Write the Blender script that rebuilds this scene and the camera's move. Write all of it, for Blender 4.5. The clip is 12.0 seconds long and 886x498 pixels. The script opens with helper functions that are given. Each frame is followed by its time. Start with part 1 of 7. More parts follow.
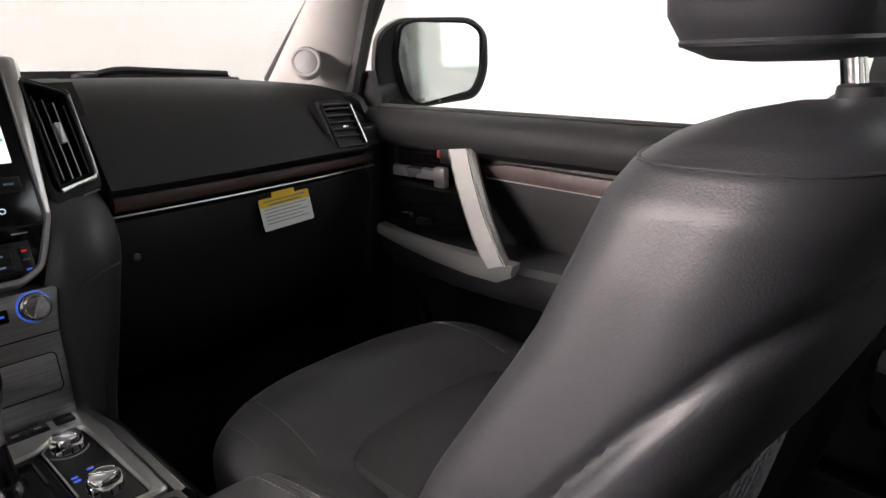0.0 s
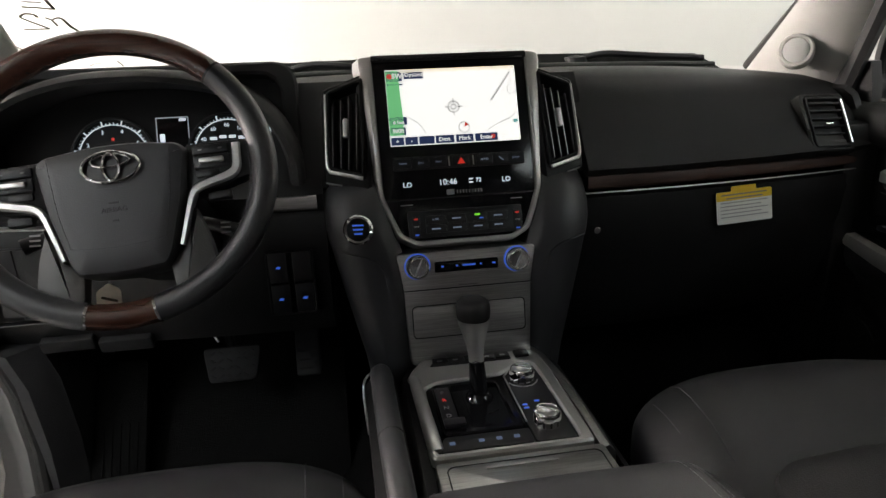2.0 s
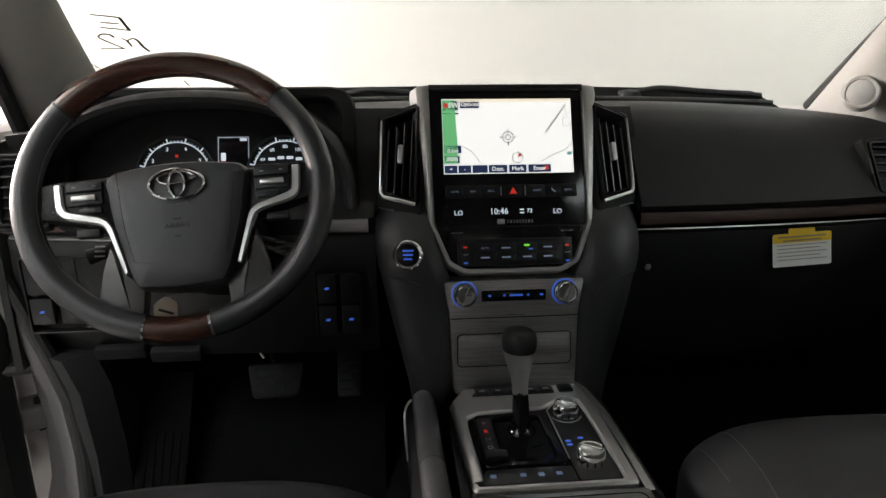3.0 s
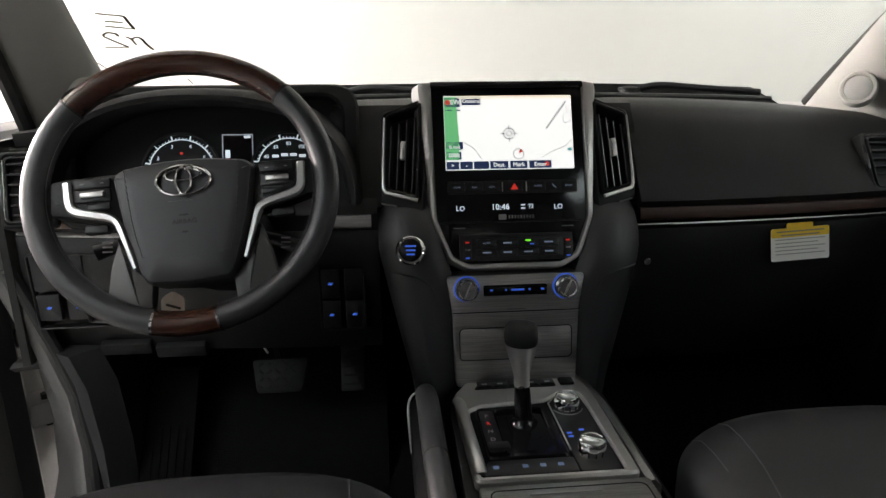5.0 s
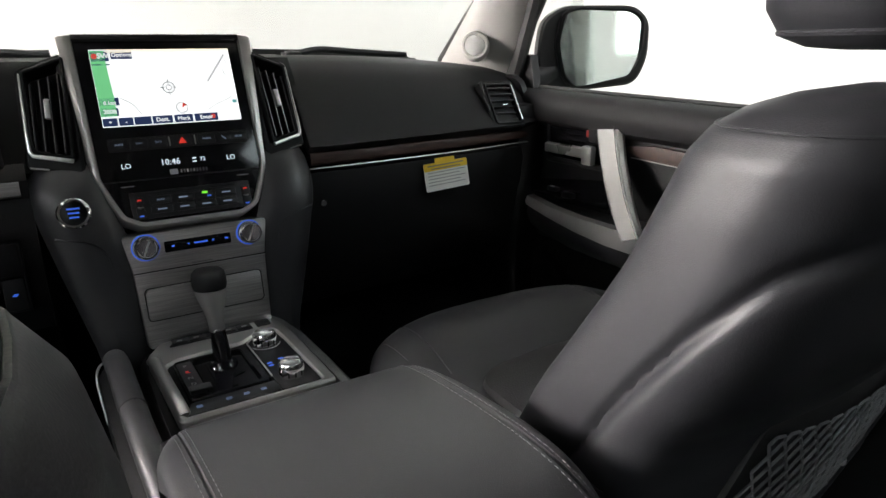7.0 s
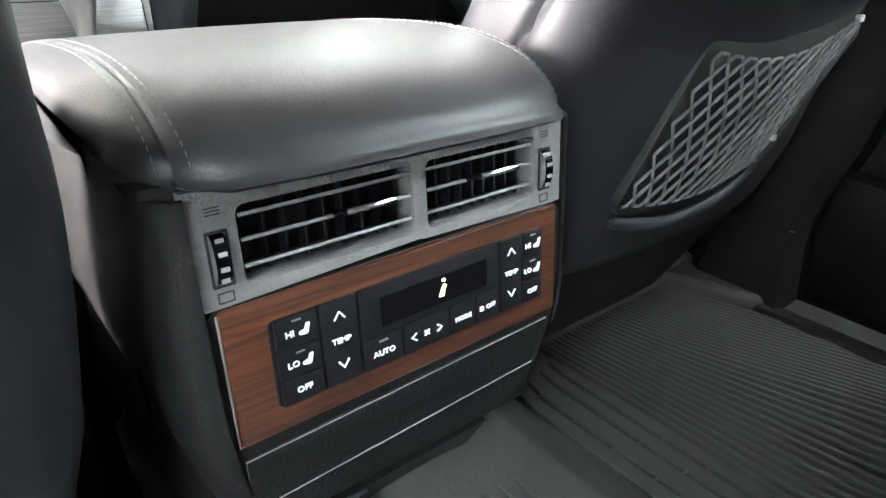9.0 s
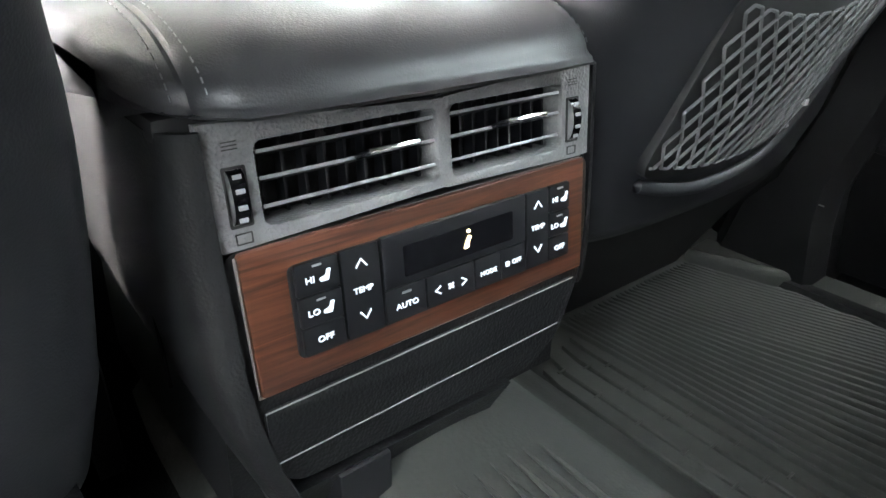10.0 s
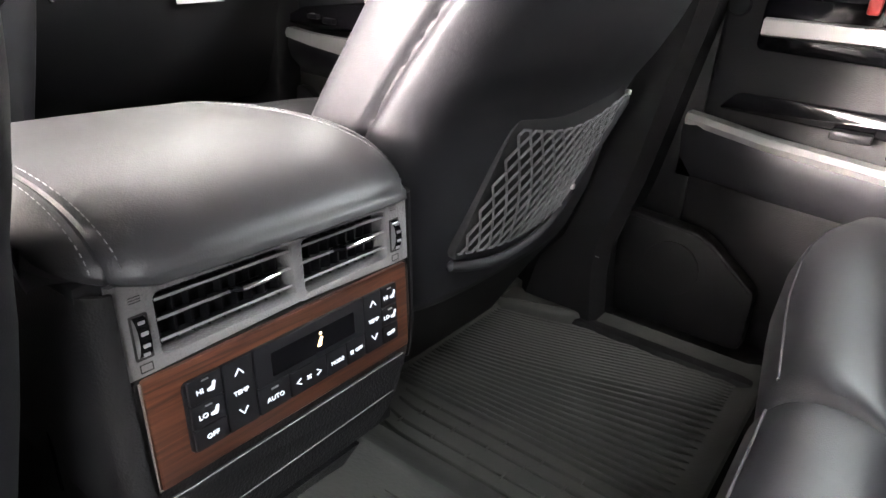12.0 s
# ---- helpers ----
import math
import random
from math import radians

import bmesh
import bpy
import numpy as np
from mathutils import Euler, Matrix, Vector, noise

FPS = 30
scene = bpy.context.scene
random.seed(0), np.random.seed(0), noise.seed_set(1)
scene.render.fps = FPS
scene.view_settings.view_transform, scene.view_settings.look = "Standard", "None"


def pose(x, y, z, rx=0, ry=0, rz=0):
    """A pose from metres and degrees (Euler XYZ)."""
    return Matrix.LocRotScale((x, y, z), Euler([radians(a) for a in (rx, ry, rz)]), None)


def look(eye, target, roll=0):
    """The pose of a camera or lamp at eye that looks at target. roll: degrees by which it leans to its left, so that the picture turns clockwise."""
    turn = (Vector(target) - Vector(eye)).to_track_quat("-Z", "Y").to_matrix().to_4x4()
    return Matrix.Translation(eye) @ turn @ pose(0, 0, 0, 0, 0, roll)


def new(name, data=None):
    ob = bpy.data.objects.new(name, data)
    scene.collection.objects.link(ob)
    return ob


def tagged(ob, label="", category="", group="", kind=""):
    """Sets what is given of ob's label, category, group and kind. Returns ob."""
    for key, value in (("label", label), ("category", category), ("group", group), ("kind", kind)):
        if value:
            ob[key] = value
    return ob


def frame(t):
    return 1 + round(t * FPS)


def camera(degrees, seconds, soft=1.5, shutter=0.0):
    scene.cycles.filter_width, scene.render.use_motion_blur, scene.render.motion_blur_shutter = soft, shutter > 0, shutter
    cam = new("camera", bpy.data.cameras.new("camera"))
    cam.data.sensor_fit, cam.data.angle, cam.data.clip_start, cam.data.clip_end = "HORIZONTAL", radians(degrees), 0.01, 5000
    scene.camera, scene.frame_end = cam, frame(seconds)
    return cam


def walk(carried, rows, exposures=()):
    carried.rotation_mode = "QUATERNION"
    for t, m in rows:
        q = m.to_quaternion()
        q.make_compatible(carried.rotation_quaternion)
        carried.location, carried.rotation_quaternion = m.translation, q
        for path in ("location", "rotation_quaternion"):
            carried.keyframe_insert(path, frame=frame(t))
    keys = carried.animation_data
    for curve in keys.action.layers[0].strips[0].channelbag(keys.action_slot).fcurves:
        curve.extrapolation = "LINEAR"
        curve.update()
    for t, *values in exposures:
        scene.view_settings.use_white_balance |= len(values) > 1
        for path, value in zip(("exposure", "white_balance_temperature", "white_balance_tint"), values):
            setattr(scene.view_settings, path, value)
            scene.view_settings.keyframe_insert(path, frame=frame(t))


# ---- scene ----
cam = camera(68.5, 12.0)
PATH = [
    (0, (-0.1195, 0.0106, 0.926), (1.268, 1.334, 0.356), -1.6),
    (0.5, (-0.157, 0.006, 0.948), (0.896, 1.599, 0.355), -0.2),
    (1, (-0.18, -0.006, 0.958), (0.621, 1.727, 0.363), -0.5),
    (1.5, (-0.179, -0.013, 0.969), (0.353, 1.815, 0.356), -1.5),
    (2, (-0.176, -0.008, 0.967), (0.115, 1.87, 0.344), -1.9),
    (2.5, (-0.183, -0.006, 0.971), (0.006, 1.908, 0.422), -0.3),
    (4.5, (-0.198, -0.013, 0.974), (-0.037, 1.902, 0.42), -0.2),
    (5, (-0.195, -0.018, 0.973), (-0.018, 1.895, 0.416), -0.3),
    (5.5, (-0.208, -0.021, 0.975), (0.024, 1.884, 0.411), 0.1),
    (6, (-0.196, -0.035, 0.973), (0.294, 1.818, 0.403), -2.3),
    (6.5, (-0.192, -0.07, 0.963), (0.564, 1.687, 0.378), -2.0),
    (7, (-0.192, -0.105, 0.923), (0.825, 1.509, 0.324), -0.5),
    (7.5, (-0.214, -0.12, 0.843), (0.965, 1.358, 0.191), 1.1),
    (7.7, (-0.216, -0.121, 0.81), (0.975, 1.326, 0.11), 1.6),
    (9.3, (-0.199, -0.115, 0.664), (0.95, 1.259, -0.226), 1.5),
    (9.5, (-0.2, -0.113, 0.656), (0.945, 1.266, -0.233), 1.6),
    (10, (-0.203, -0.113, 0.652), (0.91, 1.282, -0.251), 0.9),
    (10.5, (-0.202, -0.11, 0.651), (0.91, 1.278, -0.263), 0.5),
    (11, (-0.197, -0.104, 0.652), (0.924, 1.284, -0.251), -0.1),
    (11.5, (-0.213, -0.12, 0.687), (0.988, 1.22, -0.186), 0.6),
    (12, (-0.266, -0.165, 0.743), (1.23, 0.897, -0.052), 4.1),
]
walk(cam, [(t, look(eye, target, roll)) for t, eye, target, roll in PATH],
     exposures=((0, -0.85, 6550, 16), (0.7, -1.2, 6700, 14), (1.5, -1.05, 6600, 10), (2.5, -1.2, 6600, 8), (5.5, -1.1, 6480, 8), (6.5, -1.0, 6450, 8), (7.0, -0.85, 6300, 8), (7.5, 0.3, 6150, 7),
                (7.7, 0.85, 6150, 7), (9.3, 1.6, 6200, 6), (11, 1.6, 6300, 8), (12, 1.35, 6600, 15)))


# ---- world and lights ----
world = bpy.data.worlds.new("world")
scene.world = world
world.use_nodes = True
world.node_tree.nodes["Background"].inputs["Color"].default_value = (0.95, 0.97, 1.0, 1)
world.node_tree.nodes["Background"].inputs["Strength"].default_value = 0.05


# ---- materials ----
def mat(name, color, rough=0.5, metal=0.0, grain=0.0, scale=300.0, tone=0.12, tone_scale=9.0, coat=0.0, spec=0.5, emit=None, power=0.0):
    """A plain surface with tone variation at two scales and fine relief."""
    m = bpy.data.materials.new(name)
    m.use_nodes = True
    nt = m.node_tree
    b = nt.nodes["Principled BSDF"]
    b.inputs["Roughness"].default_value = rough
    b.inputs["Metallic"].default_value = metal
    b.inputs["Coat Weight"].default_value = coat
    b.inputs["Coat Roughness"].default_value = 0.12
    b.inputs["Specular IOR Level"].default_value = spec
    if emit:
        b.inputs["Emission Color"].default_value = (*emit, 1)
        b.inputs["Emission Strength"].default_value = power
    co = nt.nodes.new("ShaderNodeTexCoord")
    n1 = nt.nodes.new("ShaderNodeTexNoise")
    n1.inputs["Scale"].default_value = tone_scale
    n1.inputs["Detail"].default_value = 6
    nt.links.new(co.outputs["Object"], n1.inputs["Vector"])
    ramp = nt.nodes.new("ShaderNodeValToRGB")
    ramp.color_ramp.elements[0].position, ramp.color_ramp.elements[1].position = 0.3, 0.7
    ramp.color_ramp.elements[0].color = (*[c * (1 - tone) for c in color], 1)
    ramp.color_ramp.elements[1].color = (*[min(1, c * (1 + tone)) for c in color], 1)
    nt.links.new(n1.outputs["Fac"], ramp.inputs["Fac"])
    nt.links.new(ramp.outputs["Color"], b.inputs["Base Color"])
    mr = nt.nodes.new("ShaderNodeMapRange")
    mr.inputs["To Min"].default_value, mr.inputs["To Max"].default_value = max(0.02, rough - 0.06), min(1, rough + 0.06)
    nt.links.new(n1.outputs["Fac"], mr.inputs["Value"])
    nt.links.new(mr.outputs["Result"], b.inputs["Roughness"])
    if grain:
        v = nt.nodes.new("ShaderNodeTexVoronoi")
        v.inputs["Scale"].default_value = scale
        nt.links.new(co.outputs["Object"], v.inputs["Vector"])
        n2 = nt.nodes.new("ShaderNodeTexNoise")
        n2.inputs["Scale"].default_value = scale * 0.6
        nt.links.new(co.outputs["Object"], n2.inputs["Vector"])
        mix = nt.nodes.new("ShaderNodeMath")
        mix.operation = "ADD"
        nt.links.new(v.outputs["Distance"], mix.inputs[0])
        nt.links.new(n2.outputs["Fac"], mix.inputs[1])
        bump = nt.nodes.new("ShaderNodeBump")
        bump.inputs["Strength"].default_value = grain
        bump.inputs["Distance"].default_value = 0.0006
        nt.links.new(mix.outputs[0], bump.inputs["Height"])
        nt.links.new(bump.outputs["Normal"], b.inputs["Normal"])
    return m


def brushed(name, color, rough, stretch=(6, 400, 400)):
    """Metal with fine drawn lines along x."""
    m = mat(name, color, rough, 1.0, tone=0.08)
    nt = m.node_tree
    b = nt.nodes["Principled BSDF"]
    co = nt.nodes.new("ShaderNodeTexCoord")
    mp = nt.nodes.new("ShaderNodeMapping")
    mp.inputs["Scale"].default_value = stretch
    n = nt.nodes.new("ShaderNodeTexNoise")
    n.inputs["Scale"].default_value = 3.0
    n.inputs["Detail"].default_value = 4
    bump = nt.nodes.new("ShaderNodeBump")
    bump.inputs["Strength"].default_value = 0.16
    bump.inputs["Distance"].default_value = 0.0004
    nt.links.new(co.outputs["Object"], mp.inputs["Vector"])
    nt.links.new(mp.outputs["Vector"], n.inputs["Vector"])
    streak = nt.nodes.new("ShaderNodeValToRGB")
    streak.color_ramp.elements[0].position, streak.color_ramp.elements[1].position = 0.32, 0.68
    streak.color_ramp.elements[0].color = (*[c * 0.72 for c in color], 1)
    streak.color_ramp.elements[1].color = (*[min(1, c * 1.2) for c in color], 1)
    nt.links.new(n.outputs["Fac"], streak.inputs["Fac"])
    nt.links.new(streak.outputs["Color"], b.inputs["Base Color"])
    nt.links.new(n.outputs["Fac"], bump.inputs["Height"])
    nt.links.new(bump.outputs["Normal"], b.inputs["Normal"])
    return m


def wood(name, dark, light, rough=0.3, stretch=(3, 26, 60)):
    m = bpy.data.materials.new(name)
    m.use_nodes = True
    nt = m.node_tree
    b = nt.nodes["Principled BSDF"]
    b.inputs["Roughness"].default_value = rough
    b.inputs["Coat Weight"].default_value = 0.15
    b.inputs["Coat Roughness"].default_value = 0.22
    co = nt.nodes.new("ShaderNodeTexCoord")
    mp = nt.nodes.new("ShaderNodeMapping")
    mp.inputs["Scale"].default_value = stretch
    mp.inputs["Rotation"].default_value = (0, radians(4), 0)
    n = nt.nodes.new("ShaderNodeTexNoise")
    n.inputs["Scale"].default_value = 3.2
    n.inputs["Detail"].default_value = 9
    n.inputs["Roughness"].default_value = 0.62
    n.inputs["Distortion"].default_value = 1.1
    ramp = nt.nodes.new("ShaderNodeValToRGB")
    ramp.color_ramp.elements[0].position, ramp.color_ramp.elements[1].position = 0.36, 0.66
    ramp.color_ramp.elements[0].color, ramp.color_ramp.elements[1].color = (*dark, 1), (*light, 1)
    nt.links.new(co.outputs["Object"], mp.inputs["Vector"])
    nt.links.new(mp.outputs["Vector"], n.inputs["Vector"])
    nt.links.new(n.outputs["Fac"], ramp.inputs["Fac"])
    nt.links.new(ramp.outputs["Color"], b.inputs["Base Color"])
    return m


def glow(name, color, power):
    return mat(name, [c * 0.2 for c in color], 0.4, tone=0.02, emit=color, power=power)


def pane(name, tint, gloss=0.03):
    """Thin clear glass: lets light through and mirrors a little of it."""
    m = bpy.data.materials.new(name)
    m.use_nodes = True
    nt = m.node_tree
    nt.nodes.remove(nt.nodes["Principled BSDF"])
    t = nt.nodes.new("ShaderNodeBsdfTransparent")
    t.inputs["Color"].default_value = (*tint, 1)
    g = nt.nodes.new("ShaderNodeBsdfGlossy")
    g.inputs["Roughness"].default_value = 0.02
    mx = nt.nodes.new("ShaderNodeMixShader")
    mx.inputs["Fac"].default_value = gloss
    nt.links.new(t.outputs[0], mx.inputs[1])
    nt.links.new(g.outputs[0], mx.inputs[2])
    nt.links.new(mx.outputs[0], nt.nodes["Material Output"].inputs["Surface"])
    return m


SEAT_LEATHER = mat("black_seat_leather", (0.0185, 0.019, 0.0215), 0.50, spec=0.42, grain=0.14, scale=900, tone=0.10, tone_scale=14)
LEATHER = mat("black_leather", (0.023, 0.0235, 0.0260), 0.43, spec=0.52, grain=0.14, scale=900, tone=0.10, tone_scale=14)
LEATHER_SOFT = mat("black_perforated_leather", (0.012, 0.012, 0.0135), 0.6, grain=0.4, scale=520, tone=0.10)
DASH = mat("dash_skin", (0.0095, 0.0095, 0.0100), 0.60, spec=0.25, grain=0.3, scale=700, tone=0.10)
PLASTIC = mat("grained_black_plastic", (0.0066, 0.0066, 0.0071), 0.46, spec=0.3, grain=0.4, scale=520, tone=0.12)
# base grey raised to carry the sheen of overhead light on the vent surround
CONSOLE_GRAIN = mat("coarse_grained_plastic", (0.16, 0.16, 0.162), 0.36, grain=0.9, scale=520, tone=0.10)
BLACK = mat("matt_black", (0.007, 0.007, 0.008), 0.65, tone=0.1, spec=0.25)
GLOSS = mat("gloss_black", (0.005, 0.005, 0.006), 0.10, tone=0.05, coat=0.1, spec=0.25)
BUTTON = mat("button_black", (0.008, 0.008, 0.0095), 0.42, tone=0.06, spec=0.35)
SILVER = mat("satin_silver_paint", (0.57, 0.565, 0.555), 0.30, 0.7, tone=0.04)
CHROME = mat("chrome", (0.80, 0.80, 0.80), 0.10, 1.0, tone=0.03)
SATIN_METAL = mat("satin_metal", (0.56, 0.55, 0.54), 0.33, 0.9, tone=0.02, tone_scale=4)
BRUSHED = brushed("brushed_metal", (0.49, 0.487, 0.48), 0.32)
# key print given a faint glow so it reads on the shaded keys
KEY_GLOW = glow("glowing_key_print", (0.50, 0.60, 0.85), 0.42)
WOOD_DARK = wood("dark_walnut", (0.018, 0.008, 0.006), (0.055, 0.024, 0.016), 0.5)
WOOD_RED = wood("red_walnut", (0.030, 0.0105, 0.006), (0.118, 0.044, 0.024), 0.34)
CLOTH = mat("grey_pillar_cloth", (0.27, 0.265, 0.25), 0.9, grain=0.5, scale=600, tone=0.06)
KICK = mat("dark_grey_trim", (0.022, 0.022, 0.024), 0.55, grain=0.3, scale=600, tone=0.1)
CARPET = mat("dark_carpet", (0.005, 0.005, 0.005), 0.95, grain=1.0, scale=500, spec=0.1, tone=0.3, tone_scale=60)
RUBBER = mat("black_rubber", (0.029, 0.0300, 0.0265), 0.60, grain=0.35, scale=250, tone=0.15, tone_scale=12)
STITCH = mat("grey_thread", (0.20, 0.205, 0.21), 0.8, tone=0.1, tone_scale=90)
BODY = mat("silver_body_paint", (0.11, 0.107, 0.105), 0.42, 0.1, tone=0.03, coat=0.6)
SEAL = mat("rubber_seal", (0.012, 0.012, 0.012), 0.6, tone=0.1)
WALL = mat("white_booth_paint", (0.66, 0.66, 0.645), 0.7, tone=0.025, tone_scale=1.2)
# the white booth paint, darkened to hold down the front wall's brightness
WALL_FRONT = mat("dimmed_front_booth_paint", (0.52, 0.52, 0.507), 0.75, tone=0.03, tone_scale=0.7)
GROUND = mat("grey_booth_floor", (0.42, 0.42, 0.41), 0.5, tone=0.12, tone_scale=2.5)
GLASS = pane("clear_glass", (0.94, 0.96, 0.95))
MIRROR = mat("mirror_glass", (0.80, 0.86, 0.84), 0.02, 1.0, tone=0.01)
W_GLOW = glow("white_backlight", (0.80, 0.90, 1.0), 1.8)
L_GLOW = glow("legend_backlight", (0.80, 0.90, 1.0), 0.6)
B_GLOW = glow("blue_backlight", (0.07, 0.20, 1.0), 0.8)
A_GLOW = glow("amber_backlight", (1.0, 0.78, 0.42), 2.0)
R_GLOW = glow("red_backlight", (1.0, 0.05, 0.03), 0.8)
G_GLOW = glow("green_backlight", (0.25, 1.0, 0.05), 1.6)
MAP_WHITE = glow("map_white", (1.0, 0.99, 0.97), 2.1)
MAP_GREEN = glow("map_green", (0.22, 0.72, 0.30), 1.3)
MAP_NAVY = glow("map_navy", (0.03, 0.05, 0.14), 1.0)
MAP_GREY = glow("map_grey", (0.25, 0.25, 0.27), 0.9)
MAP_TOP = glow("map_dawn", (1.0, 0.90, 0.72), 2.0)
MAP_RED = glow("map_red", (0.8, 0.08, 0.06), 1.3)
PAPER = mat("white_card", (0.72, 0.72, 0.70), 0.7, tone=0.03)
YELLOW = mat("yellow_card", (0.75, 0.50, 0.03), 0.7, tone=0.04)
INK = mat("grey_ink", (0.18, 0.18, 0.18), 0.7, tone=0.1)
CREAM = mat("cream_key_tag", (0.78, 0.72, 0.62), 0.7, tone=0.08, tone_scale=60)
PEN = mat("brown_glass_pen", (0.06, 0.05, 0.03), 0.8, tone=0.4, tone_scale=40)
RED_PAINT = mat("red_lock_tab", (0.5, 0.04, 0.03), 0.5, tone=0.05)
PRINT = mat("grey_print", (0.30, 0.30, 0.31), 0.6, tone=0.05)
LIGHT_PANEL = glow("light_panel", (1.0, 0.985, 0.95), 4.0)

# ---- mesh tools ----
def thing(name, label, category, base=(0, 0, 0), group="", kind=""):
    ob = new(name)
    ob.location = base
    return tagged(ob, label, category, group, kind)


def root_of(ob):
    while ob.parent:
        ob = ob.parent
    return ob


def finish(name, bm, material, smooth=38):
    bmesh.ops.recalc_face_normals(bm, faces=bm.faces[:])
    me = bpy.data.meshes.new(name)
    bm.to_mesh(me)
    bm.free()
    me.materials.append(material)
    if smooth:
        me.shade_smooth()
        me.set_sharp_from_angle(angle=radians(smooth))
    return me


def part(name, bm, material, parent, label="", smooth=38):
    """Links a bmesh, given in the world's coordinates, as one mesh under a thing or a part."""
    bm.transform(Matrix.Translation(-Vector(root_of(parent).location)))
    ob = new(name, finish(name, bm, material, smooth))
    ob.parent = parent
    if label:
        ob["label"] = label
    return ob


def solid(name, bm, material, label, category, kind="", group="", smooth=38):
    """A thing of one mesh."""
    return tagged(new(name, finish(name, bm, material, smooth)), label, category, group, kind)


def face_frame(o, tilt=0.0, turn=0.0):
    """u to the right, v up along a face that leans back by tilt, w out towards the rear of the car; turn about the vertical."""
    t = radians(tilt)
    m = Matrix(((1, 0, 0, 0), (0, math.sin(t), -math.cos(t), 0), (0, math.cos(t), math.sin(t), 0), (0, 0, 0, 1)))
    return Matrix.Translation(o) @ Matrix.Rotation(radians(turn), 4, "Z") @ m


def top_frame(o, pitch=0.0):
    """u to the right, v ahead, w up."""
    return Matrix.Translation(o) @ Matrix.Rotation(radians(pitch), 4, "X")


def side_frame(o, lean=0.0, sign=1):
    """For a door: u ahead, v up, w into the cabin; sign 1 for the right side."""
    m = Matrix(((0, 0, -sign, 0), (1, 0, 0, 0), (0, 1, 0, 0), (0, 0, 0, 1)))
    return Matrix.Translation(o) @ Matrix.Rotation(radians(lean), 4, "Y") @ m


def curve(pts, n=6, closed=False):
    """A smooth line through the points."""
    p = [Vector(q) for q in pts]
    out, k = [], len(p)
    for i in range(k if closed else k - 1):
        a, b, c, d = (p[(i + j) % k] if closed else p[min(max(i + j, 0), k - 1)] for j in (-1, 0, 1, 2))
        for s in range(n):
            t = s / n
            out.append(0.5 * (2 * b + (c - a) * t + (2 * a - 5 * b + 4 * c - d) * t * t + (3 * b - a - 3 * c + d) * t ** 3))
    if not closed:
        out.append(p[-1])
    return out


def rrect(u0, v0, u1, v1, r, n=4):
    out = []
    for cx, cy, a0 in ((u1 - r, v1 - r, 0), (u0 + r, v1 - r, 90), (u0 + r, v0 + r, 180), (u1 - r, v0 + r, 270)):
        for i in range(n + 1):
            a = radians(a0 + 90 * i / n)
            out.append((cx + r * math.cos(a), cy + r * math.sin(a)))
    return out


def rounded(pts, r, n=4):
    """An outline with its corners rounded."""
    out, k = [], len(pts)
    for i in range(k):
        a, b, c = (Vector(pts[(i + j) % k][:2]) for j in (-1, 0, 1))
        da, dc = (a - b), (c - b)
        q = min(r, da.length * 0.45, dc.length * 0.45)
        s, e = b + da.normalized() * q, b + dc.normalized() * q
        for j in range(n + 1):
            t = j / n
            out.append(tuple((1 - t) ** 2 * s + 2 * t * (1 - t) * b + t * t * e))
    return out


def circle(r, n=24, cx=0.0, cy=0.0, ry=None, a0=0.0, a1=360.0):
    ry = r if ry is None else ry
    full = abs(a1 - a0) >= 360
    return [(cx + r * math.cos(radians(a0 + (a1 - a0) * i / (n if full else n - 1))), cy + ry * math.sin(radians(a0 + (a1 - a0) * i / (n if full else n - 1)))) for i in range(n)]


def inset(pts, d):
    k = len(pts)
    area = sum(pts[i][0] * pts[(i + 1) % k][1] - pts[(i + 1) % k][0] * pts[i][1] for i in range(k))
    s = 1 if area > 0 else -1
    out = []
    for i in range(k):
        a, b, c = (Vector(pts[(i + j) % k][:2]) for j in (-1, 0, 1))
        e1, e2 = (b - a), (c - b)
        if e1.length < 1e-9 or e2.length < 1e-9:
            e1 = e2 = (c - a)
        n1, n2 = Vector((-e1.y, e1.x)).normalized(), Vector((-e2.y, e2.x)).normalized()
        n = n1 + n2
        n = n / max(0.5, n.length_squared / 2) if n.length > 1e-6 else n1
        out.append(tuple(b + s * d * n))
    return out


def loft(rings, bm=None, caps=True, closed=True, across=False):
    """Skins rings of points; closed: each ring is a loop; across: the rings themselves close up."""
    bm = bm or bmesh.new()
    vs = [[bm.verts.new(p) for p in ring] for ring in rings]
    k = len(rings[0])
    pairs = list(zip(vs, vs[1:])) + ([(vs[-1], vs[0])] if across else [])
    for a, b in pairs:
        for i in range(k if closed else k - 1):
            bm.faces.new((a[i], a[(i + 1) % k], b[(i + 1) % k], b[i]))
    if caps and closed and not across:
        bm.faces.new(list(reversed(vs[0])))
        bm.faces.new(vs[-1])
    return bm


def plate(pts, w0, w1, m, bev=0.0, bm=None, crown=0.0):
    """An outline given thickness from w0 to w1 in a frame, its outer edge bevelled."""
    lay = [(pts, w0), (pts, w1 - bev)]
    if bev:
        lay += [(inset(pts, bev * 0.3), w1 - bev * 0.3), (inset(pts, bev), w1)]
    if crown:
        cx, cy = sum(p[0] for p in pts) / len(pts), sum(p[1] for p in pts) / len(pts)
        flat = lay[-1][0]
        lay += [([(cx + (u - cx) * k, cy + (v - cy) * k) for u, v in flat], w1 + crown * h) for k, h in ((0.85, 0.45), (0.6, 0.8), (0.25, 1.0))]
    return loft([[m @ Vector((u, v, w)) for u, v in p] for p, w in lay], bm)


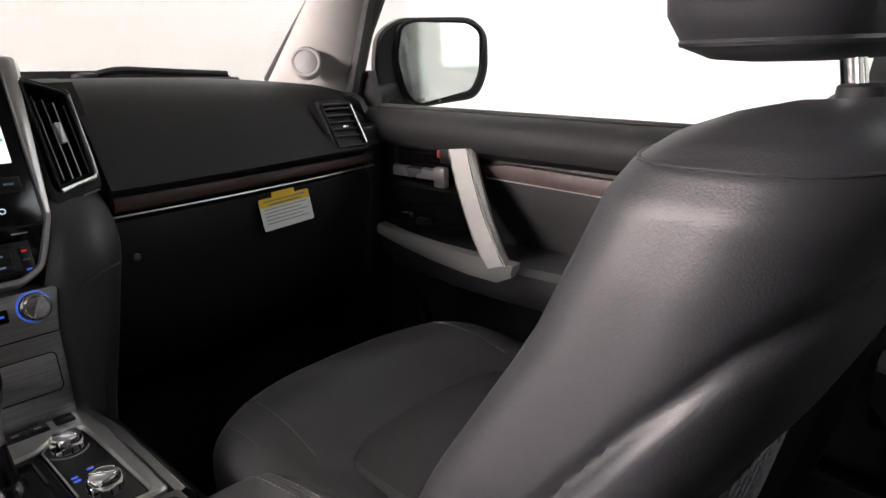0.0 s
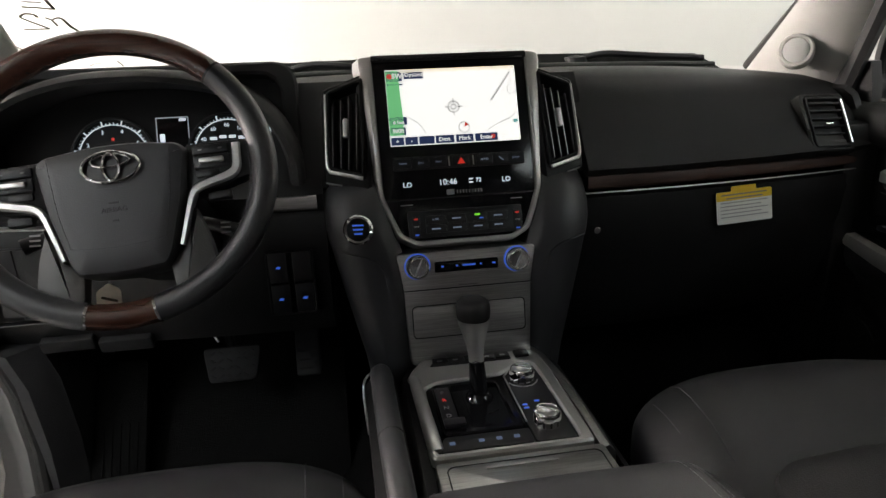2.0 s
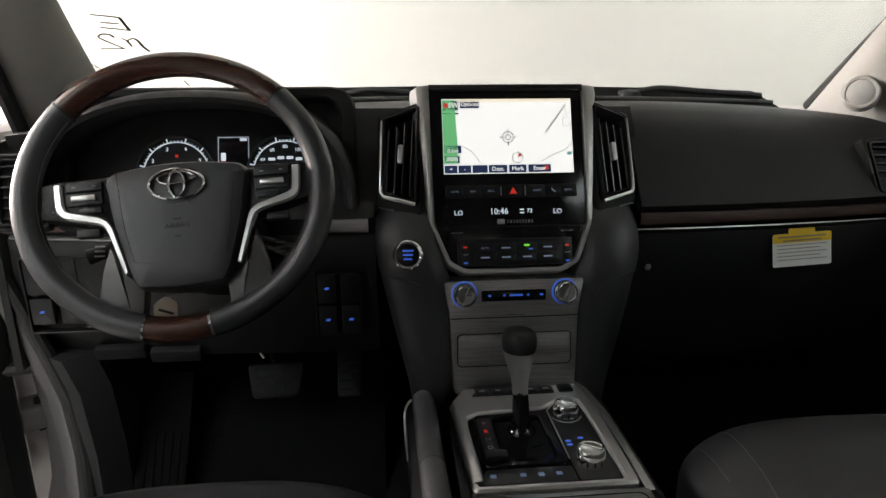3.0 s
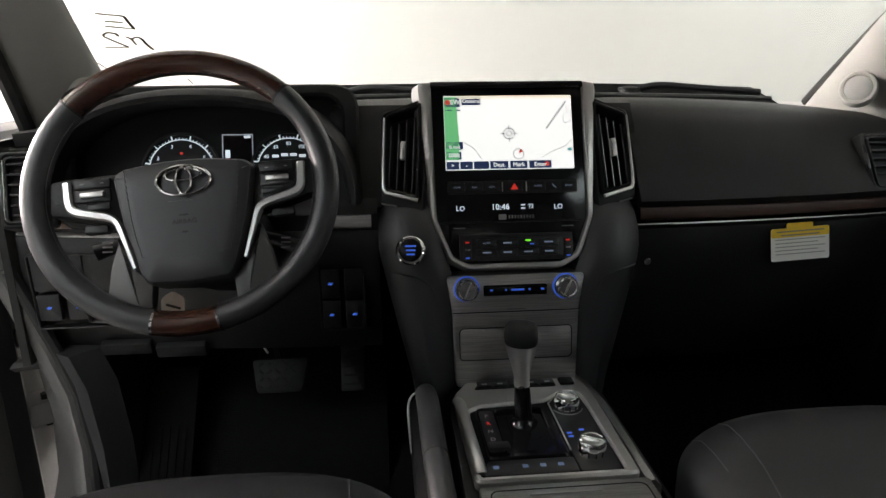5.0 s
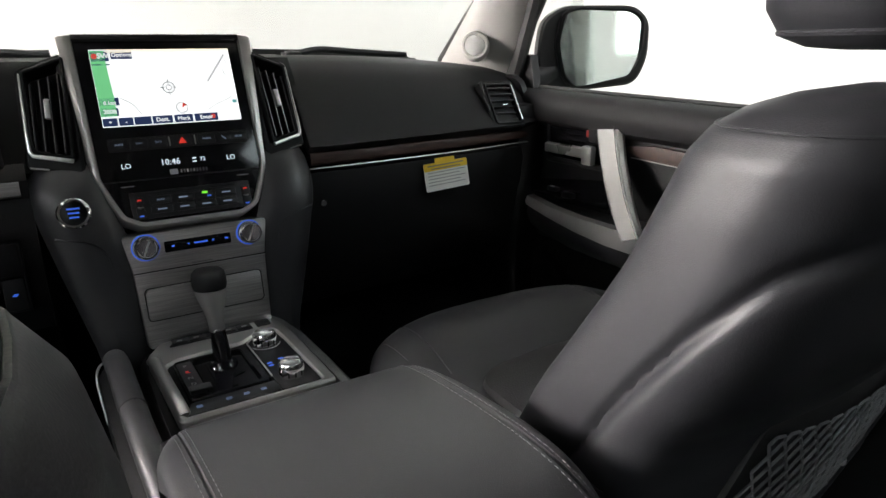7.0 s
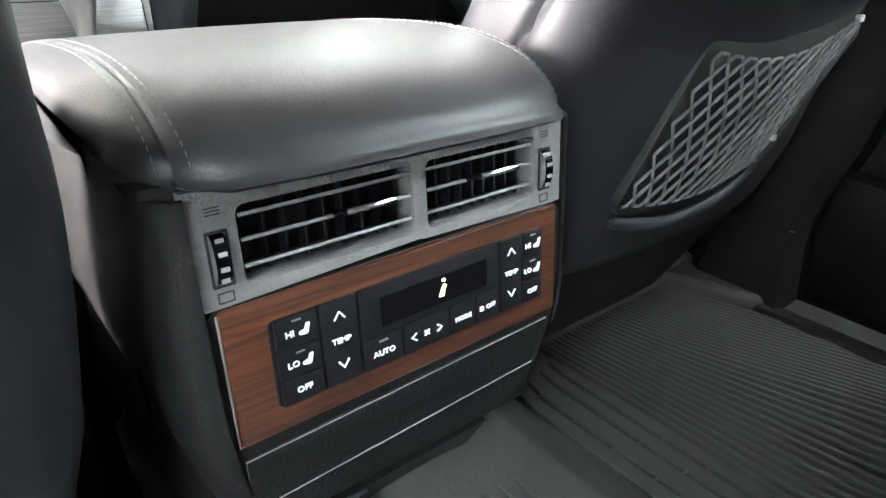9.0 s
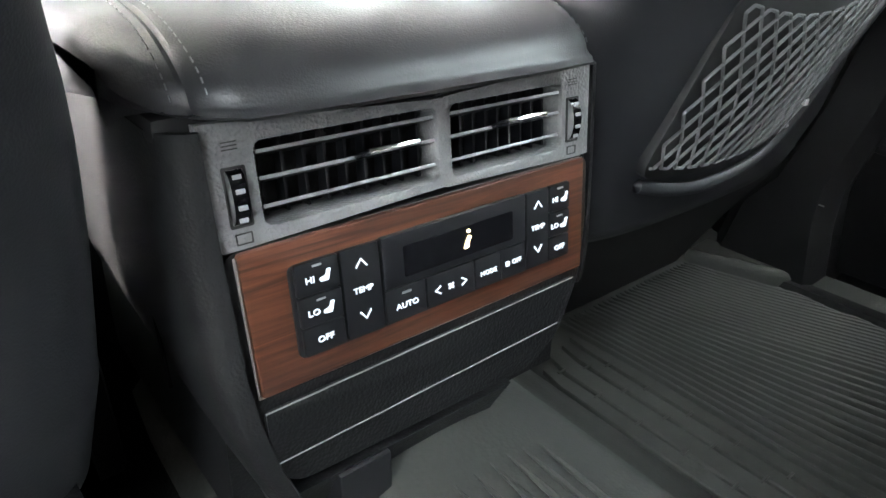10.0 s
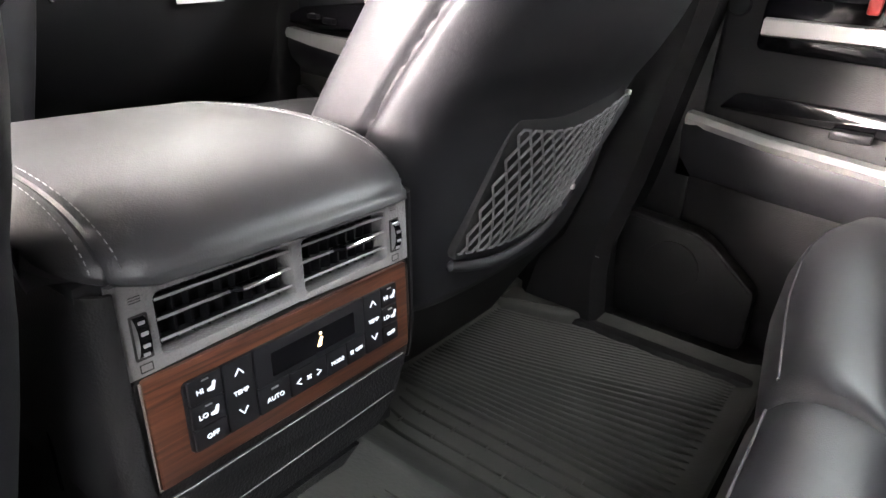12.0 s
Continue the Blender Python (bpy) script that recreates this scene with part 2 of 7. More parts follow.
def ring(outer, inner, w0, w1, m, bm=None, bev=0.0):
    """A frame between two outlines of equal count."""
    lay = [(outer, w0), (outer, w1 - bev)]
    if bev:
        lay += [(inset(outer, bev), w1), (inset(inner, -bev), w1)]
    else:
        lay += [(outer, w1), (inner, w1)][1:]
    lay += [(inner, w1 - bev), (inner, w0)]
    return loft([[m @ Vector((u, v, w)) for u, v in p] for p, w in lay], bm, across=True)


def tube(pts, r, seg=10, closed=False, bm=None, flat=1.0):
    """A round bar along a line; r is a number or one for each point."""
    bm = bm or bmesh.new()
    p = [Vector(q) for q in pts]
    k, rings, up = len(p), [], None
    for i in range(k):
        a = p[(i - 1) % k] if closed else p[max(i - 1, 0)]
        b = p[(i + 1) % k] if closed else p[min(i + 1, k - 1)]
        d = (b - a).normalized()
        if up is None:
            up = Vector((0, 0, 1)) if abs(d.z) < 0.9 else Vector((1, 0, 0))
        s = d.cross(up).normalized()
        up = s.cross(d).normalized()
        ri = r[i] if isinstance(r, (list, tuple)) else r
        rings.append([p[i] + ri * (math.cos(2 * math.pi * j / seg) * s + flat * math.sin(2 * math.pi * j / seg) * up) for j in range(seg)])
    return loft(rings, bm, across=closed)


def turned(prof, m, seg=24, bm=None):
    """A turned body: (radius, w) pairs about w in a frame."""
    return loft([[m @ Vector((r * math.cos(2 * math.pi * j / seg), r * math.sin(2 * math.pi * j / seg), w)) for j in range(seg)] for r, w in prof], bm)


def box(a, b, bev=0.0, bm=None, m=None, seg=2):
    own = bmesh.new()
    bmesh.ops.create_cube(own, size=1)
    for v in own.verts:
        v.co = Vector([a[i] + (v.co[i] + 0.5) * (b[i] - a[i]) for i in range(3)])
    if bev:
        bmesh.ops.bevel(own, geom=own.edges[:], offset=bev, segments=seg, affect="EDGES", profile=0.5)
    if m:
        own.transform(m)
    if bm is None:
        return own
    me = bpy.data.meshes.new("tmp")
    own.to_mesh(me)
    own.free()
    bm.from_mesh(me)
    bpy.data.meshes.remove(me)
    return bm


def sheet(grid, thick, bm=None):
    """A skin over a grid of points, given thickness along its normals."""
    bm = bm or bmesh.new()
    vs = [[bm.verts.new(p) for p in row] for row in grid]
    fs = []
    for a, b in zip(vs, vs[1:]):
        for i in range(len(a) - 1):
            fs.append(bm.faces.new((a[i], a[i + 1], b[i + 1], b[i])))
    bm.normal_update()
    bmesh.ops.solidify(bm, geom=fs, thickness=thick)
    return bm


def writing(name, text, size, m, material, parent, label="", thick=0.0003, align="CENTER"):
    cu = bpy.data.curves.new(name, "FONT")
    cu.body, cu.size, cu.extrude, cu.align_x, cu.align_y, cu.resolution_u = text, size, thick, align, "CENTER", 2
    tmp = bpy.data.objects.new(name, cu)
    scene.collection.objects.link(tmp)
    bpy.context.view_layer.update()
    me = bpy.data.meshes.new_from_object(tmp)
    bpy.data.objects.remove(tmp)
    me.transform(Matrix.Translation(-Vector(root_of(parent).location)) @ m)
    me.materials.clear()
    me.materials.append(material)
    ob = new(name, me)
    ob.parent = parent
    if label:
        ob["label"] = label
    return ob


def shift(u, v, w=0.0, turn=0.0):
    return Matrix.Translation((u, v, w)) @ Matrix.Rotation(radians(turn), 4, "Z")


# ---- the booth round the car ----
GZ, TOP = -0.52, 2.9
solid("ground", box((-5, -7, GZ - 0.1), (5, 6, GZ)), GROUND, "smooth grey painted concrete floor of the photo booth", "floor", "structure", smooth=0)
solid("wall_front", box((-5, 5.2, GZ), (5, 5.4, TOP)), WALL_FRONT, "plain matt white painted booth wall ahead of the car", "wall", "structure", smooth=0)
solid("wall_back", box((-5, -7.2, GZ), (5, -7, TOP)), WALL, "plain matt white painted booth wall behind the car", "wall", "structure", smooth=0)
solid("wall_right", box((4.9, -7, GZ), (5.1, 5.2, TOP)), WALL, "plain matt white painted booth side wall", "wall", "structure", smooth=0)
solid("wall_left", box((-5.1, -7, GZ), (-4.9, 5.2, TOP)), WALL, "plain matt white painted booth side wall", "wall", "structure", smooth=0)
solid("ceiling", box((-5, -7, TOP), (5, 5.4, TOP + 0.1)), WALL, "plain white booth ceiling carrying the added fill panels", "ceiling", "structure", smooth=0)


# ceiling panels stay out of view, added to light the booth and cabin
def light_panel(x, y, diffuser=None):
    p = thing("ceiling_fill", "flat white glowing fill panel added on the ceiling", "light", (x, y, TOP - 0.06), "light panels on the ceiling")
    part("frame", ring(rrect(-0.62, -1.02, 0.62, 1.02, 0.02), rrect(-0.58, -0.98, 0.58, 0.98, 0.02), -0.05, 0.0, Matrix.Translation((x, y, TOP - 0.008))), SILVER, p)
    part("diffuser", box((x - 0.585, y - 0.985, TOP - 0.05), (x + 0.585, y + 0.985, TOP - 0.03)), diffuser or LIGHT_PANEL, p, "glowing white diffuser")
    return p


BRIGHT_FILL = glow("bright_fill_panel", (0.93, 0.97, 1.0), 22.0)
OVERHEAD_FILL = glow("overhead_fill_panel", (1.0, 0.985, 0.96), 10.0)
WARM_FILL = glow("warm_fill_panel", (1.0, 0.90, 0.86), 250.0)
COOL_FILL = glow("cool_fill_panel", (0.90, 0.96, 1.0), 6.0)
for px in (-0.75, 0.75):
    light_panel(px, -1.5, OVERHEAD_FILL)
light_panel(2.75, -1.6, glow("side_light_panel", (0.90, 0.96, 1.0), 16.0))
light_panel(-2.6, -1.4, BRIGHT_FILL)
light_panel(3.3, 4.1, glow("front_light_panel", (1.0, 0.97, 0.94), 18.0))
light_panel(-2.75, -4.4)
light_panel(0, -5.0)
# unseen upright fill panels added on the booth's left wall
def wall_light(y, diffuser):
    p = thing("wall_light", "tall white glowing fill panel added on the side wall", "light", (-4.9, y, 1.1), "upright light panels on the wall")
    part("frame", box((-4.9, y - 1.05, 1.15), (-4.86, y + 1.05, 2.65), 0.01), SILVER, p)
    part("diffuser", box((-4.865, y - 1.0, 1.2), (-4.84, y + 1.0, 2.6)), diffuser, p, "glowing white diffuser")


wall_light(2.5, WARM_FILL)
p = thing("wall_light", "wide white glowing light panel on the booth's back wall", "light", (1.1, -7.0, 1.2), "upright light panels on the wall")
part("frame", box((0.60, -7.0, 1.20), (1.70, -6.96, 2.50), 0.01), SILVER, p)
part("diffuser", box((0.65, -6.965, 1.25), (1.65, -6.94, 2.45)), LIGHT_PANEL, p, "glowing white diffuser")
wall_light(-3.8, COOL_FILL)

# ---- the car's shell ----
def skin(name, grid, thick, material, label, category, kind="structure"):
    return solid(name, sheet(grid, thick), material, label, category, kind)


FLOOR = 0.20
solid("floor_pan", box((-0.74, -1.7, FLOOR - 0.08), (0.74, 1.5, FLOOR - 0.012)), CARPET, "dark carpeted car floor", "floor", "structure", smooth=0)
# tunnel hump under the console
hump = [(-0.25, FLOOR - 0.01), (-0.17, 0.245), (-0.10, 0.314), (0, 0.345), (0.10, 0.314), (0.17, 0.245), (0.25, FLOOR - 0.01)]
hump = [(p.x, p.y) for p in curve([(a, b, 0) for a, b in hump], 4)]
solid("floor_tunnel", loft([[(x, y, z) for x, z in hump] for y in (-1.2, 0.0, 0.6, 1.2)], closed=False, caps=False), CARPET, "carpeted hump along the middle of the floor", "floor", "structure")
solid("firewall", box((-0.74, 1.28, FLOOR - 0.05), (0.74, 1.32, 0.80)), CARPET, "dark carpeted bulkhead ahead of the footwells", "bulkhead", "structure", smooth=0)
# sloped toe boards
for nm, x0, x1 in (("toe_board", -0.70, -0.20), ("toe_board", 0.20, 0.70)):
    solid(nm, loft([[(x, 0.98, FLOOR - 0.012), (x, 1.27, 0.44), (x, 1.29, 0.44), (x, 1.29, FLOOR - 0.012)] for x in (x0, x1)]), CARPET, "dark carpeted sloping toe board", "floor", "structure", smooth=0)

# roof, rear and windscreen surround
roof = [[(x * (1 - 0.04 * (y < -1)), y, 1.30 - 0.10 * (abs(x) / 0.62) ** 4 - 0.035 * max(0, (y - 0.2)) ** 2) for x in np.linspace(-0.62, 0.62, 13)] for y in np.linspace(0.78, -1.75, 12)]
skin("roof", roof, 0.035, CLOTH, "light grey cloth headliner of the car roof", "roof")
solid("rear_wall", box((-0.72, -1.78, FLOOR), (0.72, -1.70, 0.80)), PLASTIC, "plain dark trim closing the rear of the cabin", "wall", "structure", smooth=0)
rear_glass = solid("window_1", box((-0.66, -1.745, 0.80), (0.66, -1.74, 1.26)), GLASS, "clear rear window glass", "window", "structure", smooth=0)
rear_glass.visible_shadow = False

# windscreen and its writing
WS0, WS1 = (1.42, 0.885), (0.80, 1.272)
def on_screen(x, s):
    y = WS0[0] + (WS1[0] - WS0[0]) * s - 0.10 * (x / 0.7) ** 2 * (1 - 0.3 * s)
    return Vector((x * (1 - 0.06 * s), y, WS0[1] + (WS1[1] - WS0[1]) * s + 0.02 * math.sin(math.pi * s)))


windscreen = solid("windshield", sheet([[on_screen(x, s) for x in np.linspace(-0.74, 0.74, 17)] for s in np.linspace(0, 1, 9)], 0.004), GLASS, "clear curved laminated windshield glass", "window", "structure")
windscreen.visible_shadow = False
edge = [on_screen(0.70, s) + Vector((0, -0.008, 0)) for s in np.linspace(0, 1, 10)]
for sgn in (-1, 1):
    solid("trim", tube([(sgn * p.x, p.y, p.z) for p in edge], 0.010, 8), SEAL, "black ceramic edge seal of the windshield", "trim", "structure")

# pillars beside the windscreen
def pillar(sgn):
    p = thing("pillar", "light grey cloth covered windshield pillar with a tweeter", "pillar", (sgn * 0.70, 1.1, 0.88), kind="structure")
    front = curve([(0.675, 1.285, 0.872), (0.668, 1.18, 0.962), (0.660, 1.06, 1.064), (0.640, 0.93, 1.165), (0.61, 0.79, 1.262)], 5)
    rear = curve([(0.762, 1.125, 0.845), (0.752, 1.055, 0.95), (0.742, 0.985, 1.04), (0.715, 0.88, 1.15), (0.67, 0.77, 1.245)], 5)
    rows = []
    for a, b in zip(front, rear):
        row = []
        for i in range(9):
            t = i / 8
            q = a.lerp(b, t) + Vector((-0.030, -0.018, 0.006)) * math.sin(math.pi * t) ** 0.7
            row.append((sgn * q.x, q.y, q.z))
        rows.append(row)
    part("cover", sheet(rows, 0.006 * sgn), CLOTH, p)
    part("backing", tube([(sgn * (0.5 * (a.x + b.x) + 0.03), 0.5 * (a.y + b.y) + 0.03, 0.5 * (a.z + b.z)) for a, b in zip(front, rear)], 0.035, 8), SEAL, p)
    part("edge_seal", tube([(sgn * (b.x + 0.004), b.y - 0.006, b.z) for b in rear], 0.013, 8), SEAL, p, "black rubber door seal")
    n = Vector((-sgn * 0.62, -0.74, 0.25)).normalized()
    m = Matrix.Translation((sgn * 0.6665, 1.118, 0.9195)) @ n.to_track_quat("Z", "Y").to_matrix().to_4x4()
    tw = part("tweeter", turned([(0.0, -0.02), (0.030, -0.02), (0.031, 0.004), (0.028, 0.009), (0.024, 0.0095), (0.023, 0.007), (0.0, 0.008)], m, 28), CLOTH, p, "round grey tweeter cover")
    part("grille", turned([(0.0, 0.006), (0.0222, 0.0075), (0.018, 0.0105), (0.0, 0.0115)], m, 28), mat("tweeter_mesh", (0.30, 0.30, 0.29), 0.8, grain=1.0, scale=1400), tw, "fine grey speaker mesh")
    return p


pillar(1)
pillar(-1)
# cowl and wipers outside the glass
cowl = [[(x, y, z + 0.006 - 0.014 * (x / 0.7) ** 2) for x in np.linspace(-0.74, 0.74, 17)] for y, z in ((1.36, 0.850), (1.44, 0.872), (1.52, 0.894), (1.60, 0.914), (1.64, 0.87))]
skin("trim", cowl, 0.01, mat("cowl_black", (0.010, 0.010, 0.010), 1.0, spec=0.0, tone=0.2), "black plastic cowl below the windshield", "trim")


for y, z in ((1.425, 0.871), (1.465, 0.882)):
    solid("trim", tube([(x, y, z + 0.006 - 0.014 * (x / 0.7) ** 2) for x in np.linspace(-0.72, 0.72, 13)], 0.003, 6), mat("cowl_rib", (0.035, 0.035, 0.034), 0.9, spec=0.1), "raised rib along the cowl", "trim", "structure")


def wiper(x0, x1, hx):
    w = thing("wiper", "black windshield wiper resting on the cowl", "wiper", (hx, 1.53, 0.885), "wipers on the cowl")
    part("blade", tube([(x, 1.49 - 0.05 * (x / 0.7) ** 2, 0.897 - 0.012 * (x / 0.7) ** 2) for x in np.linspace(x0, x1, 9)], 0.006, 8), SEAL, w)
    part("arm", tube(curve([(hx, 1.54, 0.900), (hx + 0.06, 1.52, 0.914), (hx + 0.15, 1.505, 0.908), (hx + 0.3, 1.49, 0.897)], 5), 0.008, 8), BLACK, w)
    part("cap", turned([(0.0, 0), (0.028, 0), (0.026, 0.018), (0.0, 0.024)], top_frame((hx, 1.54, 0.89)), 16), BLACK, w)


wiper(-0.30, 0.24, -0.28)
wiper(0.22, 0.70, 0.40)

# pillars between the doors, sills and rails
def lower_pillar(sgn):
    p = thing("pillar", "black plastic trimmed pillar between the doors", "pillar", (sgn * 0.72, 0.18, FLOOR), kind="structure")
    rows = []
    for z, y0, y1, x in ((FLOOR - 0.01, 0.165, 0.34, 0.668), (0.30, 0.18, 0.315, 0.672), (0.34, 0.185, 0.285, 0.690), (0.45, 0.155, 0.25, 0.697), (0.68, 0.112, 0.20, 0.703), (0.9, 0.07, 0.17, 0.69), (1.1, 0.04, 0.14, 0.66), (1.26, 0.02, 0.12, 0.60)):
        rows.append([(sgn * q[0], q[1], z) for q in ((0.78, y0), (x + 0.02, y0), (x, y0 + 0.02), (x, y1 - 0.02), (x + 0.02, y1), (0.78, y1))])
    part("cover", loft(rows), PLASTIC, p)
    part("ledge_line", tube([(sgn * 0.684, y, 0.322) for y in (0.195, 0.26)], 0.0012, 8), INK, p, "thin grey line along the ledge edge")
    return p


lower_pillar(1)
lower_pillar(-1)
for sgn in (-1, 1):
    solid("trim", box((min(sgn * 0.66, sgn * 0.80), -1.2, FLOOR - 0.12), (max(sgn * 0.66, sgn * 0.80), 1.05, FLOOR + 0.012), 0.012), PLASTIC, "black plastic door sill cover", "trim", "structure")
    solid("trim", tube(curve([(sgn * 0.66, 0.80, 1.24), (sgn * 0.645, 0.3, 1.275), (sgn * 0.64, -0.5, 1.28), (sgn * 0.64, -1.7, 1.24)], 5), 0.045, 10), CLOTH, "light grey roof rail trim", "trim", "structure")
solid("trim", tube(curve([(-0.63, 0.80, 1.262), (0, 0.79, 1.285), (0.63, 0.80, 1.262)], 6), 0.035, 10), CLOTH, "grey header above the windshield", "trim", "structure")
# rear right corner closed
solid("rear_side_panel", box((0.70, -1.72, FLOOR), (0.78, -0.98, 0.83), 0.01), PLASTIC, "plain dark rear quarter trim", "wall", "structure")
solid("rear_side_panel", box((-0.78, -1.72, FLOOR), (-0.70, -0.98, 0.83), 0.01), PLASTIC, "plain dark rear quarter trim", "wall", "structure")
for nm, sgn in (("window_2", 1), ("window_3", -1)):
    q = solid(nm, box((min(sgn * 0.735, sgn * 0.74), -1.66, 0.83), (max(sgn * 0.735, sgn * 0.74), -1.06, 1.24)), GLASS, "clear rear quarter window glass", "window", "structure", smooth=0)
    q.visible_shadow = False
    solid("trim", box((min(sgn * 0.66, sgn * 0.76), -1.08, 0.83), (max(sgn * 0.66, sgn * 0.76), -0.96, 1.27), 0.01), CLOTH, "grey rear pillar trim", "trim", "structure")


# ---- seats ----
def level(tab, z):
    zs = [r[0] for r in tab]
    return [float(np.interp(z, zs, [r[i] for r in tab])) for i in range(1, len(tab[0]))]


# height, half width, front of the bolster, back face
BACK = [(0.385, 0.205, 0.44, 0.222), (0.40, 0.222, 0.448, 0.212), (0.46, 0.234, 0.424, 0.192), (0.53, 0.241, 0.390, 0.180), (0.565, 0.243, 0.368, 0.174), (0.60, 0.244, 0.349, 0.165), (0.625, 0.244, 0.334, 0.152), (0.66, 0.244, 0.311, 0.125),
        (0.70, 0.244, 0.285, 0.100), (0.725, 0.244, 0.268, 0.088), (0.76, 0.244, 0.246, 0.072), (0.812, 0.243, 0.221, 0.050), (0.852, 0.240, 0.203, 0.036), (0.870, 0.232, 0.190, 0.034), (0.883, 0.219, 0.172, 0.036), (0.892, 0.198, 0.148, 0.044), (0.897, 0.165, 0.122, 0.060)]
# the seam that runs up the flank and across the back: depth, height
SEAM = [(-0.08, 0.836), (0.014, 0.827), (0.044, 0.816), (0.074, 0.803), (0.107, 0.778), (0.155, 0.722), (0.20, 0.662), (0.245, 0.592), (0.285, 0.53), (0.34, 0.42), (0.45, 0.25)]


def round_x(z):
    return float(np.interp(z, [0.60, 0.80], [0.50, 0.80]))


def round_y(z):
    return float(np.interp(z, [0.58, 0.80], [0.40, 0.85]))


def back_ring(cx, z, grow=0.0, dy=0.0, crease=True, n=288, lean=0.0):
    a, yf, yb = level(BACK, z)
    a, yf, yb = a + grow, yf + grow, yb - grow
    mid, h, line, out = (yf + yb) / 2, (yf - yb) / 2, [], []
    for i in range(360):
        t = 2 * math.pi * i / 360
        c, s = math.cos(t), math.sin(t)
        x = a * math.copysign(abs(c) ** (0.42 if s > 0 else round_x(z)), c)
        y = h * math.copysign(abs(s) ** (0.46 if s > 0 else round_y(z)), s)
        if s > 0:
            y -= 0.046 * max(0, 1 - (abs(x) / (a * 0.72)) ** 4) * min(1, s * 1.6)
        line.append((x, y))
    line = np.array(line + line[:1])
    run = np.concatenate([[0], np.cumsum(np.hypot(*np.diff(line, axis=0).T))])
    at = np.linspace(0, run[-1], n, endpoint=False)
    for x, y in zip(np.interp(at, run, line[:, 0]), np.interp(at, run, line[:, 1])):
        if crease:
            # soft step and groove along the seam, the rear part puffed out
            f = (z - level(SEAM, mid + y)[0]) * 0.75
            d = -0.0062 * math.exp(-(f / 0.0075) ** 2) + (0.0055 * (1 - math.exp(f / 0.014)) if f < 0 else -0.0020 * math.exp(-f / 0.02))
            r = math.hypot(x, y) or 1.0
            x, y = x * (1 + d / r), y * (1 + d / r)
        up = lean * max(0, z - 0.60)
        out.append((cx + x * (1 - 2.4 * up), mid + y + dy - up, z))
    return out


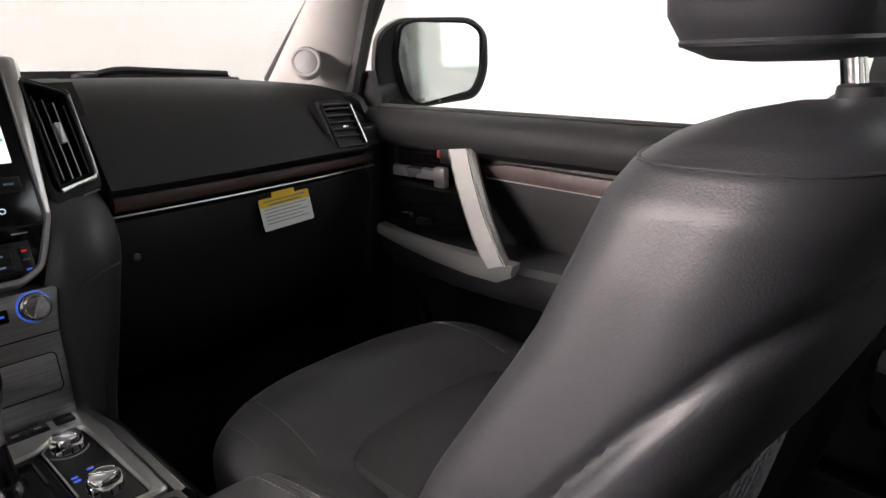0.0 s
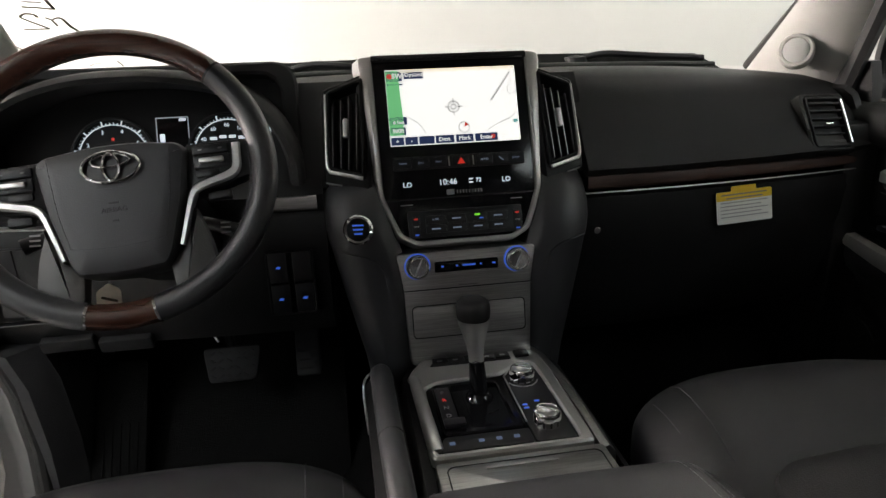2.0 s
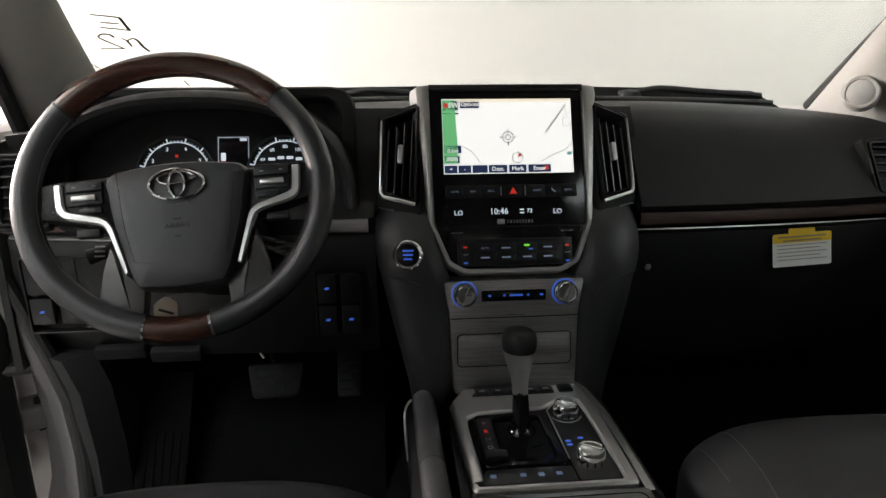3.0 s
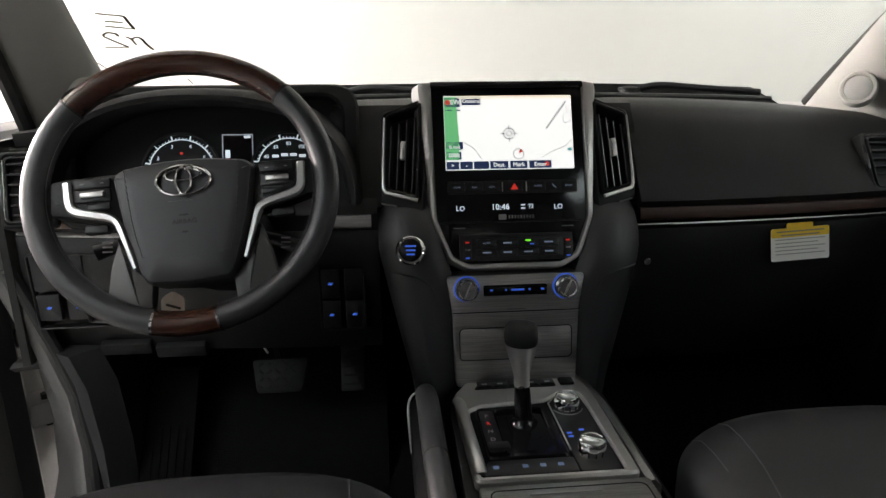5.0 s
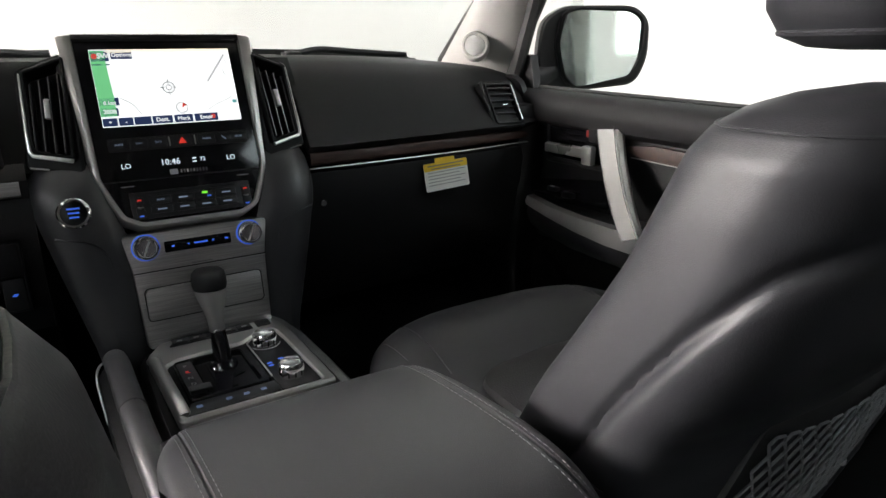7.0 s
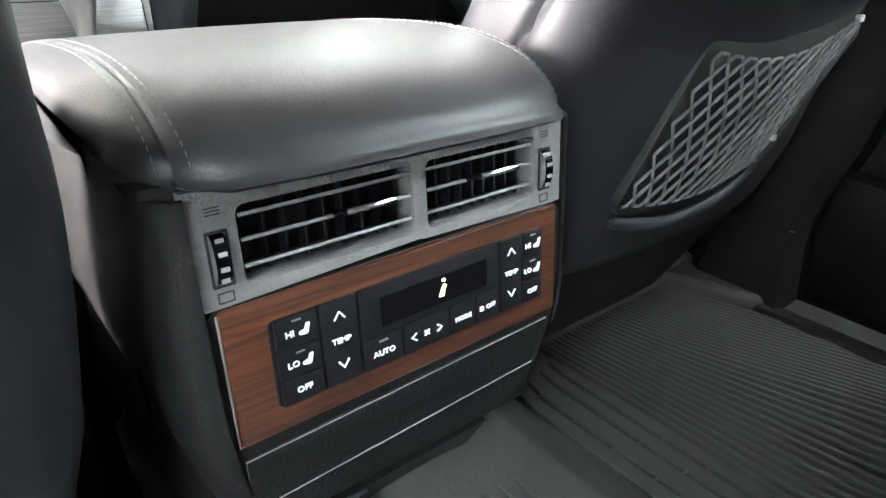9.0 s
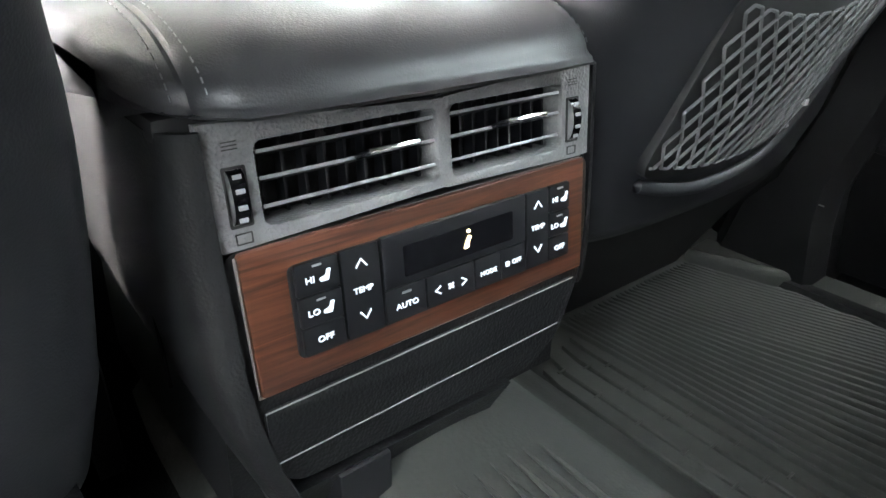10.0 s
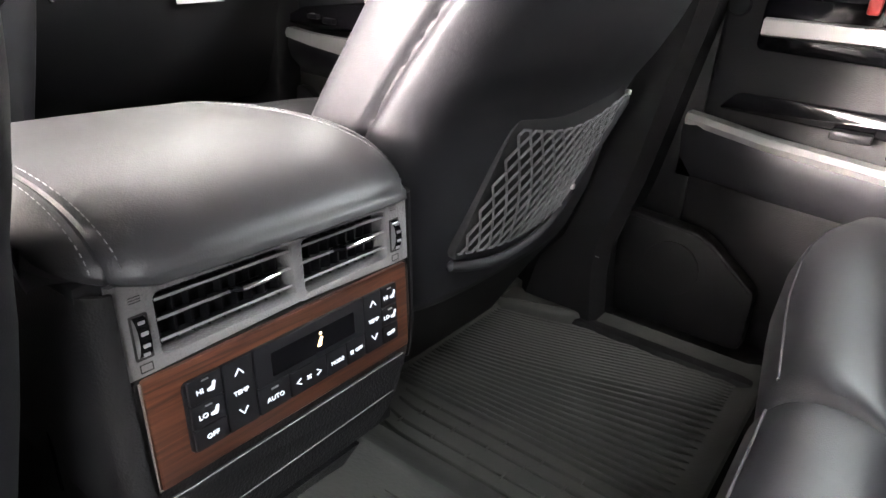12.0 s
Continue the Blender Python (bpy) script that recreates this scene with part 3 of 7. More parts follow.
def seat(cx, fy, dy, label, hy=0.0, drop=0.0, lean=0.0):
    s = thing("front_seat", label, "car seat", (cx, 0.45, FLOOR), "front seats")
    zs = list(np.linspace(0.385, 0.40, 4)) + list(np.arange(0.406, 0.866, 0.0058)) + list(np.linspace(0.867, 0.897, 13))
    part("backrest", loft([back_ring(cx, z, 0.0, dy, lean=lean) for z in zs]), SEAT_LEATHER, s, smooth=60)
    # piping round the shoulder of the backrest
    part("piping", tube(back_ring(cx, 0.872, 0.0003, dy, n=64, lean=lean), 0.0013, 6, closed=True), SEAT_LEATHER, s, "raised leather piping along the seam")
    # cushion
    def dish(x, y, a):
        return 0.008 * max(0, 1 - (abs(x) / (a * 0.74)) ** 4) * min(1, (fy - y) / 0.20) + 0.018 * max(0, 1 - (abs(x) / (a * 0.80)) ** 6) * min(1, max(0, (fy - y - 0.135) / 0.07))


    rows = []
    CUSH = ((fy, 0.455, 0.40, 0.195), (fy - 0.006, 0.485, 0.385, 0.215), (fy - 0.020, 0.505, 0.37, 0.232), (fy - 0.045, 0.518, 0.36, 0.240), (fy - 0.08, 0.522, 0.35, 0.244), (fy - 0.115, 0.521, 0.35, 0.245), (fy - 0.15, 0.518, 0.35, 0.245), (fy - 0.17, 0.515, 0.35, 0.245), (fy - 0.19, 0.513, 0.35, 0.245), (fy - 0.21, 0.510, 0.35, 0.245), (fy - 0.24, 0.507, 0.35, 0.244), (fy - 0.36, 0.497, 0.35, 0.238), (fy - 0.46, 0.48, 0.35, 0.225))
    CUSH = tuple((y, zt - drop, zb - drop, a) for y, zt, zb, a in CUSH)
    for y, zt, zb, a in CUSH:
        r = []
        for i in range(96):
            t = 2 * math.pi * i / 96
            c, q = math.cos(t), math.sin(t)
            x = a * math.copysign(abs(c) ** 0.5, c)
            z = (zt + zb) / 2 + (zt - zb) / 2 * math.copysign(abs(q) ** 0.5, q)
            if q > 0:
                z -= dish(x, y, a)
            r.append((cx + x, y - 0.062 * (abs(x) / 0.245) ** 2.6 * max(0, 1 - (fy - y) / 0.46), z))
        rows.append(r)
    part("cushion", loft(rows), SEAT_LEATHER, s)


    def top_of(x, y):
        zt, zb, a = [float(np.interp(-y, [-r[0] for r in CUSH], [r[i] for r in CUSH])) for i in (1, 2, 3)]
        q = math.sqrt(max(0, 1 - min(1, abs(x) / a) ** 4))
        return (zt + zb) / 2 + (zt - zb) / 2 * q ** 0.5 - dish(x, y, a)


    ins = [(-0.155, fy - 0.40), (-0.150, fy - 0.235), (-0.11, fy - 0.205), (0, fy - 0.195), (0.11, fy - 0.205), (0.150, fy - 0.235), (0.155, fy - 0.40)]
    ins = rounded(ins, 0.025)
    part("insert", plate([(u + cx, v) for u, v in reversed(ins)], 0.45 - drop, 0.497 - drop, Matrix.Identity(4), 0.016, crown=0.008), LEATHER_SOFT, s, "perforated leather seat insert")
    for sgn in (-1, 1):
        part("seam", tube([(cx + sgn * (0.163 + 0.05 * d), fy - d - 0.062 * ((0.163 + 0.05 * d) / 0.245) ** 2.6 * max(0, 1 - d / 0.46), top_of(0.163 + 0.05 * d, fy - d) + 0.0006) for d in np.linspace(0.012, 0.19, 24)], 0.0010, 6), mat("cushion_thread", (0.085, 0.085, 0.090), 0.8), s, "grey stitched seam")
        part("seam", tube([(cx + sgn * (0.208 + 0.02 * d), fy - d - 0.062 * ((0.208 + 0.02 * d) / 0.245) ** 2.6 * max(0, 1 - d / 0.46), top_of(0.208 + 0.02 * d, fy - d) + 0.0004) for d in np.linspace(0.020, 0.12, 14)], 0.0007, 6), bpy.data.materials["cushion_thread"], s, "grey stitched seam")
        part("side_shield", plate(rounded([(fy - 0.42, 0.27), (fy - 0.06, 0.27), (fy - 0.04, 0.37), (fy - 0.42, 0.40)], 0.02), 0.0, 0.02, side_frame((cx + sgn * 0.232, 0, 0), 0, -sgn), 0.006), PLASTIC, s, "black plastic seat base shield")
        part("rail", box((cx + sgn * 0.17 - 0.02, fy - 0.34, FLOOR - 0.012), (cx + sgn * 0.17 + 0.02, fy - 0.03, FLOOR + 0.035), 0.004), BLACK, s)
    part("base", box((cx - 0.20, fy - 0.40, FLOOR + 0.03), (cx + 0.20, fy - 0.05, 0.38), 0.01), BLACK, s)
    # head restraint
    rows = []
    for z, a, yf, yb in ((0.917, 0.09, 0.140, 0.075), (0.919, 0.118, 0.158, 0.062), (0.926, 0.138, 0.172, 0.052), (0.945, 0.153, 0.180, 0.046), (0.99, 0.160, 0.182, 0.044), (1.04, 0.158, 0.176, 0.046), (1.08, 0.145, 0.162, 0.055), (1.10, 0.11, 0.14, 0.075)):
        rows.append([(cx + a * math.copysign(abs(math.cos(t)) ** 0.6, math.cos(t)), dy + hy + (yf + yb) / 2 + (yf - yb) / 2 * math.copysign(abs(math.sin(t)) ** 0.7, math.sin(t)), z) for t in np.linspace(0, 2 * math.pi, 40, endpoint=False)])
    hr = part("headrest", loft(rows), SEAT_LEATHER, s)
    part("piping", tube([(cx + 0.140 * math.copysign(abs(math.cos(t)) ** 0.6, math.cos(t)), dy + hy + 0.112 + 0.0605 * math.copysign(abs(math.sin(t)) ** 0.7, math.sin(t)), 0.929) for t in np.linspace(0, 2 * math.pi, 40, endpoint=False)], 0.0028, 6, closed=True), SEAT_LEATHER, hr)
    for sgn in (-1, 1):
        part("post", tube([(cx + sgn * 0.07, dy + 0.100, 0.87), (cx + sgn * 0.07, dy + 0.100 + 0.4 * hy, 0.95)], 0.0075, 12), CHROME, s, "chrome headrest post")
        part("collar", turned([(0.0, 0), (0.014, 0), (0.013, 0.010), (0.009, 0.012), (0.0, 0.012)], top_frame((cx + sgn * 0.07, dy + 0.102, 0.892)), 16), BLACK, s)
    part("skirt", loft([[(cx + k * (x + b), y, z) for k, x, y in ((-1, 0.20, 0.36 + dy), (-1, 0.21, 0.225 + dy + c), (1, 0.21, 0.225 + dy + c), (1, 0.20, 0.36 + dy))] for z, b, c in ((0.212, -0.03, 0.108), (0.30, -0.01, 0.062), (0.37, 0.0, 0.018), (0.41, 0.005, 0.0))]), PLASTIC, s, "black plastic skirt below the seat back")
    # hard back shell with the map pocket
    F = face_frame((cx, dy + 0.183, 0.50), -10)
    lip = curve([(-0.160, -0.050, -0.003), (-0.12, -0.060, 0.004), (-0.06, -0.067, 0.009), (0.02, -0.060, 0.009), (0.068, -0.034, 0.008), (0.12, 0.030, 0.007), (0.193, 0.104, 0.003)], 6)
    part("pocket_lip", tube([F @ q for q in lip], [0.001] + [0.0055] * (len(lip) - 2) + [0.001], 10, flat=1.2), SEAT_LEATHER, s, "moulded lip under the map pocket")
    part("pocket_board", plate(rounded([(-0.170, -0.040), (-0.06, -0.056), (0.05, -0.044), (0.175, 0.115), (0.10, 0.135), (-0.06, 0.130), (-0.106, 0.110)], 0.022, 6), -0.012, 0.0055, F, 0.002), SEAL, s, "dark board behind the pocket net")
    # net: wavy cords between the pocket's corners
    bl, br, tr, tl = Vector((-0.170, -0.024)), Vector((0.058, -0.026)), Vector((0.160, 0.113)), Vector((-0.106, 0.102))
    def at(p, q):
        w = bl.lerp(br, p).lerp(tl.lerp(tr, p), q)
        sag = -0.020 * math.sin(math.pi * p) * q ** 3 - 0.014 * math.sin(math.pi * p) * (1 - q) ** 2
        return F @ Vector((w.x, w.y + sag, 0.0125 + 0.010 * math.sin(math.pi * p) * math.sin(math.pi * min(1, q * 0.8 + 0.1))))
    net = bmesh.new()
    cols, rws = 11, 10
    for r in range(rws + 1):
        pts = []
        for i in range(cols * 4 + 1):
            p = i / (cols * 4)
            tri = abs(((p * cols + 0.5 * (r % 2)) % 1) - 0.5) * 2
            off = 1 - min(1, max(0, (tri - 0.2) / 0.6))
            pts.append(at(p, min(1, max(0, (r + (off - 0.5)) / rws))))
        tube(pts, 0.0016, 5, bm=net)
    part("pocket_net", net, mat("net_cord", (0.14, 0.142, 0.145), 0.8, grain=1.0, scale=1600), s, "stretched grey elastic map pocket net", smooth=60)
    for p, q in ((1, 1), (1, 0.16)):
        c = at(p, q)
        part("clip", box((c.x - 0.004, c.y - 0.003, c.z - 0.0035), (c.x + 0.004, c.y + 0.004, c.z + 0.0035), 0.0015), SILVER, s, "small metal net clip")
    return s


seat(0.410, 0.762, 0.0, "black leather passenger seat with pale seams and net pocket", 0.035)
seat(-0.412, 0.735, -0.065, "black leather driver seat with pale seams and net pocket", -0.06, 0.032, 0.13)


# ---- rear bench ----
def bow(x):
    return float(np.interp(abs(x), [0.0, 0.2, 0.35, 0.5, 0.6, 0.66], [0.0, 0.004, 0.026, 0.036, 0.026, 0.0]))


def bench(name, x0, x1, label):
    s = thing(name, label, "car seat", ((x0 + x1) / 2, -0.35, FLOOR), "rear bench sections")
    prof = curve([(-0.70, 0.43, 0), (-0.45, 0.425, 0), (-0.26, 0.425, 0), (-0.212, 0.455, 0), (-0.180, 0.495, 0), (-0.135, 0.503, 0), (-0.110, 0.482, 0), (-0.104, 0.445, 0), (-0.13, 0.395, 0), (-0.20, 0.37, 0), (-0.70, 0.36, 0)], 5)
    rows = []
    for x, k in ((x0, 0.80), (x0 + 0.006, 0.93), (x0 + 0.02, 1.0), *((x0 + 0.02 + (x1 - x0 - 0.04) * i / 8, 1.0) for i in range(1, 8)), (x1 - 0.02, 1.0), (x1 - 0.006, 0.93), (x1, 0.80)):
        rows.append([(x, -0.42 + (p.x + 0.42 - (0.028 - bow(x)) * max(0, (p.x + 0.42) / 0.3)) * (0.5 + 0.5 * k), 0.42 + (p.y - 0.42) * k) for p in prof])
    part("cushion", loft(rows), SEAT_LEATHER, s)
    part("seam", tube([(x, -0.140 + bow(x), 0.4855) for x in np.linspace(x0 + 0.02, x1 - 0.02, 12)], 0.0014, 6), SEAT_LEATHER, s)
    back = [(-0.66, 0.44), (-0.60, 0.50), (-0.68, 0.75), (-0.76, 0.98), (-0.84, 1.0), (-0.88, 0.95), (-0.80, 0.44)]
    part("backrest", loft([[(x, y, z) for y, z in back] for x in (x0 + 0.004, x1 - 0.004)]), SEAT_LEATHER, s)
    part("base", box((x0 + 0.03, -0.62, FLOOR - 0.012), (x1 - 0.03, -0.20, 0.40), 0.01), BLACK, s)
    return s


bench("rear_seat", 0.185, 0.655, "black leather rear seat section beside the door")
bench("rear_seat", -0.20, 0.178, "black leather middle section of the rear seat")
bench("rear_seat", -0.655, -0.208, "black leather rear seat section beside the open door")


# ---- dashboard ----
dash = thing("dashboard", "black padded dashboard with dark wood trim", "dashboard", (0, 1.1, 0.45))


def base_y(x):
    return 0.958 + 0.045 * ((abs(x) - 0.22) / 0.5) ** 2


PROFILE = [(0.0, 0.748), (0.028, 0.785), (0.056, 0.822), (0.085, 0.855), (0.108, 0.872), (0.130, 0.882), (0.165, 0.887), (0.26, 0.884), (0.44, 0.868)]
def pad(x0, x1, n):
    rows = []
    for x in np.linspace(x0, x1, n):
        d = 0.036 * max(0, (abs(x) - 0.2) / 0.54) ** 2
        rows.append([(x, base_y(x) + p.x, p.y - d * min(1, (p.y - 0.748) / 0.10)) for p in curve([(a, b, 0) for a, b in PROFILE], 4)])
    return rows


part("upper_pad", sheet(pad(0.205, 0.765, 18), 0.02), DASH, dash, "soft black upper dash pad")
part("upper_pad", sheet([[(x, y, z - 0.035 * (x / 0.74) ** 2) for y, z in ((1.06, 0.884), (1.15, 0.889), (1.30, 0.883), (1.41, 0.868))] for x in np.linspace(-0.765, 0.21, 16)], 0.02), DASH, dash, "soft black dash top behind the cluster")
part("fill_panel", sheet([[(x, y, z) for y, z in ((0.985, 0.745), (1.02, 0.80), (1.04, 0.86), (1.06, 0.885), (1.12, 0.889))] for x in (-0.275, -0.24, -0.20, -0.10, 0.10, 0.215)], 0.02), DASH, dash, "black dash panel behind the vents")
# wood and chrome strips
def strip(x0, x1, z0, z1, proud, n=16):
    rows = []
    for x in np.linspace(x0, x1, n):
        y = base_y(x)
        k = 1 - 0.25 * max(0, (abs(x) - 0.3) / 0.45)
        zm = (z0 + z1) / 2
        rows.append([(x, y - proud + 0.006, zm + (z0 - zm) * k), (x, y - proud, zm + (z0 - zm) * k * 0.7), (x, y - proud - 0.0015, zm), (x, y - proud + 0.001, zm + (z1 - zm) * k * 0.7), (x, y - proud + 0.008, zm + (z1 - zm) * k), (x, y + 0.02, zm)])
    return loft(rows)


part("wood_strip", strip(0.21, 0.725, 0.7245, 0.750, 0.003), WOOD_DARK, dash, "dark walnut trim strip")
part("chrome_strip", tube([(x, base_y(x) - 0.003, 0.7205) for x in np.linspace(0.205, 0.728, 20)], 0.0013, 8), SILVER, dash, "thin chrome line")
glove = []
for x in np.linspace(0.19, 0.735, 12):
    y = base_y(x)
    glove.append([(x, y + a, z) for a, z in ((0.012, 0.717), (0.0, 0.712), (-0.002, 0.69), (0.0, 0.64), (0.012, 0.56), (0.035, 0.49), (0.08, 0.445), (0.17, 0.425), (0.30, 0.425))])
gb = part("glovebox", sheet(glove, 0.02), PLASTIC, dash, "black grained glovebox front")
part("lock_button", turned([(0.0, 0), (0.006, 0), (0.006, 0.003), (0.005, 0.004), (0.0, 0.004)], face_frame((0.228, 0.957, 0.658), 0), 16), CHROME, gb, "small round release button")
part("end_cap", sheet([[(x, y0 + d, z) for d in (0.0, 0.08, 0.19)] for x, y0, z in ((0.763, 1.02, 0.42), (0.763, 1.02, 0.60), (0.762, 1.035, 0.76), (0.760, 1.046, 0.82), (0.757, 1.058, 0.845), (0.750, 1.075, 0.858))], 0.012), PLASTIC, dash)

part("end_cap", sheet([[(-0.772, y, z) for y in (1.0, 1.07, 1.16, 1.26)] for z in (0.50, 0.60, 0.72, 0.80, 0.858)], 0.012), PLASTIC, dash, "black end of the dashboard")

# ---- side air vents ----
def frame_from(o, u, v):
    u, v = Vector(u).normalized(), Vector(v).normalized()
    w = u.cross(v).normalized()
    v = w.cross(u)
    return Matrix(((u.x, v.x, w.x, o[0]), (u.y, v.y, w.y, o[1]), (u.z, v.z, w.z, o[2]), (0, 0, 0, 1)))


def side_vent(m, wd, ht, mirror):
    v = part("air_vent", ring(rrect(-wd, -ht, wd, ht, 0.006), rrect(-wd + 0.004, -ht + 0.004, wd - 0.004, ht - 0.004, 0.004), -0.02, 0.002, m, bev=0.001), PLASTIC, dash, "black side air vent with chrome edge")
    part("backing", plate(rrect(-wd + 0.004, -ht + 0.004, wd - 0.004, ht - 0.004, 0.004), -0.04, -0.009, m), BLACK, v)
    part("pod", ring(rrect(-wd - 0.008, -ht - 0.008, wd + 0.008, ht + 0.008, 0.008), rrect(-wd - 0.0002, -ht - 0.0002, wd + 0.0002, ht + 0.0002, 0.006), -0.06, 0.0, m, bev=0.003), DASH, v, "soft black pod round the vent")
    for i in range(6):
        z = -ht + 0.012 + i * (2 * ht - 0.024) / 5
        part("slat", box((-wd + 0.004, z - 0.0014, -0.010), (wd - 0.004, z + 0.0014, -0.001), 0.0008, m=m @ Matrix.Rotation(radians(6), 4, "X")), BUTTON, v)
    part("slider", box((-0.006, -0.006, -0.002), (0.008, -0.002, 0.003), 0.0015, m=m), CHROME, v, "bright slat slider")
    e = mirror
    part("chrome_edge", tube([m @ Vector((-e * wd, z, 0.002)) for z in (-ht + 0.006, 0, ht - 0.006)], 0.0016, 8), CHROME, v)
    part("wheel", box((e * wd + (-0.012 if e < 0 else 0.006), -0.014, -0.002), (e * wd + (-0.006 if e < 0 else 0.012), 0.014, 0.004), 0.002, m=m), BUTTON, v, "small ribbed vent wheel")
    return v


side_vent(frame_from((0.6600, 1.004, 0.805), (0.080, 0.006, -0.002), (0.0, 0.052, 0.086)), 0.0365, 0.046, -1)
side_vent(frame_from((-0.722, 0.990, 0.792), (1.0, 0.16, 0), (-0.006, 0.030, 0.085)), 0.030, 0.050, 1)

# ---- driver side ----
def arch(cx, a, zt, zs, e=2.4, n=33):
    return [(cx + a * math.copysign(abs(math.cos(t)) ** (2 / e), math.cos(t)), zs + (zt - zs) * abs(math.sin(t)) ** (2 / e)) for t in np.linspace(math.pi, 0, n)]


rows = []
for y, a, zt in ((1.20, 0.225, 0.915), (1.06, 0.232, 0.932), (0.99, 0.235, 0.936), (0.965, 0.232, 0.934), (0.958, 0.226, 0.928), (0.962, 0.218, 0.921), (0.985, 0.212, 0.915), (1.05, 0.207, 0.905)):
    rows.append([(x, y + 0.035 * (0.92 - z) / 0.15 * -1 * (y < 1.0), z) for x, z in arch(-0.462, a, zt, 0.77)])
hood = part("cluster_hood", loft(rows, closed=False, caps=False), DASH, dash, "arched hood over the gauges")
CL = face_frame((-0.455, 1.035, 0.835), 18)
cluster = part("instrument_panel", plate(rrect(-0.215, -0.115, 0.215, 0.09, 0.03), -0.02, 0.0, CL), BLACK, dash, "dark instrument cluster with lit dials")
part("bezel", ring(rrect(-0.225, -0.12, 0.225, 0.10, 0.035), rrect(-0.20, -0.10, 0.20, 0.082, 0.03), -0.005, 0.03, CL, bev=0.004), BLACK, cluster)
for gx, gl in ((-0.052, "tachometer"), (0.113, "speedometer")):
    c = CL @ shift(gx, -0.028, 0.002)
    d = part("dial", ring(circle(0.060, 48), circle(0.0565, 48), 0, 0.005, c, bev=0.001), BUTTON, cluster, "round lit " + gl)
    part("scale_line", tube([c @ Vector((u, v, 0.001)) for u, v in circle(0.0492, 40, a0=12, a1=168)], 0.0007, 5), W_GLOW, d)
    tk = bmesh.new()
    for i in range(26):
        a = radians(14 + i * 152 / 25)
        l = 0.0075 if i % 5 == 0 else 0.0035
        tube([c @ Vector((r * math.cos(a), r * math.sin(a), 0.001)) for r in (0.0488, 0.0488 + l)], 0.0009 if i % 5 == 0 else 0.0005, 4, bm=tk)
    part("ticks", tk, W_GLOW, d, "lit white dial ticks")
    nums = ("2", "3", "4", "5") if gl == "tachometer" else ("40", "60", "80", "100", "120")
    for i, s_ in enumerate(nums):
        a = radians(150 - i * (120 / (len(nums) - 1)))
        writing("numeral", s_, 0.0080, c @ shift(0.0405 * math.cos(a), 0.0405 * math.sin(a), 0.001), W_GLOW, d)
    if gl == "tachometer":
        part("warning_lamp", turned([(0, 0), (0.0025, 0), (0.0, 0.001)], c @ shift(0.0, 0.028), 10), R_GLOW, d)
    else:
        for i in range(4):
            part("inner_mark", plate(rrect(-0.005, -0.002, 0.005, 0.002, 0.0006), 0, 0.001, c @ shift(-0.021 + 0.014 * i, 0.024 - 0.002 * abs(i - 1.5))), W_GLOW, d)
mc = CL @ shift(0.034, 0.0035, 0.002)
md = part("display", plate(rrect(-0.0245, -0.035, 0.0245, 0.026, 0.001), -0.001, 0.0, mc), GLOSS, cluster, "small rectangular trip display")
part("outline", ring(rrect(-0.0235, -0.034, 0.0235, 0.025, 0.001), rrect(-0.0225, -0.034, 0.0225, 0.0238, 0.001), 0.0, 0.001, mc), glow("display_edge", (0.75, 0.8, 0.9), 0.8), md)
part("top_mark", plate(rrect(0.010, 0.019, 0.020, 0.0225, 0.0005), 0, 0.001, mc), W_GLOW, md)
part("fuel_mark", plate(rrect(-0.019, -0.012, -0.012, 0.0, 0.001), 0, 0.001, mc), W_GLOW, md)
part("fuel_mark", plate(rrect(-0.019, -0.018, -0.013, -0.013, 0.001), 0, 0.001, mc), R_GLOW, md)
part("side_gauge_mark", plate(rrect(0.172, -0.03, 0.178, 0.02, 0.001), 0, 0.003, CL), W_GLOW, cluster)

# driver lower panels
low = []
for x in np.linspace(-0.765, -0.205, 12):
    y = base_y(x)
    low.append([(x, y + a, z) for a, z in ((0.09, 0.80), (0.045, 0.785), (0.012, 0.765), (0.0, 0.748), (0.006, 0.722), (0.0, 0.714), (0.0, 0.66), (0.012, 0.57), (0.035, 0.515), (0.09, 0.495), (0.28, 0.49))])
part("lower_panel", sheet(low, 0.02), PLASTIC, dash, "black knee panel under the wheel")
part("wood_strip", strip(-0.76, -0.59, 0.7245, 0.750, 0.003), WOOD_RED, dash, "walnut trim strip beside the wheel")
part("silver_strip", strip(-0.76, -0.59, 0.714, 0.7225, 0.003, 10), SILVER, dash, "satin silver line")
part("wood_strip", strip(-0.30, -0.215, 0.7245, 0.750, 0.003, 6), BRUSHED, dash, "narrow metallic trim piece")
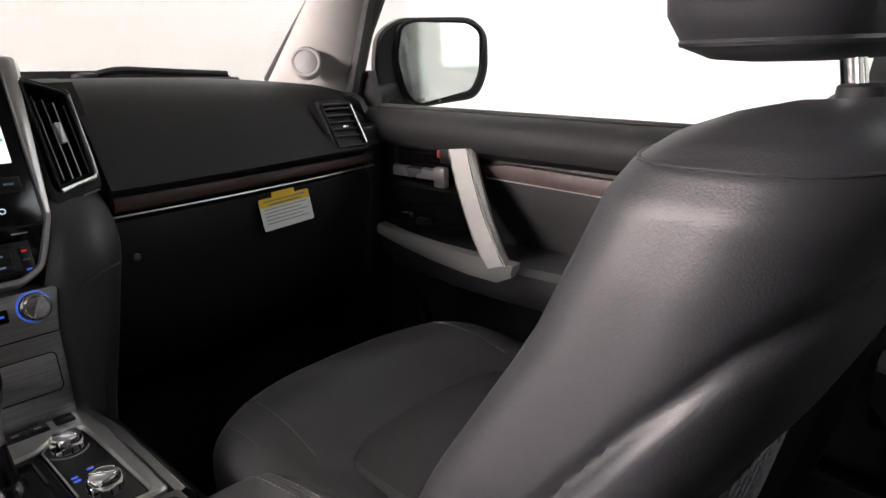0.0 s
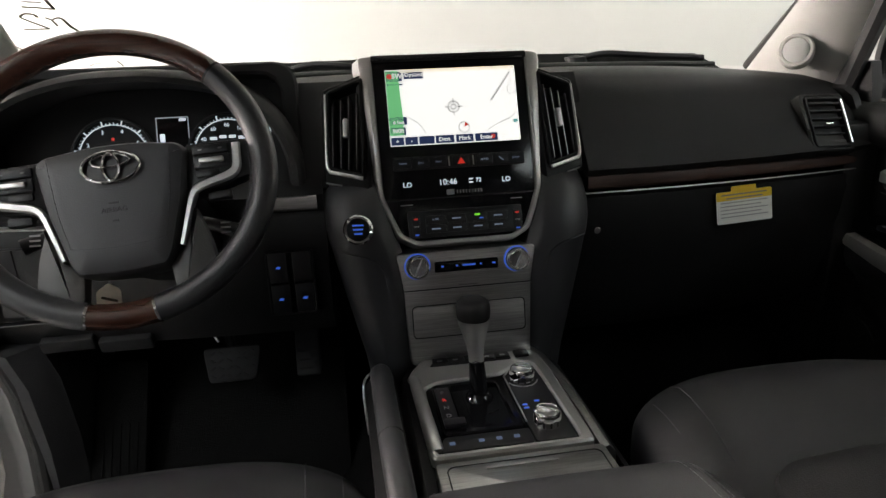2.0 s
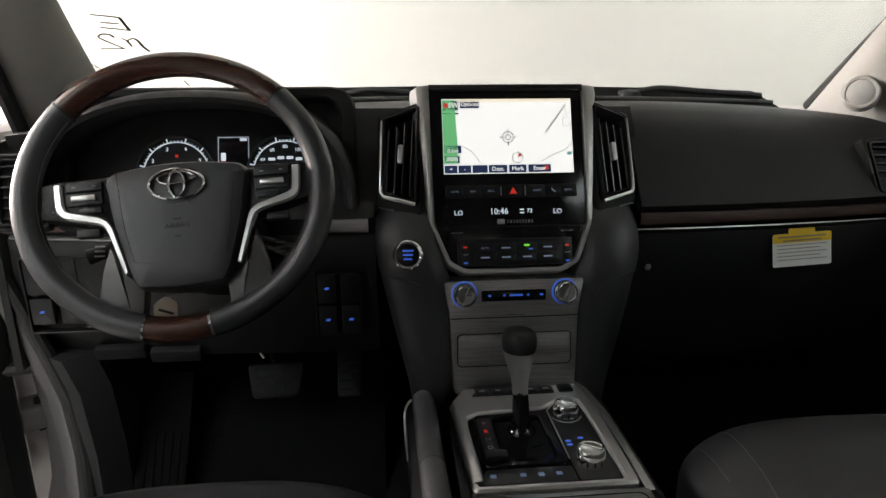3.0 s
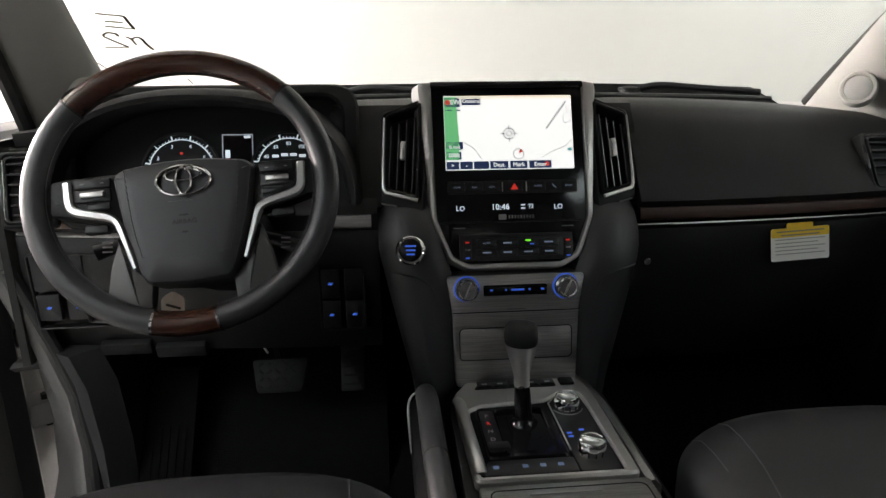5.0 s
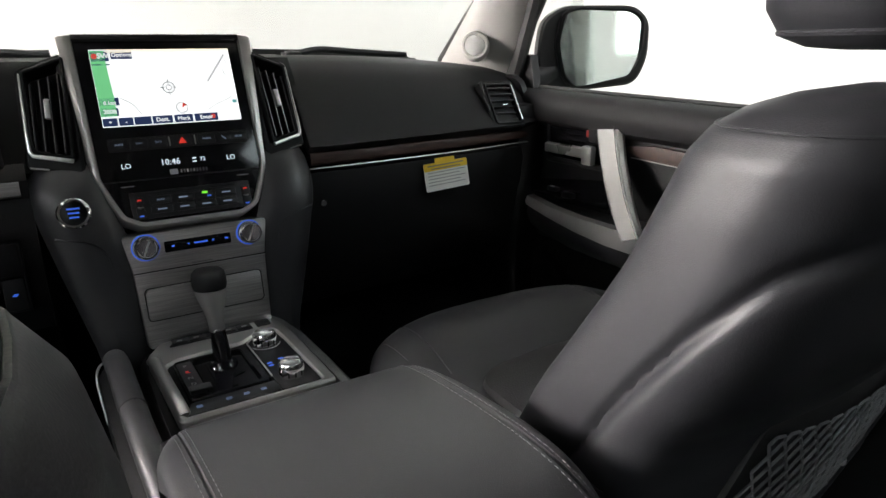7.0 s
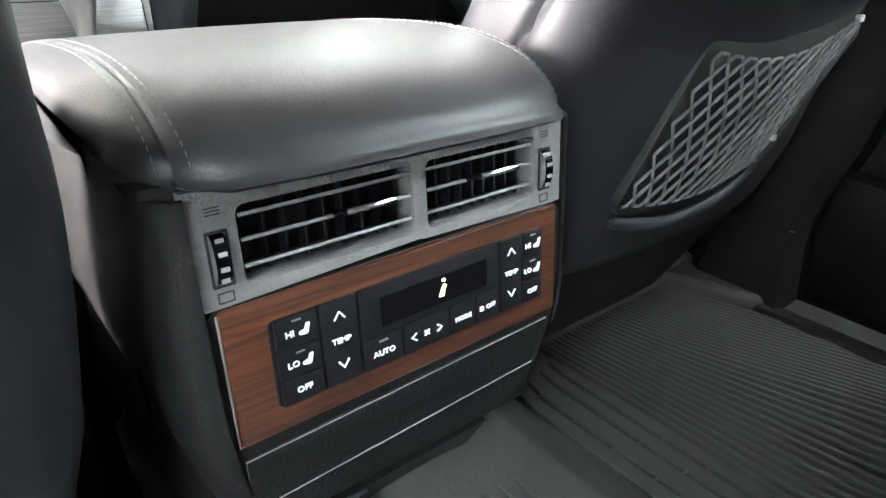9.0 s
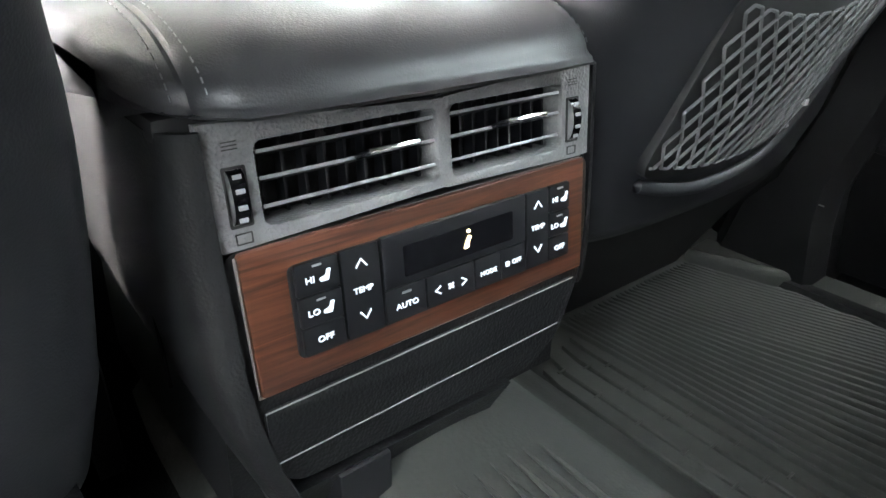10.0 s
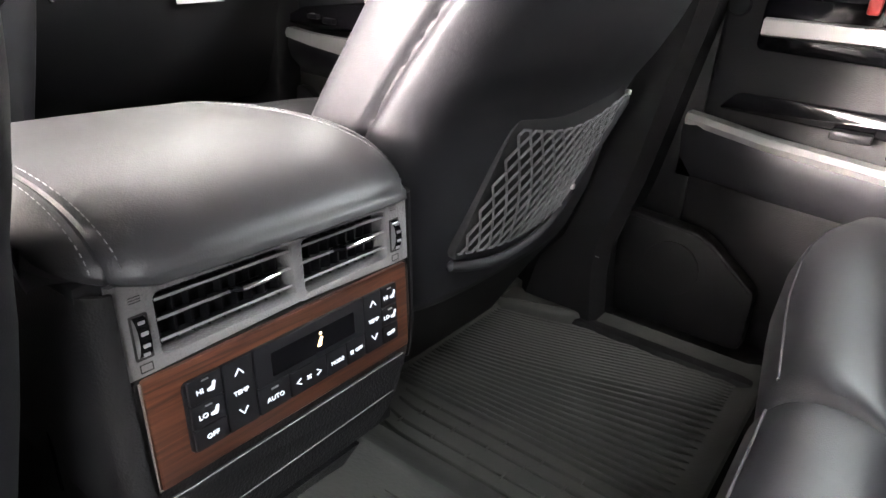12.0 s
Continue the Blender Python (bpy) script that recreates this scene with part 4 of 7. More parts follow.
# switch plates
def switch_plate(x0, x1, z0, z1, cells, lit):
    y = base_y((x0 + x1) / 2) - 0.001
    F = face_frame(((x0 + x1) / 2, y, (z0 + z1) / 2), -2)
    a, b = (x1 - x0) / 2, (z1 - z0) / 2
    p = part("switch_plate", ring(rrect(-a, -b, a, b, 0.004), rrect(-a + 0.003, -b + 0.003, a - 0.003, b - 0.003, 0.003), -0.01, 0.004, F, bev=0.001), BUTTON, dash, "black panel of small switches")
    for i, (u0, v0, u1, v1) in enumerate(cells):
        bt = part("button", plate(rrect(-a + 2 * a * u0 + 0.004, -b + 2 * b * v0 + 0.002, -a + 2 * a * u1 - 0.004, -b + 2 * b * v1 - 0.002, 0.002), -0.006, 0.002, F, 0.001), BUTTON, p)
        if lit[i]:
            part("symbol", plate(rounded([(-0.0045, -0.0015), (0.0022, -0.0022), (0.0045, 0.0015), (-0.0015, 0.0022)], 0.0007), 0, 0.0006, F @ shift(-a + a * (u0 + u1), -b + b * (v0 + v1), 0.002)), B_GLOW, bt, "blue lit symbol")
    return p


switch_plate(-0.300, -0.228, 0.560, 0.665, ((0, 0.5, 0.5, 1), (0.5, 0.5, 1, 1), (0, 0, 0.5, 0.5), (0.5, 0, 1, 0.5)), (1, 0, 1, 1))
switch_plate(-0.745, -0.615, 0.565, 0.690, ((0, 0.5, 0.32, 1), (0.34, 0.5, 0.66, 1), (0.68, 0.5, 1, 1), (0, 0.1, 0.32, 0.48), (0.34, 0.1, 0.66, 0.48)), (0, 0, 0, 1, 1))
part("coin_tray", ring(rrect(-0.05, -0.014, 0.05, 0.014, 0.006), rrect(-0.045, -0.009, 0.045, 0.009, 0.004), -0.005, 0.006, face_frame((-0.62, base_y(0.62) + 0.012, 0.585), -10), bev=0.002), PLASTIC, dash)
hd = part("hood_release", plate(rrect(-0.04, -0.012, 0.04, 0.012, 0.005), -0.005, 0.008, face_frame((-0.62, base_y(0.62) + 0.02, 0.525), -20), 0.003), BLACK, dash, "black release lever under the dash")
part("hood_release", plate(rrect(-0.04, -0.012, 0.04, 0.012, 0.005), -0.005, 0.008, face_frame((-0.53, base_y(0.53) + 0.02, 0.522), -20), 0.003), BLACK, dash, "black release lever under the dash")

# warning card hanging from the glovebox gap
card = thing("warning_card", "white and yellow warning card hanging from the glovebox", "card", (0.485, 0.955, 0.66))
KF = frame_from((0.4865, 0.9555, 0.681), (0.094, -0.003, 0.006), (-0.012, 0.008, 0.047))
part("sheet", plate(rrect(-0.049, -0.028, 0.049, 0.026, 0.003), -0.0008, 0.0, KF), PAPER, card, "white printed card")
part("yellow_band", plate(rrect(-0.049, 0.011, 0.049, 0.026, 0.003), 0.0, 0.0006, KF), YELLOW, card, "yellow heading band")
part("tab", plate(rrect(-0.022, 0.022, 0.022, 0.034, 0.003), -0.0012, 0.0, KF), YELLOW, card)
for i in range(2):
    part("heading_bar", plate(rrect(-0.04 + 0.008 * i, 0.0195 - 0.006 * i, 0.04 - 0.008 * i, 0.0215 - 0.006 * i, 0.0005), 0.0006, 0.001, KF), INK, card)
for i in range(5):
    part("text_bar", plate(rrect(-0.042, 0.0065 - 0.006 * i, 0.042 - 0.012 * (i % 2), 0.008 - 0.006 * i, 0.0005), 0.0, 0.0005, KF), PRINT, card)


# ---- centre stack ----
stack = thing("center_stack", "silver framed black center stack with lit screen", "center stack", (0, 0.92, 0.50))
FA = face_frame((0, 0.959, 0.812), 20.8)
FB = face_frame((0, 0.893, 0.640), 9.5)
glass = rounded([(-0.1185, 0.134), (-0.1162, -0.074), (-0.1055, -0.103), (-0.0935, -0.1316), (-0.0717, -0.1435), (0.0717, -0.1435), (0.0935, -0.1316), (0.1055, -0.103), (0.1162, -0.074), (0.1175, 0.134)], 0.006, 4)
part("housing", plate(inset(glass, -0.004), -0.09, -0.004, FA), PLASTIC, stack)


def flare(pts, d, top):
    """The outline grown by d, more so towards the top of both sides and not at all along the top."""
    out = []
    for (u, v), (g, h) in zip(pts, inset(pts, -d)):
        if v > 0.126 and abs(u) < 0.112:
            out.append((u, v - 0.006))
        else:
            k = top * max(0.0, (v + 0.085) / 0.215) ** 1.5 * (1 if abs(u) > 0.1 else 0)
            out.append((g + math.copysign(k, u), min(h, 0.1355)))
    return out


lay = [(glass, -0.012), (glass, 0.002), (flare(glass, 0.0015, 0.0), 0.0045), (flare(glass, 0.0060, 0.003), 0.0045), (flare(glass, 0.0080, 0.012), 0.001), (flare(glass, 0.0090, 0.019), -0.018), (flare(glass, 0.0090, 0.019), -0.04)]
part("silver_frame", loft([[FA @ Vector((u, v, w)) for u, v in q] for q, w in lay], across=True), SILVER, stack, "satin silver U-shaped surround")
part("top_bar", plate(rounded([(-0.1205, 0.128), (0.1195, 0.128), (0.1185, 0.1375), (-0.1195, 0.1375)], 0.002), -0.05, 0.0050, FA, 0.002), BLACK, stack, "black bar above the screen")
up = [p for p in inset(glass, 0.0006)]
fascia = part("fascia", plate(up, -0.01, 0.0, FA, 0.001), GLOSS, stack, "gloss black fascia")
part("split_line", box((-0.119, -0.0815, 0.0), (0.119, -0.0795, 0.0008), m=FA), BUTTON, fascia)
# screen
S = FA @ shift(0, 0.0578, 0.001)
scr = part("screen", plate(rrect(-0.0995, -0.0575, 0.0995, 0.0575, 0.001), -0.001, 0.0, S), MAP_WHITE, stack, "lit navigation screen showing a pale map")
def on_map(name, pts, material, h=0.0006, label=""):
    return part(name, plate(pts, 0.0, h, S), material, scr, label)


on_map("park_area", [(-0.0992, -0.042), (-0.078, -0.042), (-0.0775, -0.012), (-0.079, 0.022), (-0.080, 0.056), (-0.0992, 0.056)], MAP_GREEN, label="green park area on the map")
on_map("sky_band", rrect(-0.0775, 0.053, 0.099, 0.0573, 0.0005), MAP_TOP)
on_map("map_button", rrect(-0.0985, 0.040, -0.0745, 0.055, 0.001), MAP_NAVY)
on_map("map_button", rrect(-0.072, 0.043, -0.0425, 0.055, 0.001), MAP_NAVY)
writing("map_text", "SW", 0.0105, S @ shift(-0.082, 0.0475, 0.001), MAP_WHITE, scr)
on_map("compass_mark", circle(0.004, 16, -0.0935, 0.0475), MAP_RED, 0.0009)
writing("map_text", "Options", 0.0085, S @ shift(-0.057, 0.049, 0.001), MAP_WHITE, scr)
on_map("scale_bar", rrect(-0.0985, 0.034, -0.074, 0.0365, 0.0005), MAP_NAVY)
on_map("map_button", rrect(-0.0985, -0.026, -0.072, -0.014, 0.001), MAP_NAVY)
on_map("map_button", rrect(-0.0985, -0.0415, -0.075, -0.0295, 0.001), MAP_NAVY)
writing("map_text", "0.1mi", 0.0075, S @ shift(-0.085, -0.0225, 0.001), MAP_WHITE, scr)
writing("map_text", "300ft", 0.0085, S @ shift(-0.0865, -0.0352, 0.001), MAP_WHITE, scr)
for i, (u0, u1, s_) in enumerate(((-0.0985, -0.079, "+"), (-0.0775, -0.058, "-"), (-0.0565, -0.033, ""), (-0.0315, -0.003, "Dest."), (-0.0005, 0.0265, "Mark"), (0.029, 0.064, "Enter"))):
    on_map("map_button", rrect(u0, -0.0565, u1, -0.0445, 0.001), MAP_NAVY)
    if s_:
        writing("map_text", s_, 0.0088, S @ shift((u0 + u1) / 2, -0.0508, 0.001), MAP_WHITE, scr)
on_map("flag_mark", circle(0.0035, 12, 0.057, -0.050), MAP_RED, 0.0012)
for r0 in (0.009, 0.0045):
    part("crosshair_ring", ring(circle(r0, 24), circle(r0 - 0.0012, 24), 0, 0.0006, S @ shift(0.0, -0.002)), MAP_GREY, scr)
for a in range(4):
    part("crosshair_arm", plate(rrect(0.006, -0.0006, 0.013, 0.0006, 0.0003), 0, 0.0007, S @ shift(0.0, -0.002, 0, 90 * a)), MAP_GREY, scr)
part("compass_ring", ring(circle(0.0085, 20), circle(0.0075, 20), 0, 0.0006, S @ shift(0.0135, -0.034)), MAP_GREY, scr)
on_map("compass_wedge", [(0.0135, -0.034), (0.0205, -0.0305), (0.0155, -0.0265)], MAP_RED)
def map_line(pts, r=0.0004):
    part("map_road", tube([S @ Vector((u, v, 0.0004)) for u, v in pts], r, 4), MAP_GREY, scr)


map_line([(p.x, p.y) for p in curve([(-0.070, -0.015, 0), (-0.055, -0.025, 0), (-0.045, -0.040, 0)], 4)])
map_line([(p.x, p.y) for p in curve([(0.050, -0.040, 0), (0.068, -0.030, 0), (0.088, -0.022, 0), (0.097, -0.012, 0)], 4)])
map_line([(p.x, p.y) for p in curve([(0.099, 0.018, 0), (0.088, 0.014, 0), (0.086, 0.026, 0), (0.093, 0.030, 0), (0.090, 0.042, 0)], 4)])
for i in range(13):
    a = Vector((0.060, 0.007)).lerp(Vector((0.090, 0.046)), i / 12)
    part("road_name_bar", plate(rrect(-0.0012, -0.0016, 0.0012, 0.0016, 0.0003), 0, 0.0005, S @ shift(a.x, a.y, 0, 52)), MAP_GREY, scr)
on_map("lake", circle(0.004, 10, 0.094, -0.028, 0.003), glow("map_water", (0.3, 0.75, 0.75), 0.8))

# hard keys below the screen
keys = part("key_strip", plate(rrect(-0.0985, -0.0368, 0.1025, -0.0172, 0.003), 0.0, 0.002, FA, 0.001), BUTTON, stack, "row of black hard keys")
for i, s_ in enumerate(("HOME", "NAV", "INFO", "", "AUDIO", "", "SETUP")):
    u = (-0.084, -0.057, -0.030, 0.004, 0.040, 0.066, 0.0885)[i]
    k = part("key", plate(rrect(u - 0.0125, -0.0345, u + 0.0125, -0.0195, 0.002), 0.001, 0.0032, FA, 0.0008), BUTTON, keys)
    if s_:
        writing("key_text", s_, 0.0040, FA @ shift(u, -0.0270, 0.0036), KEY_GLOW, k)
    elif i == 3:
        part("hazard_mark", plate([(-0.006, -0.0045), (0.006, -0.0045), (0.0, 0.0055)], 0, 0.0006, FA @ shift(u, -0.0270, 0.0032)), R_GLOW, k, "red hazard triangle")
    else:
        part("phone_mark", tube([FA @ Vector((u + a, -0.0270 + b, 0.0036)) for a, b in ((-0.003, 0.003), (-0.001, 0), (0.003, -0.003))], 0.0008, 5), KEY_GLOW, k)
for u in (-0.0145, 0.0225):
    part("indicator", plate(rrect(u - 0.0008, -0.034, u + 0.0008, -0.020, 0.0005), 0.002, 0.0034, FA), SILVER, keys)
# clock and climate readouts
writing("clock", "10:46", 0.0128, FA @ shift(-0.0184, -0.0578, 0.0006), W_GLOW, stack, "lit white clock digits")
writing("readout", "72", 0.0085, FA @ shift(0.0285, -0.0575, 0.0006), W_GLOW, stack)
for i in range(2):
    part("readout_bar", plate(rrect(0.0135, -0.0560 - 0.005 * i, 0.0195, -0.0542 - 0.005 * i, 0.0005), 0, 0.0006, FA), W_GLOW, stack)
for u in (-0.0797, 0.0713):
    writing("readout", "LO", 0.0105, FA @ shift(u, -0.0590, 0.0006), W_GLOW, stack, "lit white climate readout")
part("badge", plate(rrect(-0.0219, -0.0770, -0.0101, -0.0690, 0.001), 0, 0.0008, FA), PRINT, stack, "small pale square badge")
for i in range(9):
    part("badge_bar", plate(rrect(-0.0065 + 0.0046 * i, -0.0755, -0.0040 + 0.0046 * i, -0.0705, 0.0004), 0, 0.0006, FA), INK, stack)
# climate keys
clim = part("climate_panel", plate(rrect(-0.0835, -0.1390, 0.0905, -0.0985, 0.003), 0.0, 0.0015, FA, 0.0008), BUTTON, stack, "panel of small climate keys")
part("disc_slot", box((-0.058, -0.1035, 0.0012), (0.068, -0.1020, 0.0028), m=FA), BLACK, clim)
for r, v in ((0, -0.1128), (1, -0.1268)):
    for i in range(4):
        u = -0.0425 + 0.0318 * i
        k = part("key", plate(rrect(u - 0.0152, v - 0.0060, u + 0.0152, v + 0.0060, 0.0012), 0.001, 0.003, FA, 0.0006), BUTTON, clim)
        if r == 0 and i == 0:
            writing("key_text", "AUTO", 0.0040, FA @ shift(u, v, 0.0033), KEY_GLOW, k)
        elif r == 0 and i == 2:
            part("indicator", plate(rrect(u - 0.004, v + 0.0018, u + 0.004, v + 0.0045, 0.0008), 0.003, 0.0036, FA), G_GLOW, k, "green lit indicator")
            part("key_mark", plate(rrect(u + 0.003, v - 0.0035, u + 0.009, v - 0.0015, 0.0005), 0.003, 0.0034, FA), B_GLOW, k)
        else:
            part("key_mark", plate(rrect(u - 0.0065, v - 0.0010, u + 0.0065, v + 0.0010, 0.0004), 0.003, 0.0033, FA), KEY_GLOW, k)
for tu in (-0.0718, 0.0826):
    k = part("temp_key", plate(rrect(tu - 0.0058, -0.1375, tu + 0.0058, -0.1065, 0.0012), 0.001, 0.003, FA, 0.0006), BUTTON, clim)
    part("warm_mark", plate(rrect(tu - 0.003, -0.1120, tu + 0.003, -0.1095, 0.0005), 0.003, 0.0034, FA), R_GLOW, k)
    part("cool_mark", plate(rrect(tu - 0.003, -0.1355, tu + 0.003, -0.1330, 0.0005), 0.003, 0.0034, FA), B_GLOW, k)
    writing("key_text", "TEMP", 0.0036, FA @ shift(tu, -0.1220, 0.0033), PRINT, k)
for tu in (-0.083, 0.0845):
    part("label_bar", plate(rrect(tu - 0.009, -0.0892, tu + 0.009, -0.0880, 0.0004), 0.0, 0.0006, FA), PRINT, stack)

# lower silver panel with knobs
low_p = rounded([(-0.106, 0.024), (0.106, 0.024), (0.0965, -0.03), (0.0915, -0.148), (-0.0935, -0.148), (-0.0975, -0.03)], 0.008)
lp = part("lower_panel", plate(list(reversed(low_p)), -0.05, 0.0, FB, 0.002), BRUSHED, stack, "brushed metal lower panel")
part("panel_groove", box((-0.097, -0.0335, -0.001), (0.097, -0.0318, 0.0009), m=FB), BLACK, lp)
part("groove_highlight", box((-0.097, -0.0345, -0.001), (0.097, -0.0336, 0.0012), m=FB), SILVER, lp)
lid = part("storage_lid", plate(rrect(-0.086, -0.1050, 0.084, -0.058, 0.006), -0.002, 0.0022, FB, 0.001), BRUSHED, stack, "brushed metal storage lid")
part("gap", ring(rrect(-0.0878, -0.1068, 0.0858, -0.0562, 0.007), rrect(-0.0865, -0.1055, 0.0845, -0.0575, 0.006), -0.002, 0.0008, FB), BLACK, lid)
part("finger_pull", plate(rrect(-0.022, -0.0605, 0.022, -0.0575, 0.001), 0.0, 0.005, FB, 0.001), SILVER, lid)
part("mark_bar", plate(rrect(-0.015, -0.0295, 0.015, -0.0285, 0.0003), 0, 0.0006, FB), INK, lp)
bar = part("track_display", plate(rrect(-0.050, -0.008, 0.047, 0.0085, 0.002), -0.001, 0.001, FB, 0.0006), GLOSS, stack, "narrow black display bar with blue marks")
for u, w_ in ((-0.038, 0.004), (-0.016, 0.003), (0.002, 0.020), (0.020, 0.003), (0.040, 0.005)):
    part("lit_mark", plate(rrect(u - w_ / 2, -0.0006, u + w_ / 2, 0.0020, 0.0006), 0.001, 0.0015, FB), B_GLOW, bar)


def knob(u):
    m = FB @ shift(u, 0.004)
    k = part("knob", turned([(0.0, 0.0), (0.0172, 0.0), (0.0170, 0.014), (0.0155, 0.0165), (0.0135, 0.0168), (0.0125, 0.0155), (0.0, 0.0150)], m, 32), CHROME, stack, "round metal rotary knob")
    part("halo", ring(circle(0.0196, 32), circle(0.0178, 32), 0.0, 0.0012, m), B_GLOW, k, "blue lit ring round the knob")
    part("knurl", turned([(0.0170, 0.003), (0.0175, 0.004), (0.0175, 0.007), (0.0170, 0.008)], m, 24), BLACK, k)
    part("pointer", plate(rrect(-0.0008, -0.012, 0.0008, 0.012, 0.0003), 0.015, 0.0172, m @ shift(0, 0, 0, -25)), SILVER, k)


knob(-0.0755)
knob(0.0755)


# ---- the tall vents beside the screen ----
def tall_vent(sg):
    m = face_frame((sg * 0.166, 0.975, 0.834), 20.5, sg * 12)
    pts = [(sg * a, b) for a, b in ((-0.028, 0.083), (0.028, 0.061), (0.0235, -0.054), (-0.030, -0.067))]
    if sg > 0:
        pts.reverse()
    out = rounded(pts, 0.007)
    v = part("air_vent", ring(out, inset(out, 0.005), -0.04, 0.006, m, bev=0.002), BLACK, stack, "tall black air vent with silver edge")
    part("backing", plate(inset(out, 0.004), -0.042, -0.036, m), BLACK, v)
    for i in range(4):
        u = sg * (-0.0185 + 0.0118 * i)
        t = 0.072 - 0.0052 * i * 1.1
        part("slat", box((u - 0.0014, -0.055, -0.026), (u + 0.0014, t - 0.012, 0.002), 0.0008, m=m @ Matrix.Rotation(radians(-sg * 4), 4, "Y")), BUTTON, v)
        part("slat_edge", box((u - 0.0004, -0.055, 0.0015), (u + 0.0004, t - 0.012, 0.0024), m=m), mat("slat_shine", (0.28, 0.28, 0.28), 0.3, 0.5), v)
    part("slider", box((-0.004 - sg * 0.003, -0.008, 0.001), (0.004 - sg * 0.003, 0.020, 0.010), 0.0018, m=m), SILVER, v, "silver slider on the slats")
    trim = [(sg * a, b) for a, b in ((0.0285, 0.057), (0.0262, -0.030), (0.0245, -0.052), (0.021, -0.0585), (-0.028, -0.0690))]
    part("silver_edge", tube([m @ Vector((u, w, 0.005)) for u, w in trim], [0.0012, 0.0024, 0.0028, 0.0028, 0.0030], 8), SILVER, v)
    part("marks", plate(rrect(-0.014, -0.0790, 0.010, -0.0765, 0.0005), 0.0, 0.0012, m @ shift(0, 0, 0, sg * 10)), INK, v)
    sur = rounded([(sg * a, b) for a, b in ((-0.037, 0.088), (0.035, 0.064), (0.032, -0.064), (0.024, -0.080), (-0.038, -0.086))][:: -1 if sg > 0 else 1], 0.010)
    part("surround", plate(sur, -0.13, -0.043, m, 0.003), DASH, v)
    n_o = rounded([(sg * a, b) for a, b in ((-0.037, 0.090), (0.036, 0.066), (0.032, -0.074), (-0.040, -0.090))][:: -1 if sg > 0 else 1], 0.007)
    part("cheek", ring(n_o, inset(out, -0.0006), -0.10, 0.000, m, bev=0.004), DASH, v, "black surround of the vent")
    return v


tall_vent(-1)
tall_vent(1)

# leather flanks beside the lower panel
def flank(sg):
    rows = []
    for z, x1, yf in ((0.768, 0.196, 0.968), (0.758, 0.200, 0.946), (0.744, 0.203, 0.930), (0.72, 0.205, 0.914), (0.695, 0.204, 0.903), (0.672, 0.200, 0.897), (0.655, 0.196, 0.897), (0.60, 0.184, 0.891), (0.54, 0.170, 0.885), (0.48, 0.156, 0.880), (0.42, 0.147, 0.875), (0.36, 0.143, 0.872)):
        x0 = float(np.interp(z, [0.62, 0.66, 0.685, 0.70, 0.77], [0.098, 0.106, 0.115, 0.119, 0.124]))
        rows.append([(sg * x, y, z) for x, y in ((x0 - 0.012, 1.10), (x0 - 0.012, yf + 0.014), (x0 + 0.001, yf + 0.001), (x0 + 0.012, yf - 0.004), ((x0 + x1) / 2, yf - 0.004), (x1 - 0.030, yf + 0.000), (x1 - 0.012, yf + 0.010), (x1 - 0.002, yf + 0.030), (x1 + 0.002, yf + 0.07), (x1 + 0.002, 1.10))])
    f = part("flank", loft(rows), LEATHER, stack, "leather wrapped side of the stack")
    pts = [(0.186, 0.902, 0.672), (0.165, 0.8945, 0.668), (0.142, 0.8925, 0.661), (0.127, 0.8925, 0.645), (0.121, 0.891, 0.615), (0.119, 0.888, 0.57), (0.117, 0.884, 0.51)]
    part("seam", tube(curve([(sg * x, y - 0.001, z) for x, y, z in pts], 4), 0.0016, 6), LEATHER, f, "raised stitched seam")
    return f


flank(-1)
flank(1)
SB = face_frame((-0.158, 0.892, 0.707), 22, -4)
sb = part("start_button", turned([(0.0, 0.0), (0.0215, 0.0), (0.0215, 0.004), (0.0195, 0.006), (0.0175, 0.0055), (0.0172, 0.002), (0.0, 0.002)], SB, 32), CHROME, stack, "round start button with chrome ring")
part("cap", turned([(0.0, 0.001), (0.0165, 0.001), (0.0165, 0.005), (0.015, 0.006), (0.0, 0.0063)], SB, 32), BUTTON, sb)
for i, w_ in enumerate((0.016, 0.014, 0.012)):
    part("lit_bar", plate(rrect(-w_ / 2, -0.0012, w_ / 2, 0.0012, 0.0004), 0, 0.0005, SB @ shift(0, 0.006 - 0.006 * i, 0.0064)), B_GLOW, sb)

# ---- centre console ----
con = thing("center_console", "black center console with brushed metal shift panel", "center console", (0, 0.5, 0.33))
body = []
for y, a, zt, zb, ab in ((0.885, 0.108, 0.482, 0.30, 0.120), (0.80, 0.118, 0.485, 0.30, 0.125), (0.62, 0.120, 0.487, 0.30, 0.128), (0.50, 0.122, 0.49, 0.31, 0.13), (0.30, 0.124, 0.548, 0.32, 0.13), (0.18, 0.124, 0.558, 0.335, 0.13), (0.165, 0.123, 0.560, 0.34, 0.13)):
    body.append([(x, y, z) for x, z in ((-ab, zb), (-a - 0.004, (zt + zb) / 2), (-a, zt - 0.012), (-a + 0.010, zt), (a - 0.010, zt), (a, zt - 0.012), (a + 0.004, (zt + zb) / 2), (ab, zb))])
part("body", loft(body), PLASTIC, con)
CT = top_frame((0, 0, 0.495))
frame_o = rounded([(-0.098, 0.628), (0.102, 0.628), (0.104, 0.80), (0.099, 0.862), (0.086, 0.886), (0.0, 0.888), (-0.070, 0.888), (-0.102, 0.835)], 0.010)
frame_i = rounded([(-0.090, 0.638), (0.086, 0.638), (0.0845, 0.79), (0.082, 0.828), (0.056, 0.829), (0.028, 0.808), (-0.066, 0.800), (-0.084, 0.790)], 0.006)
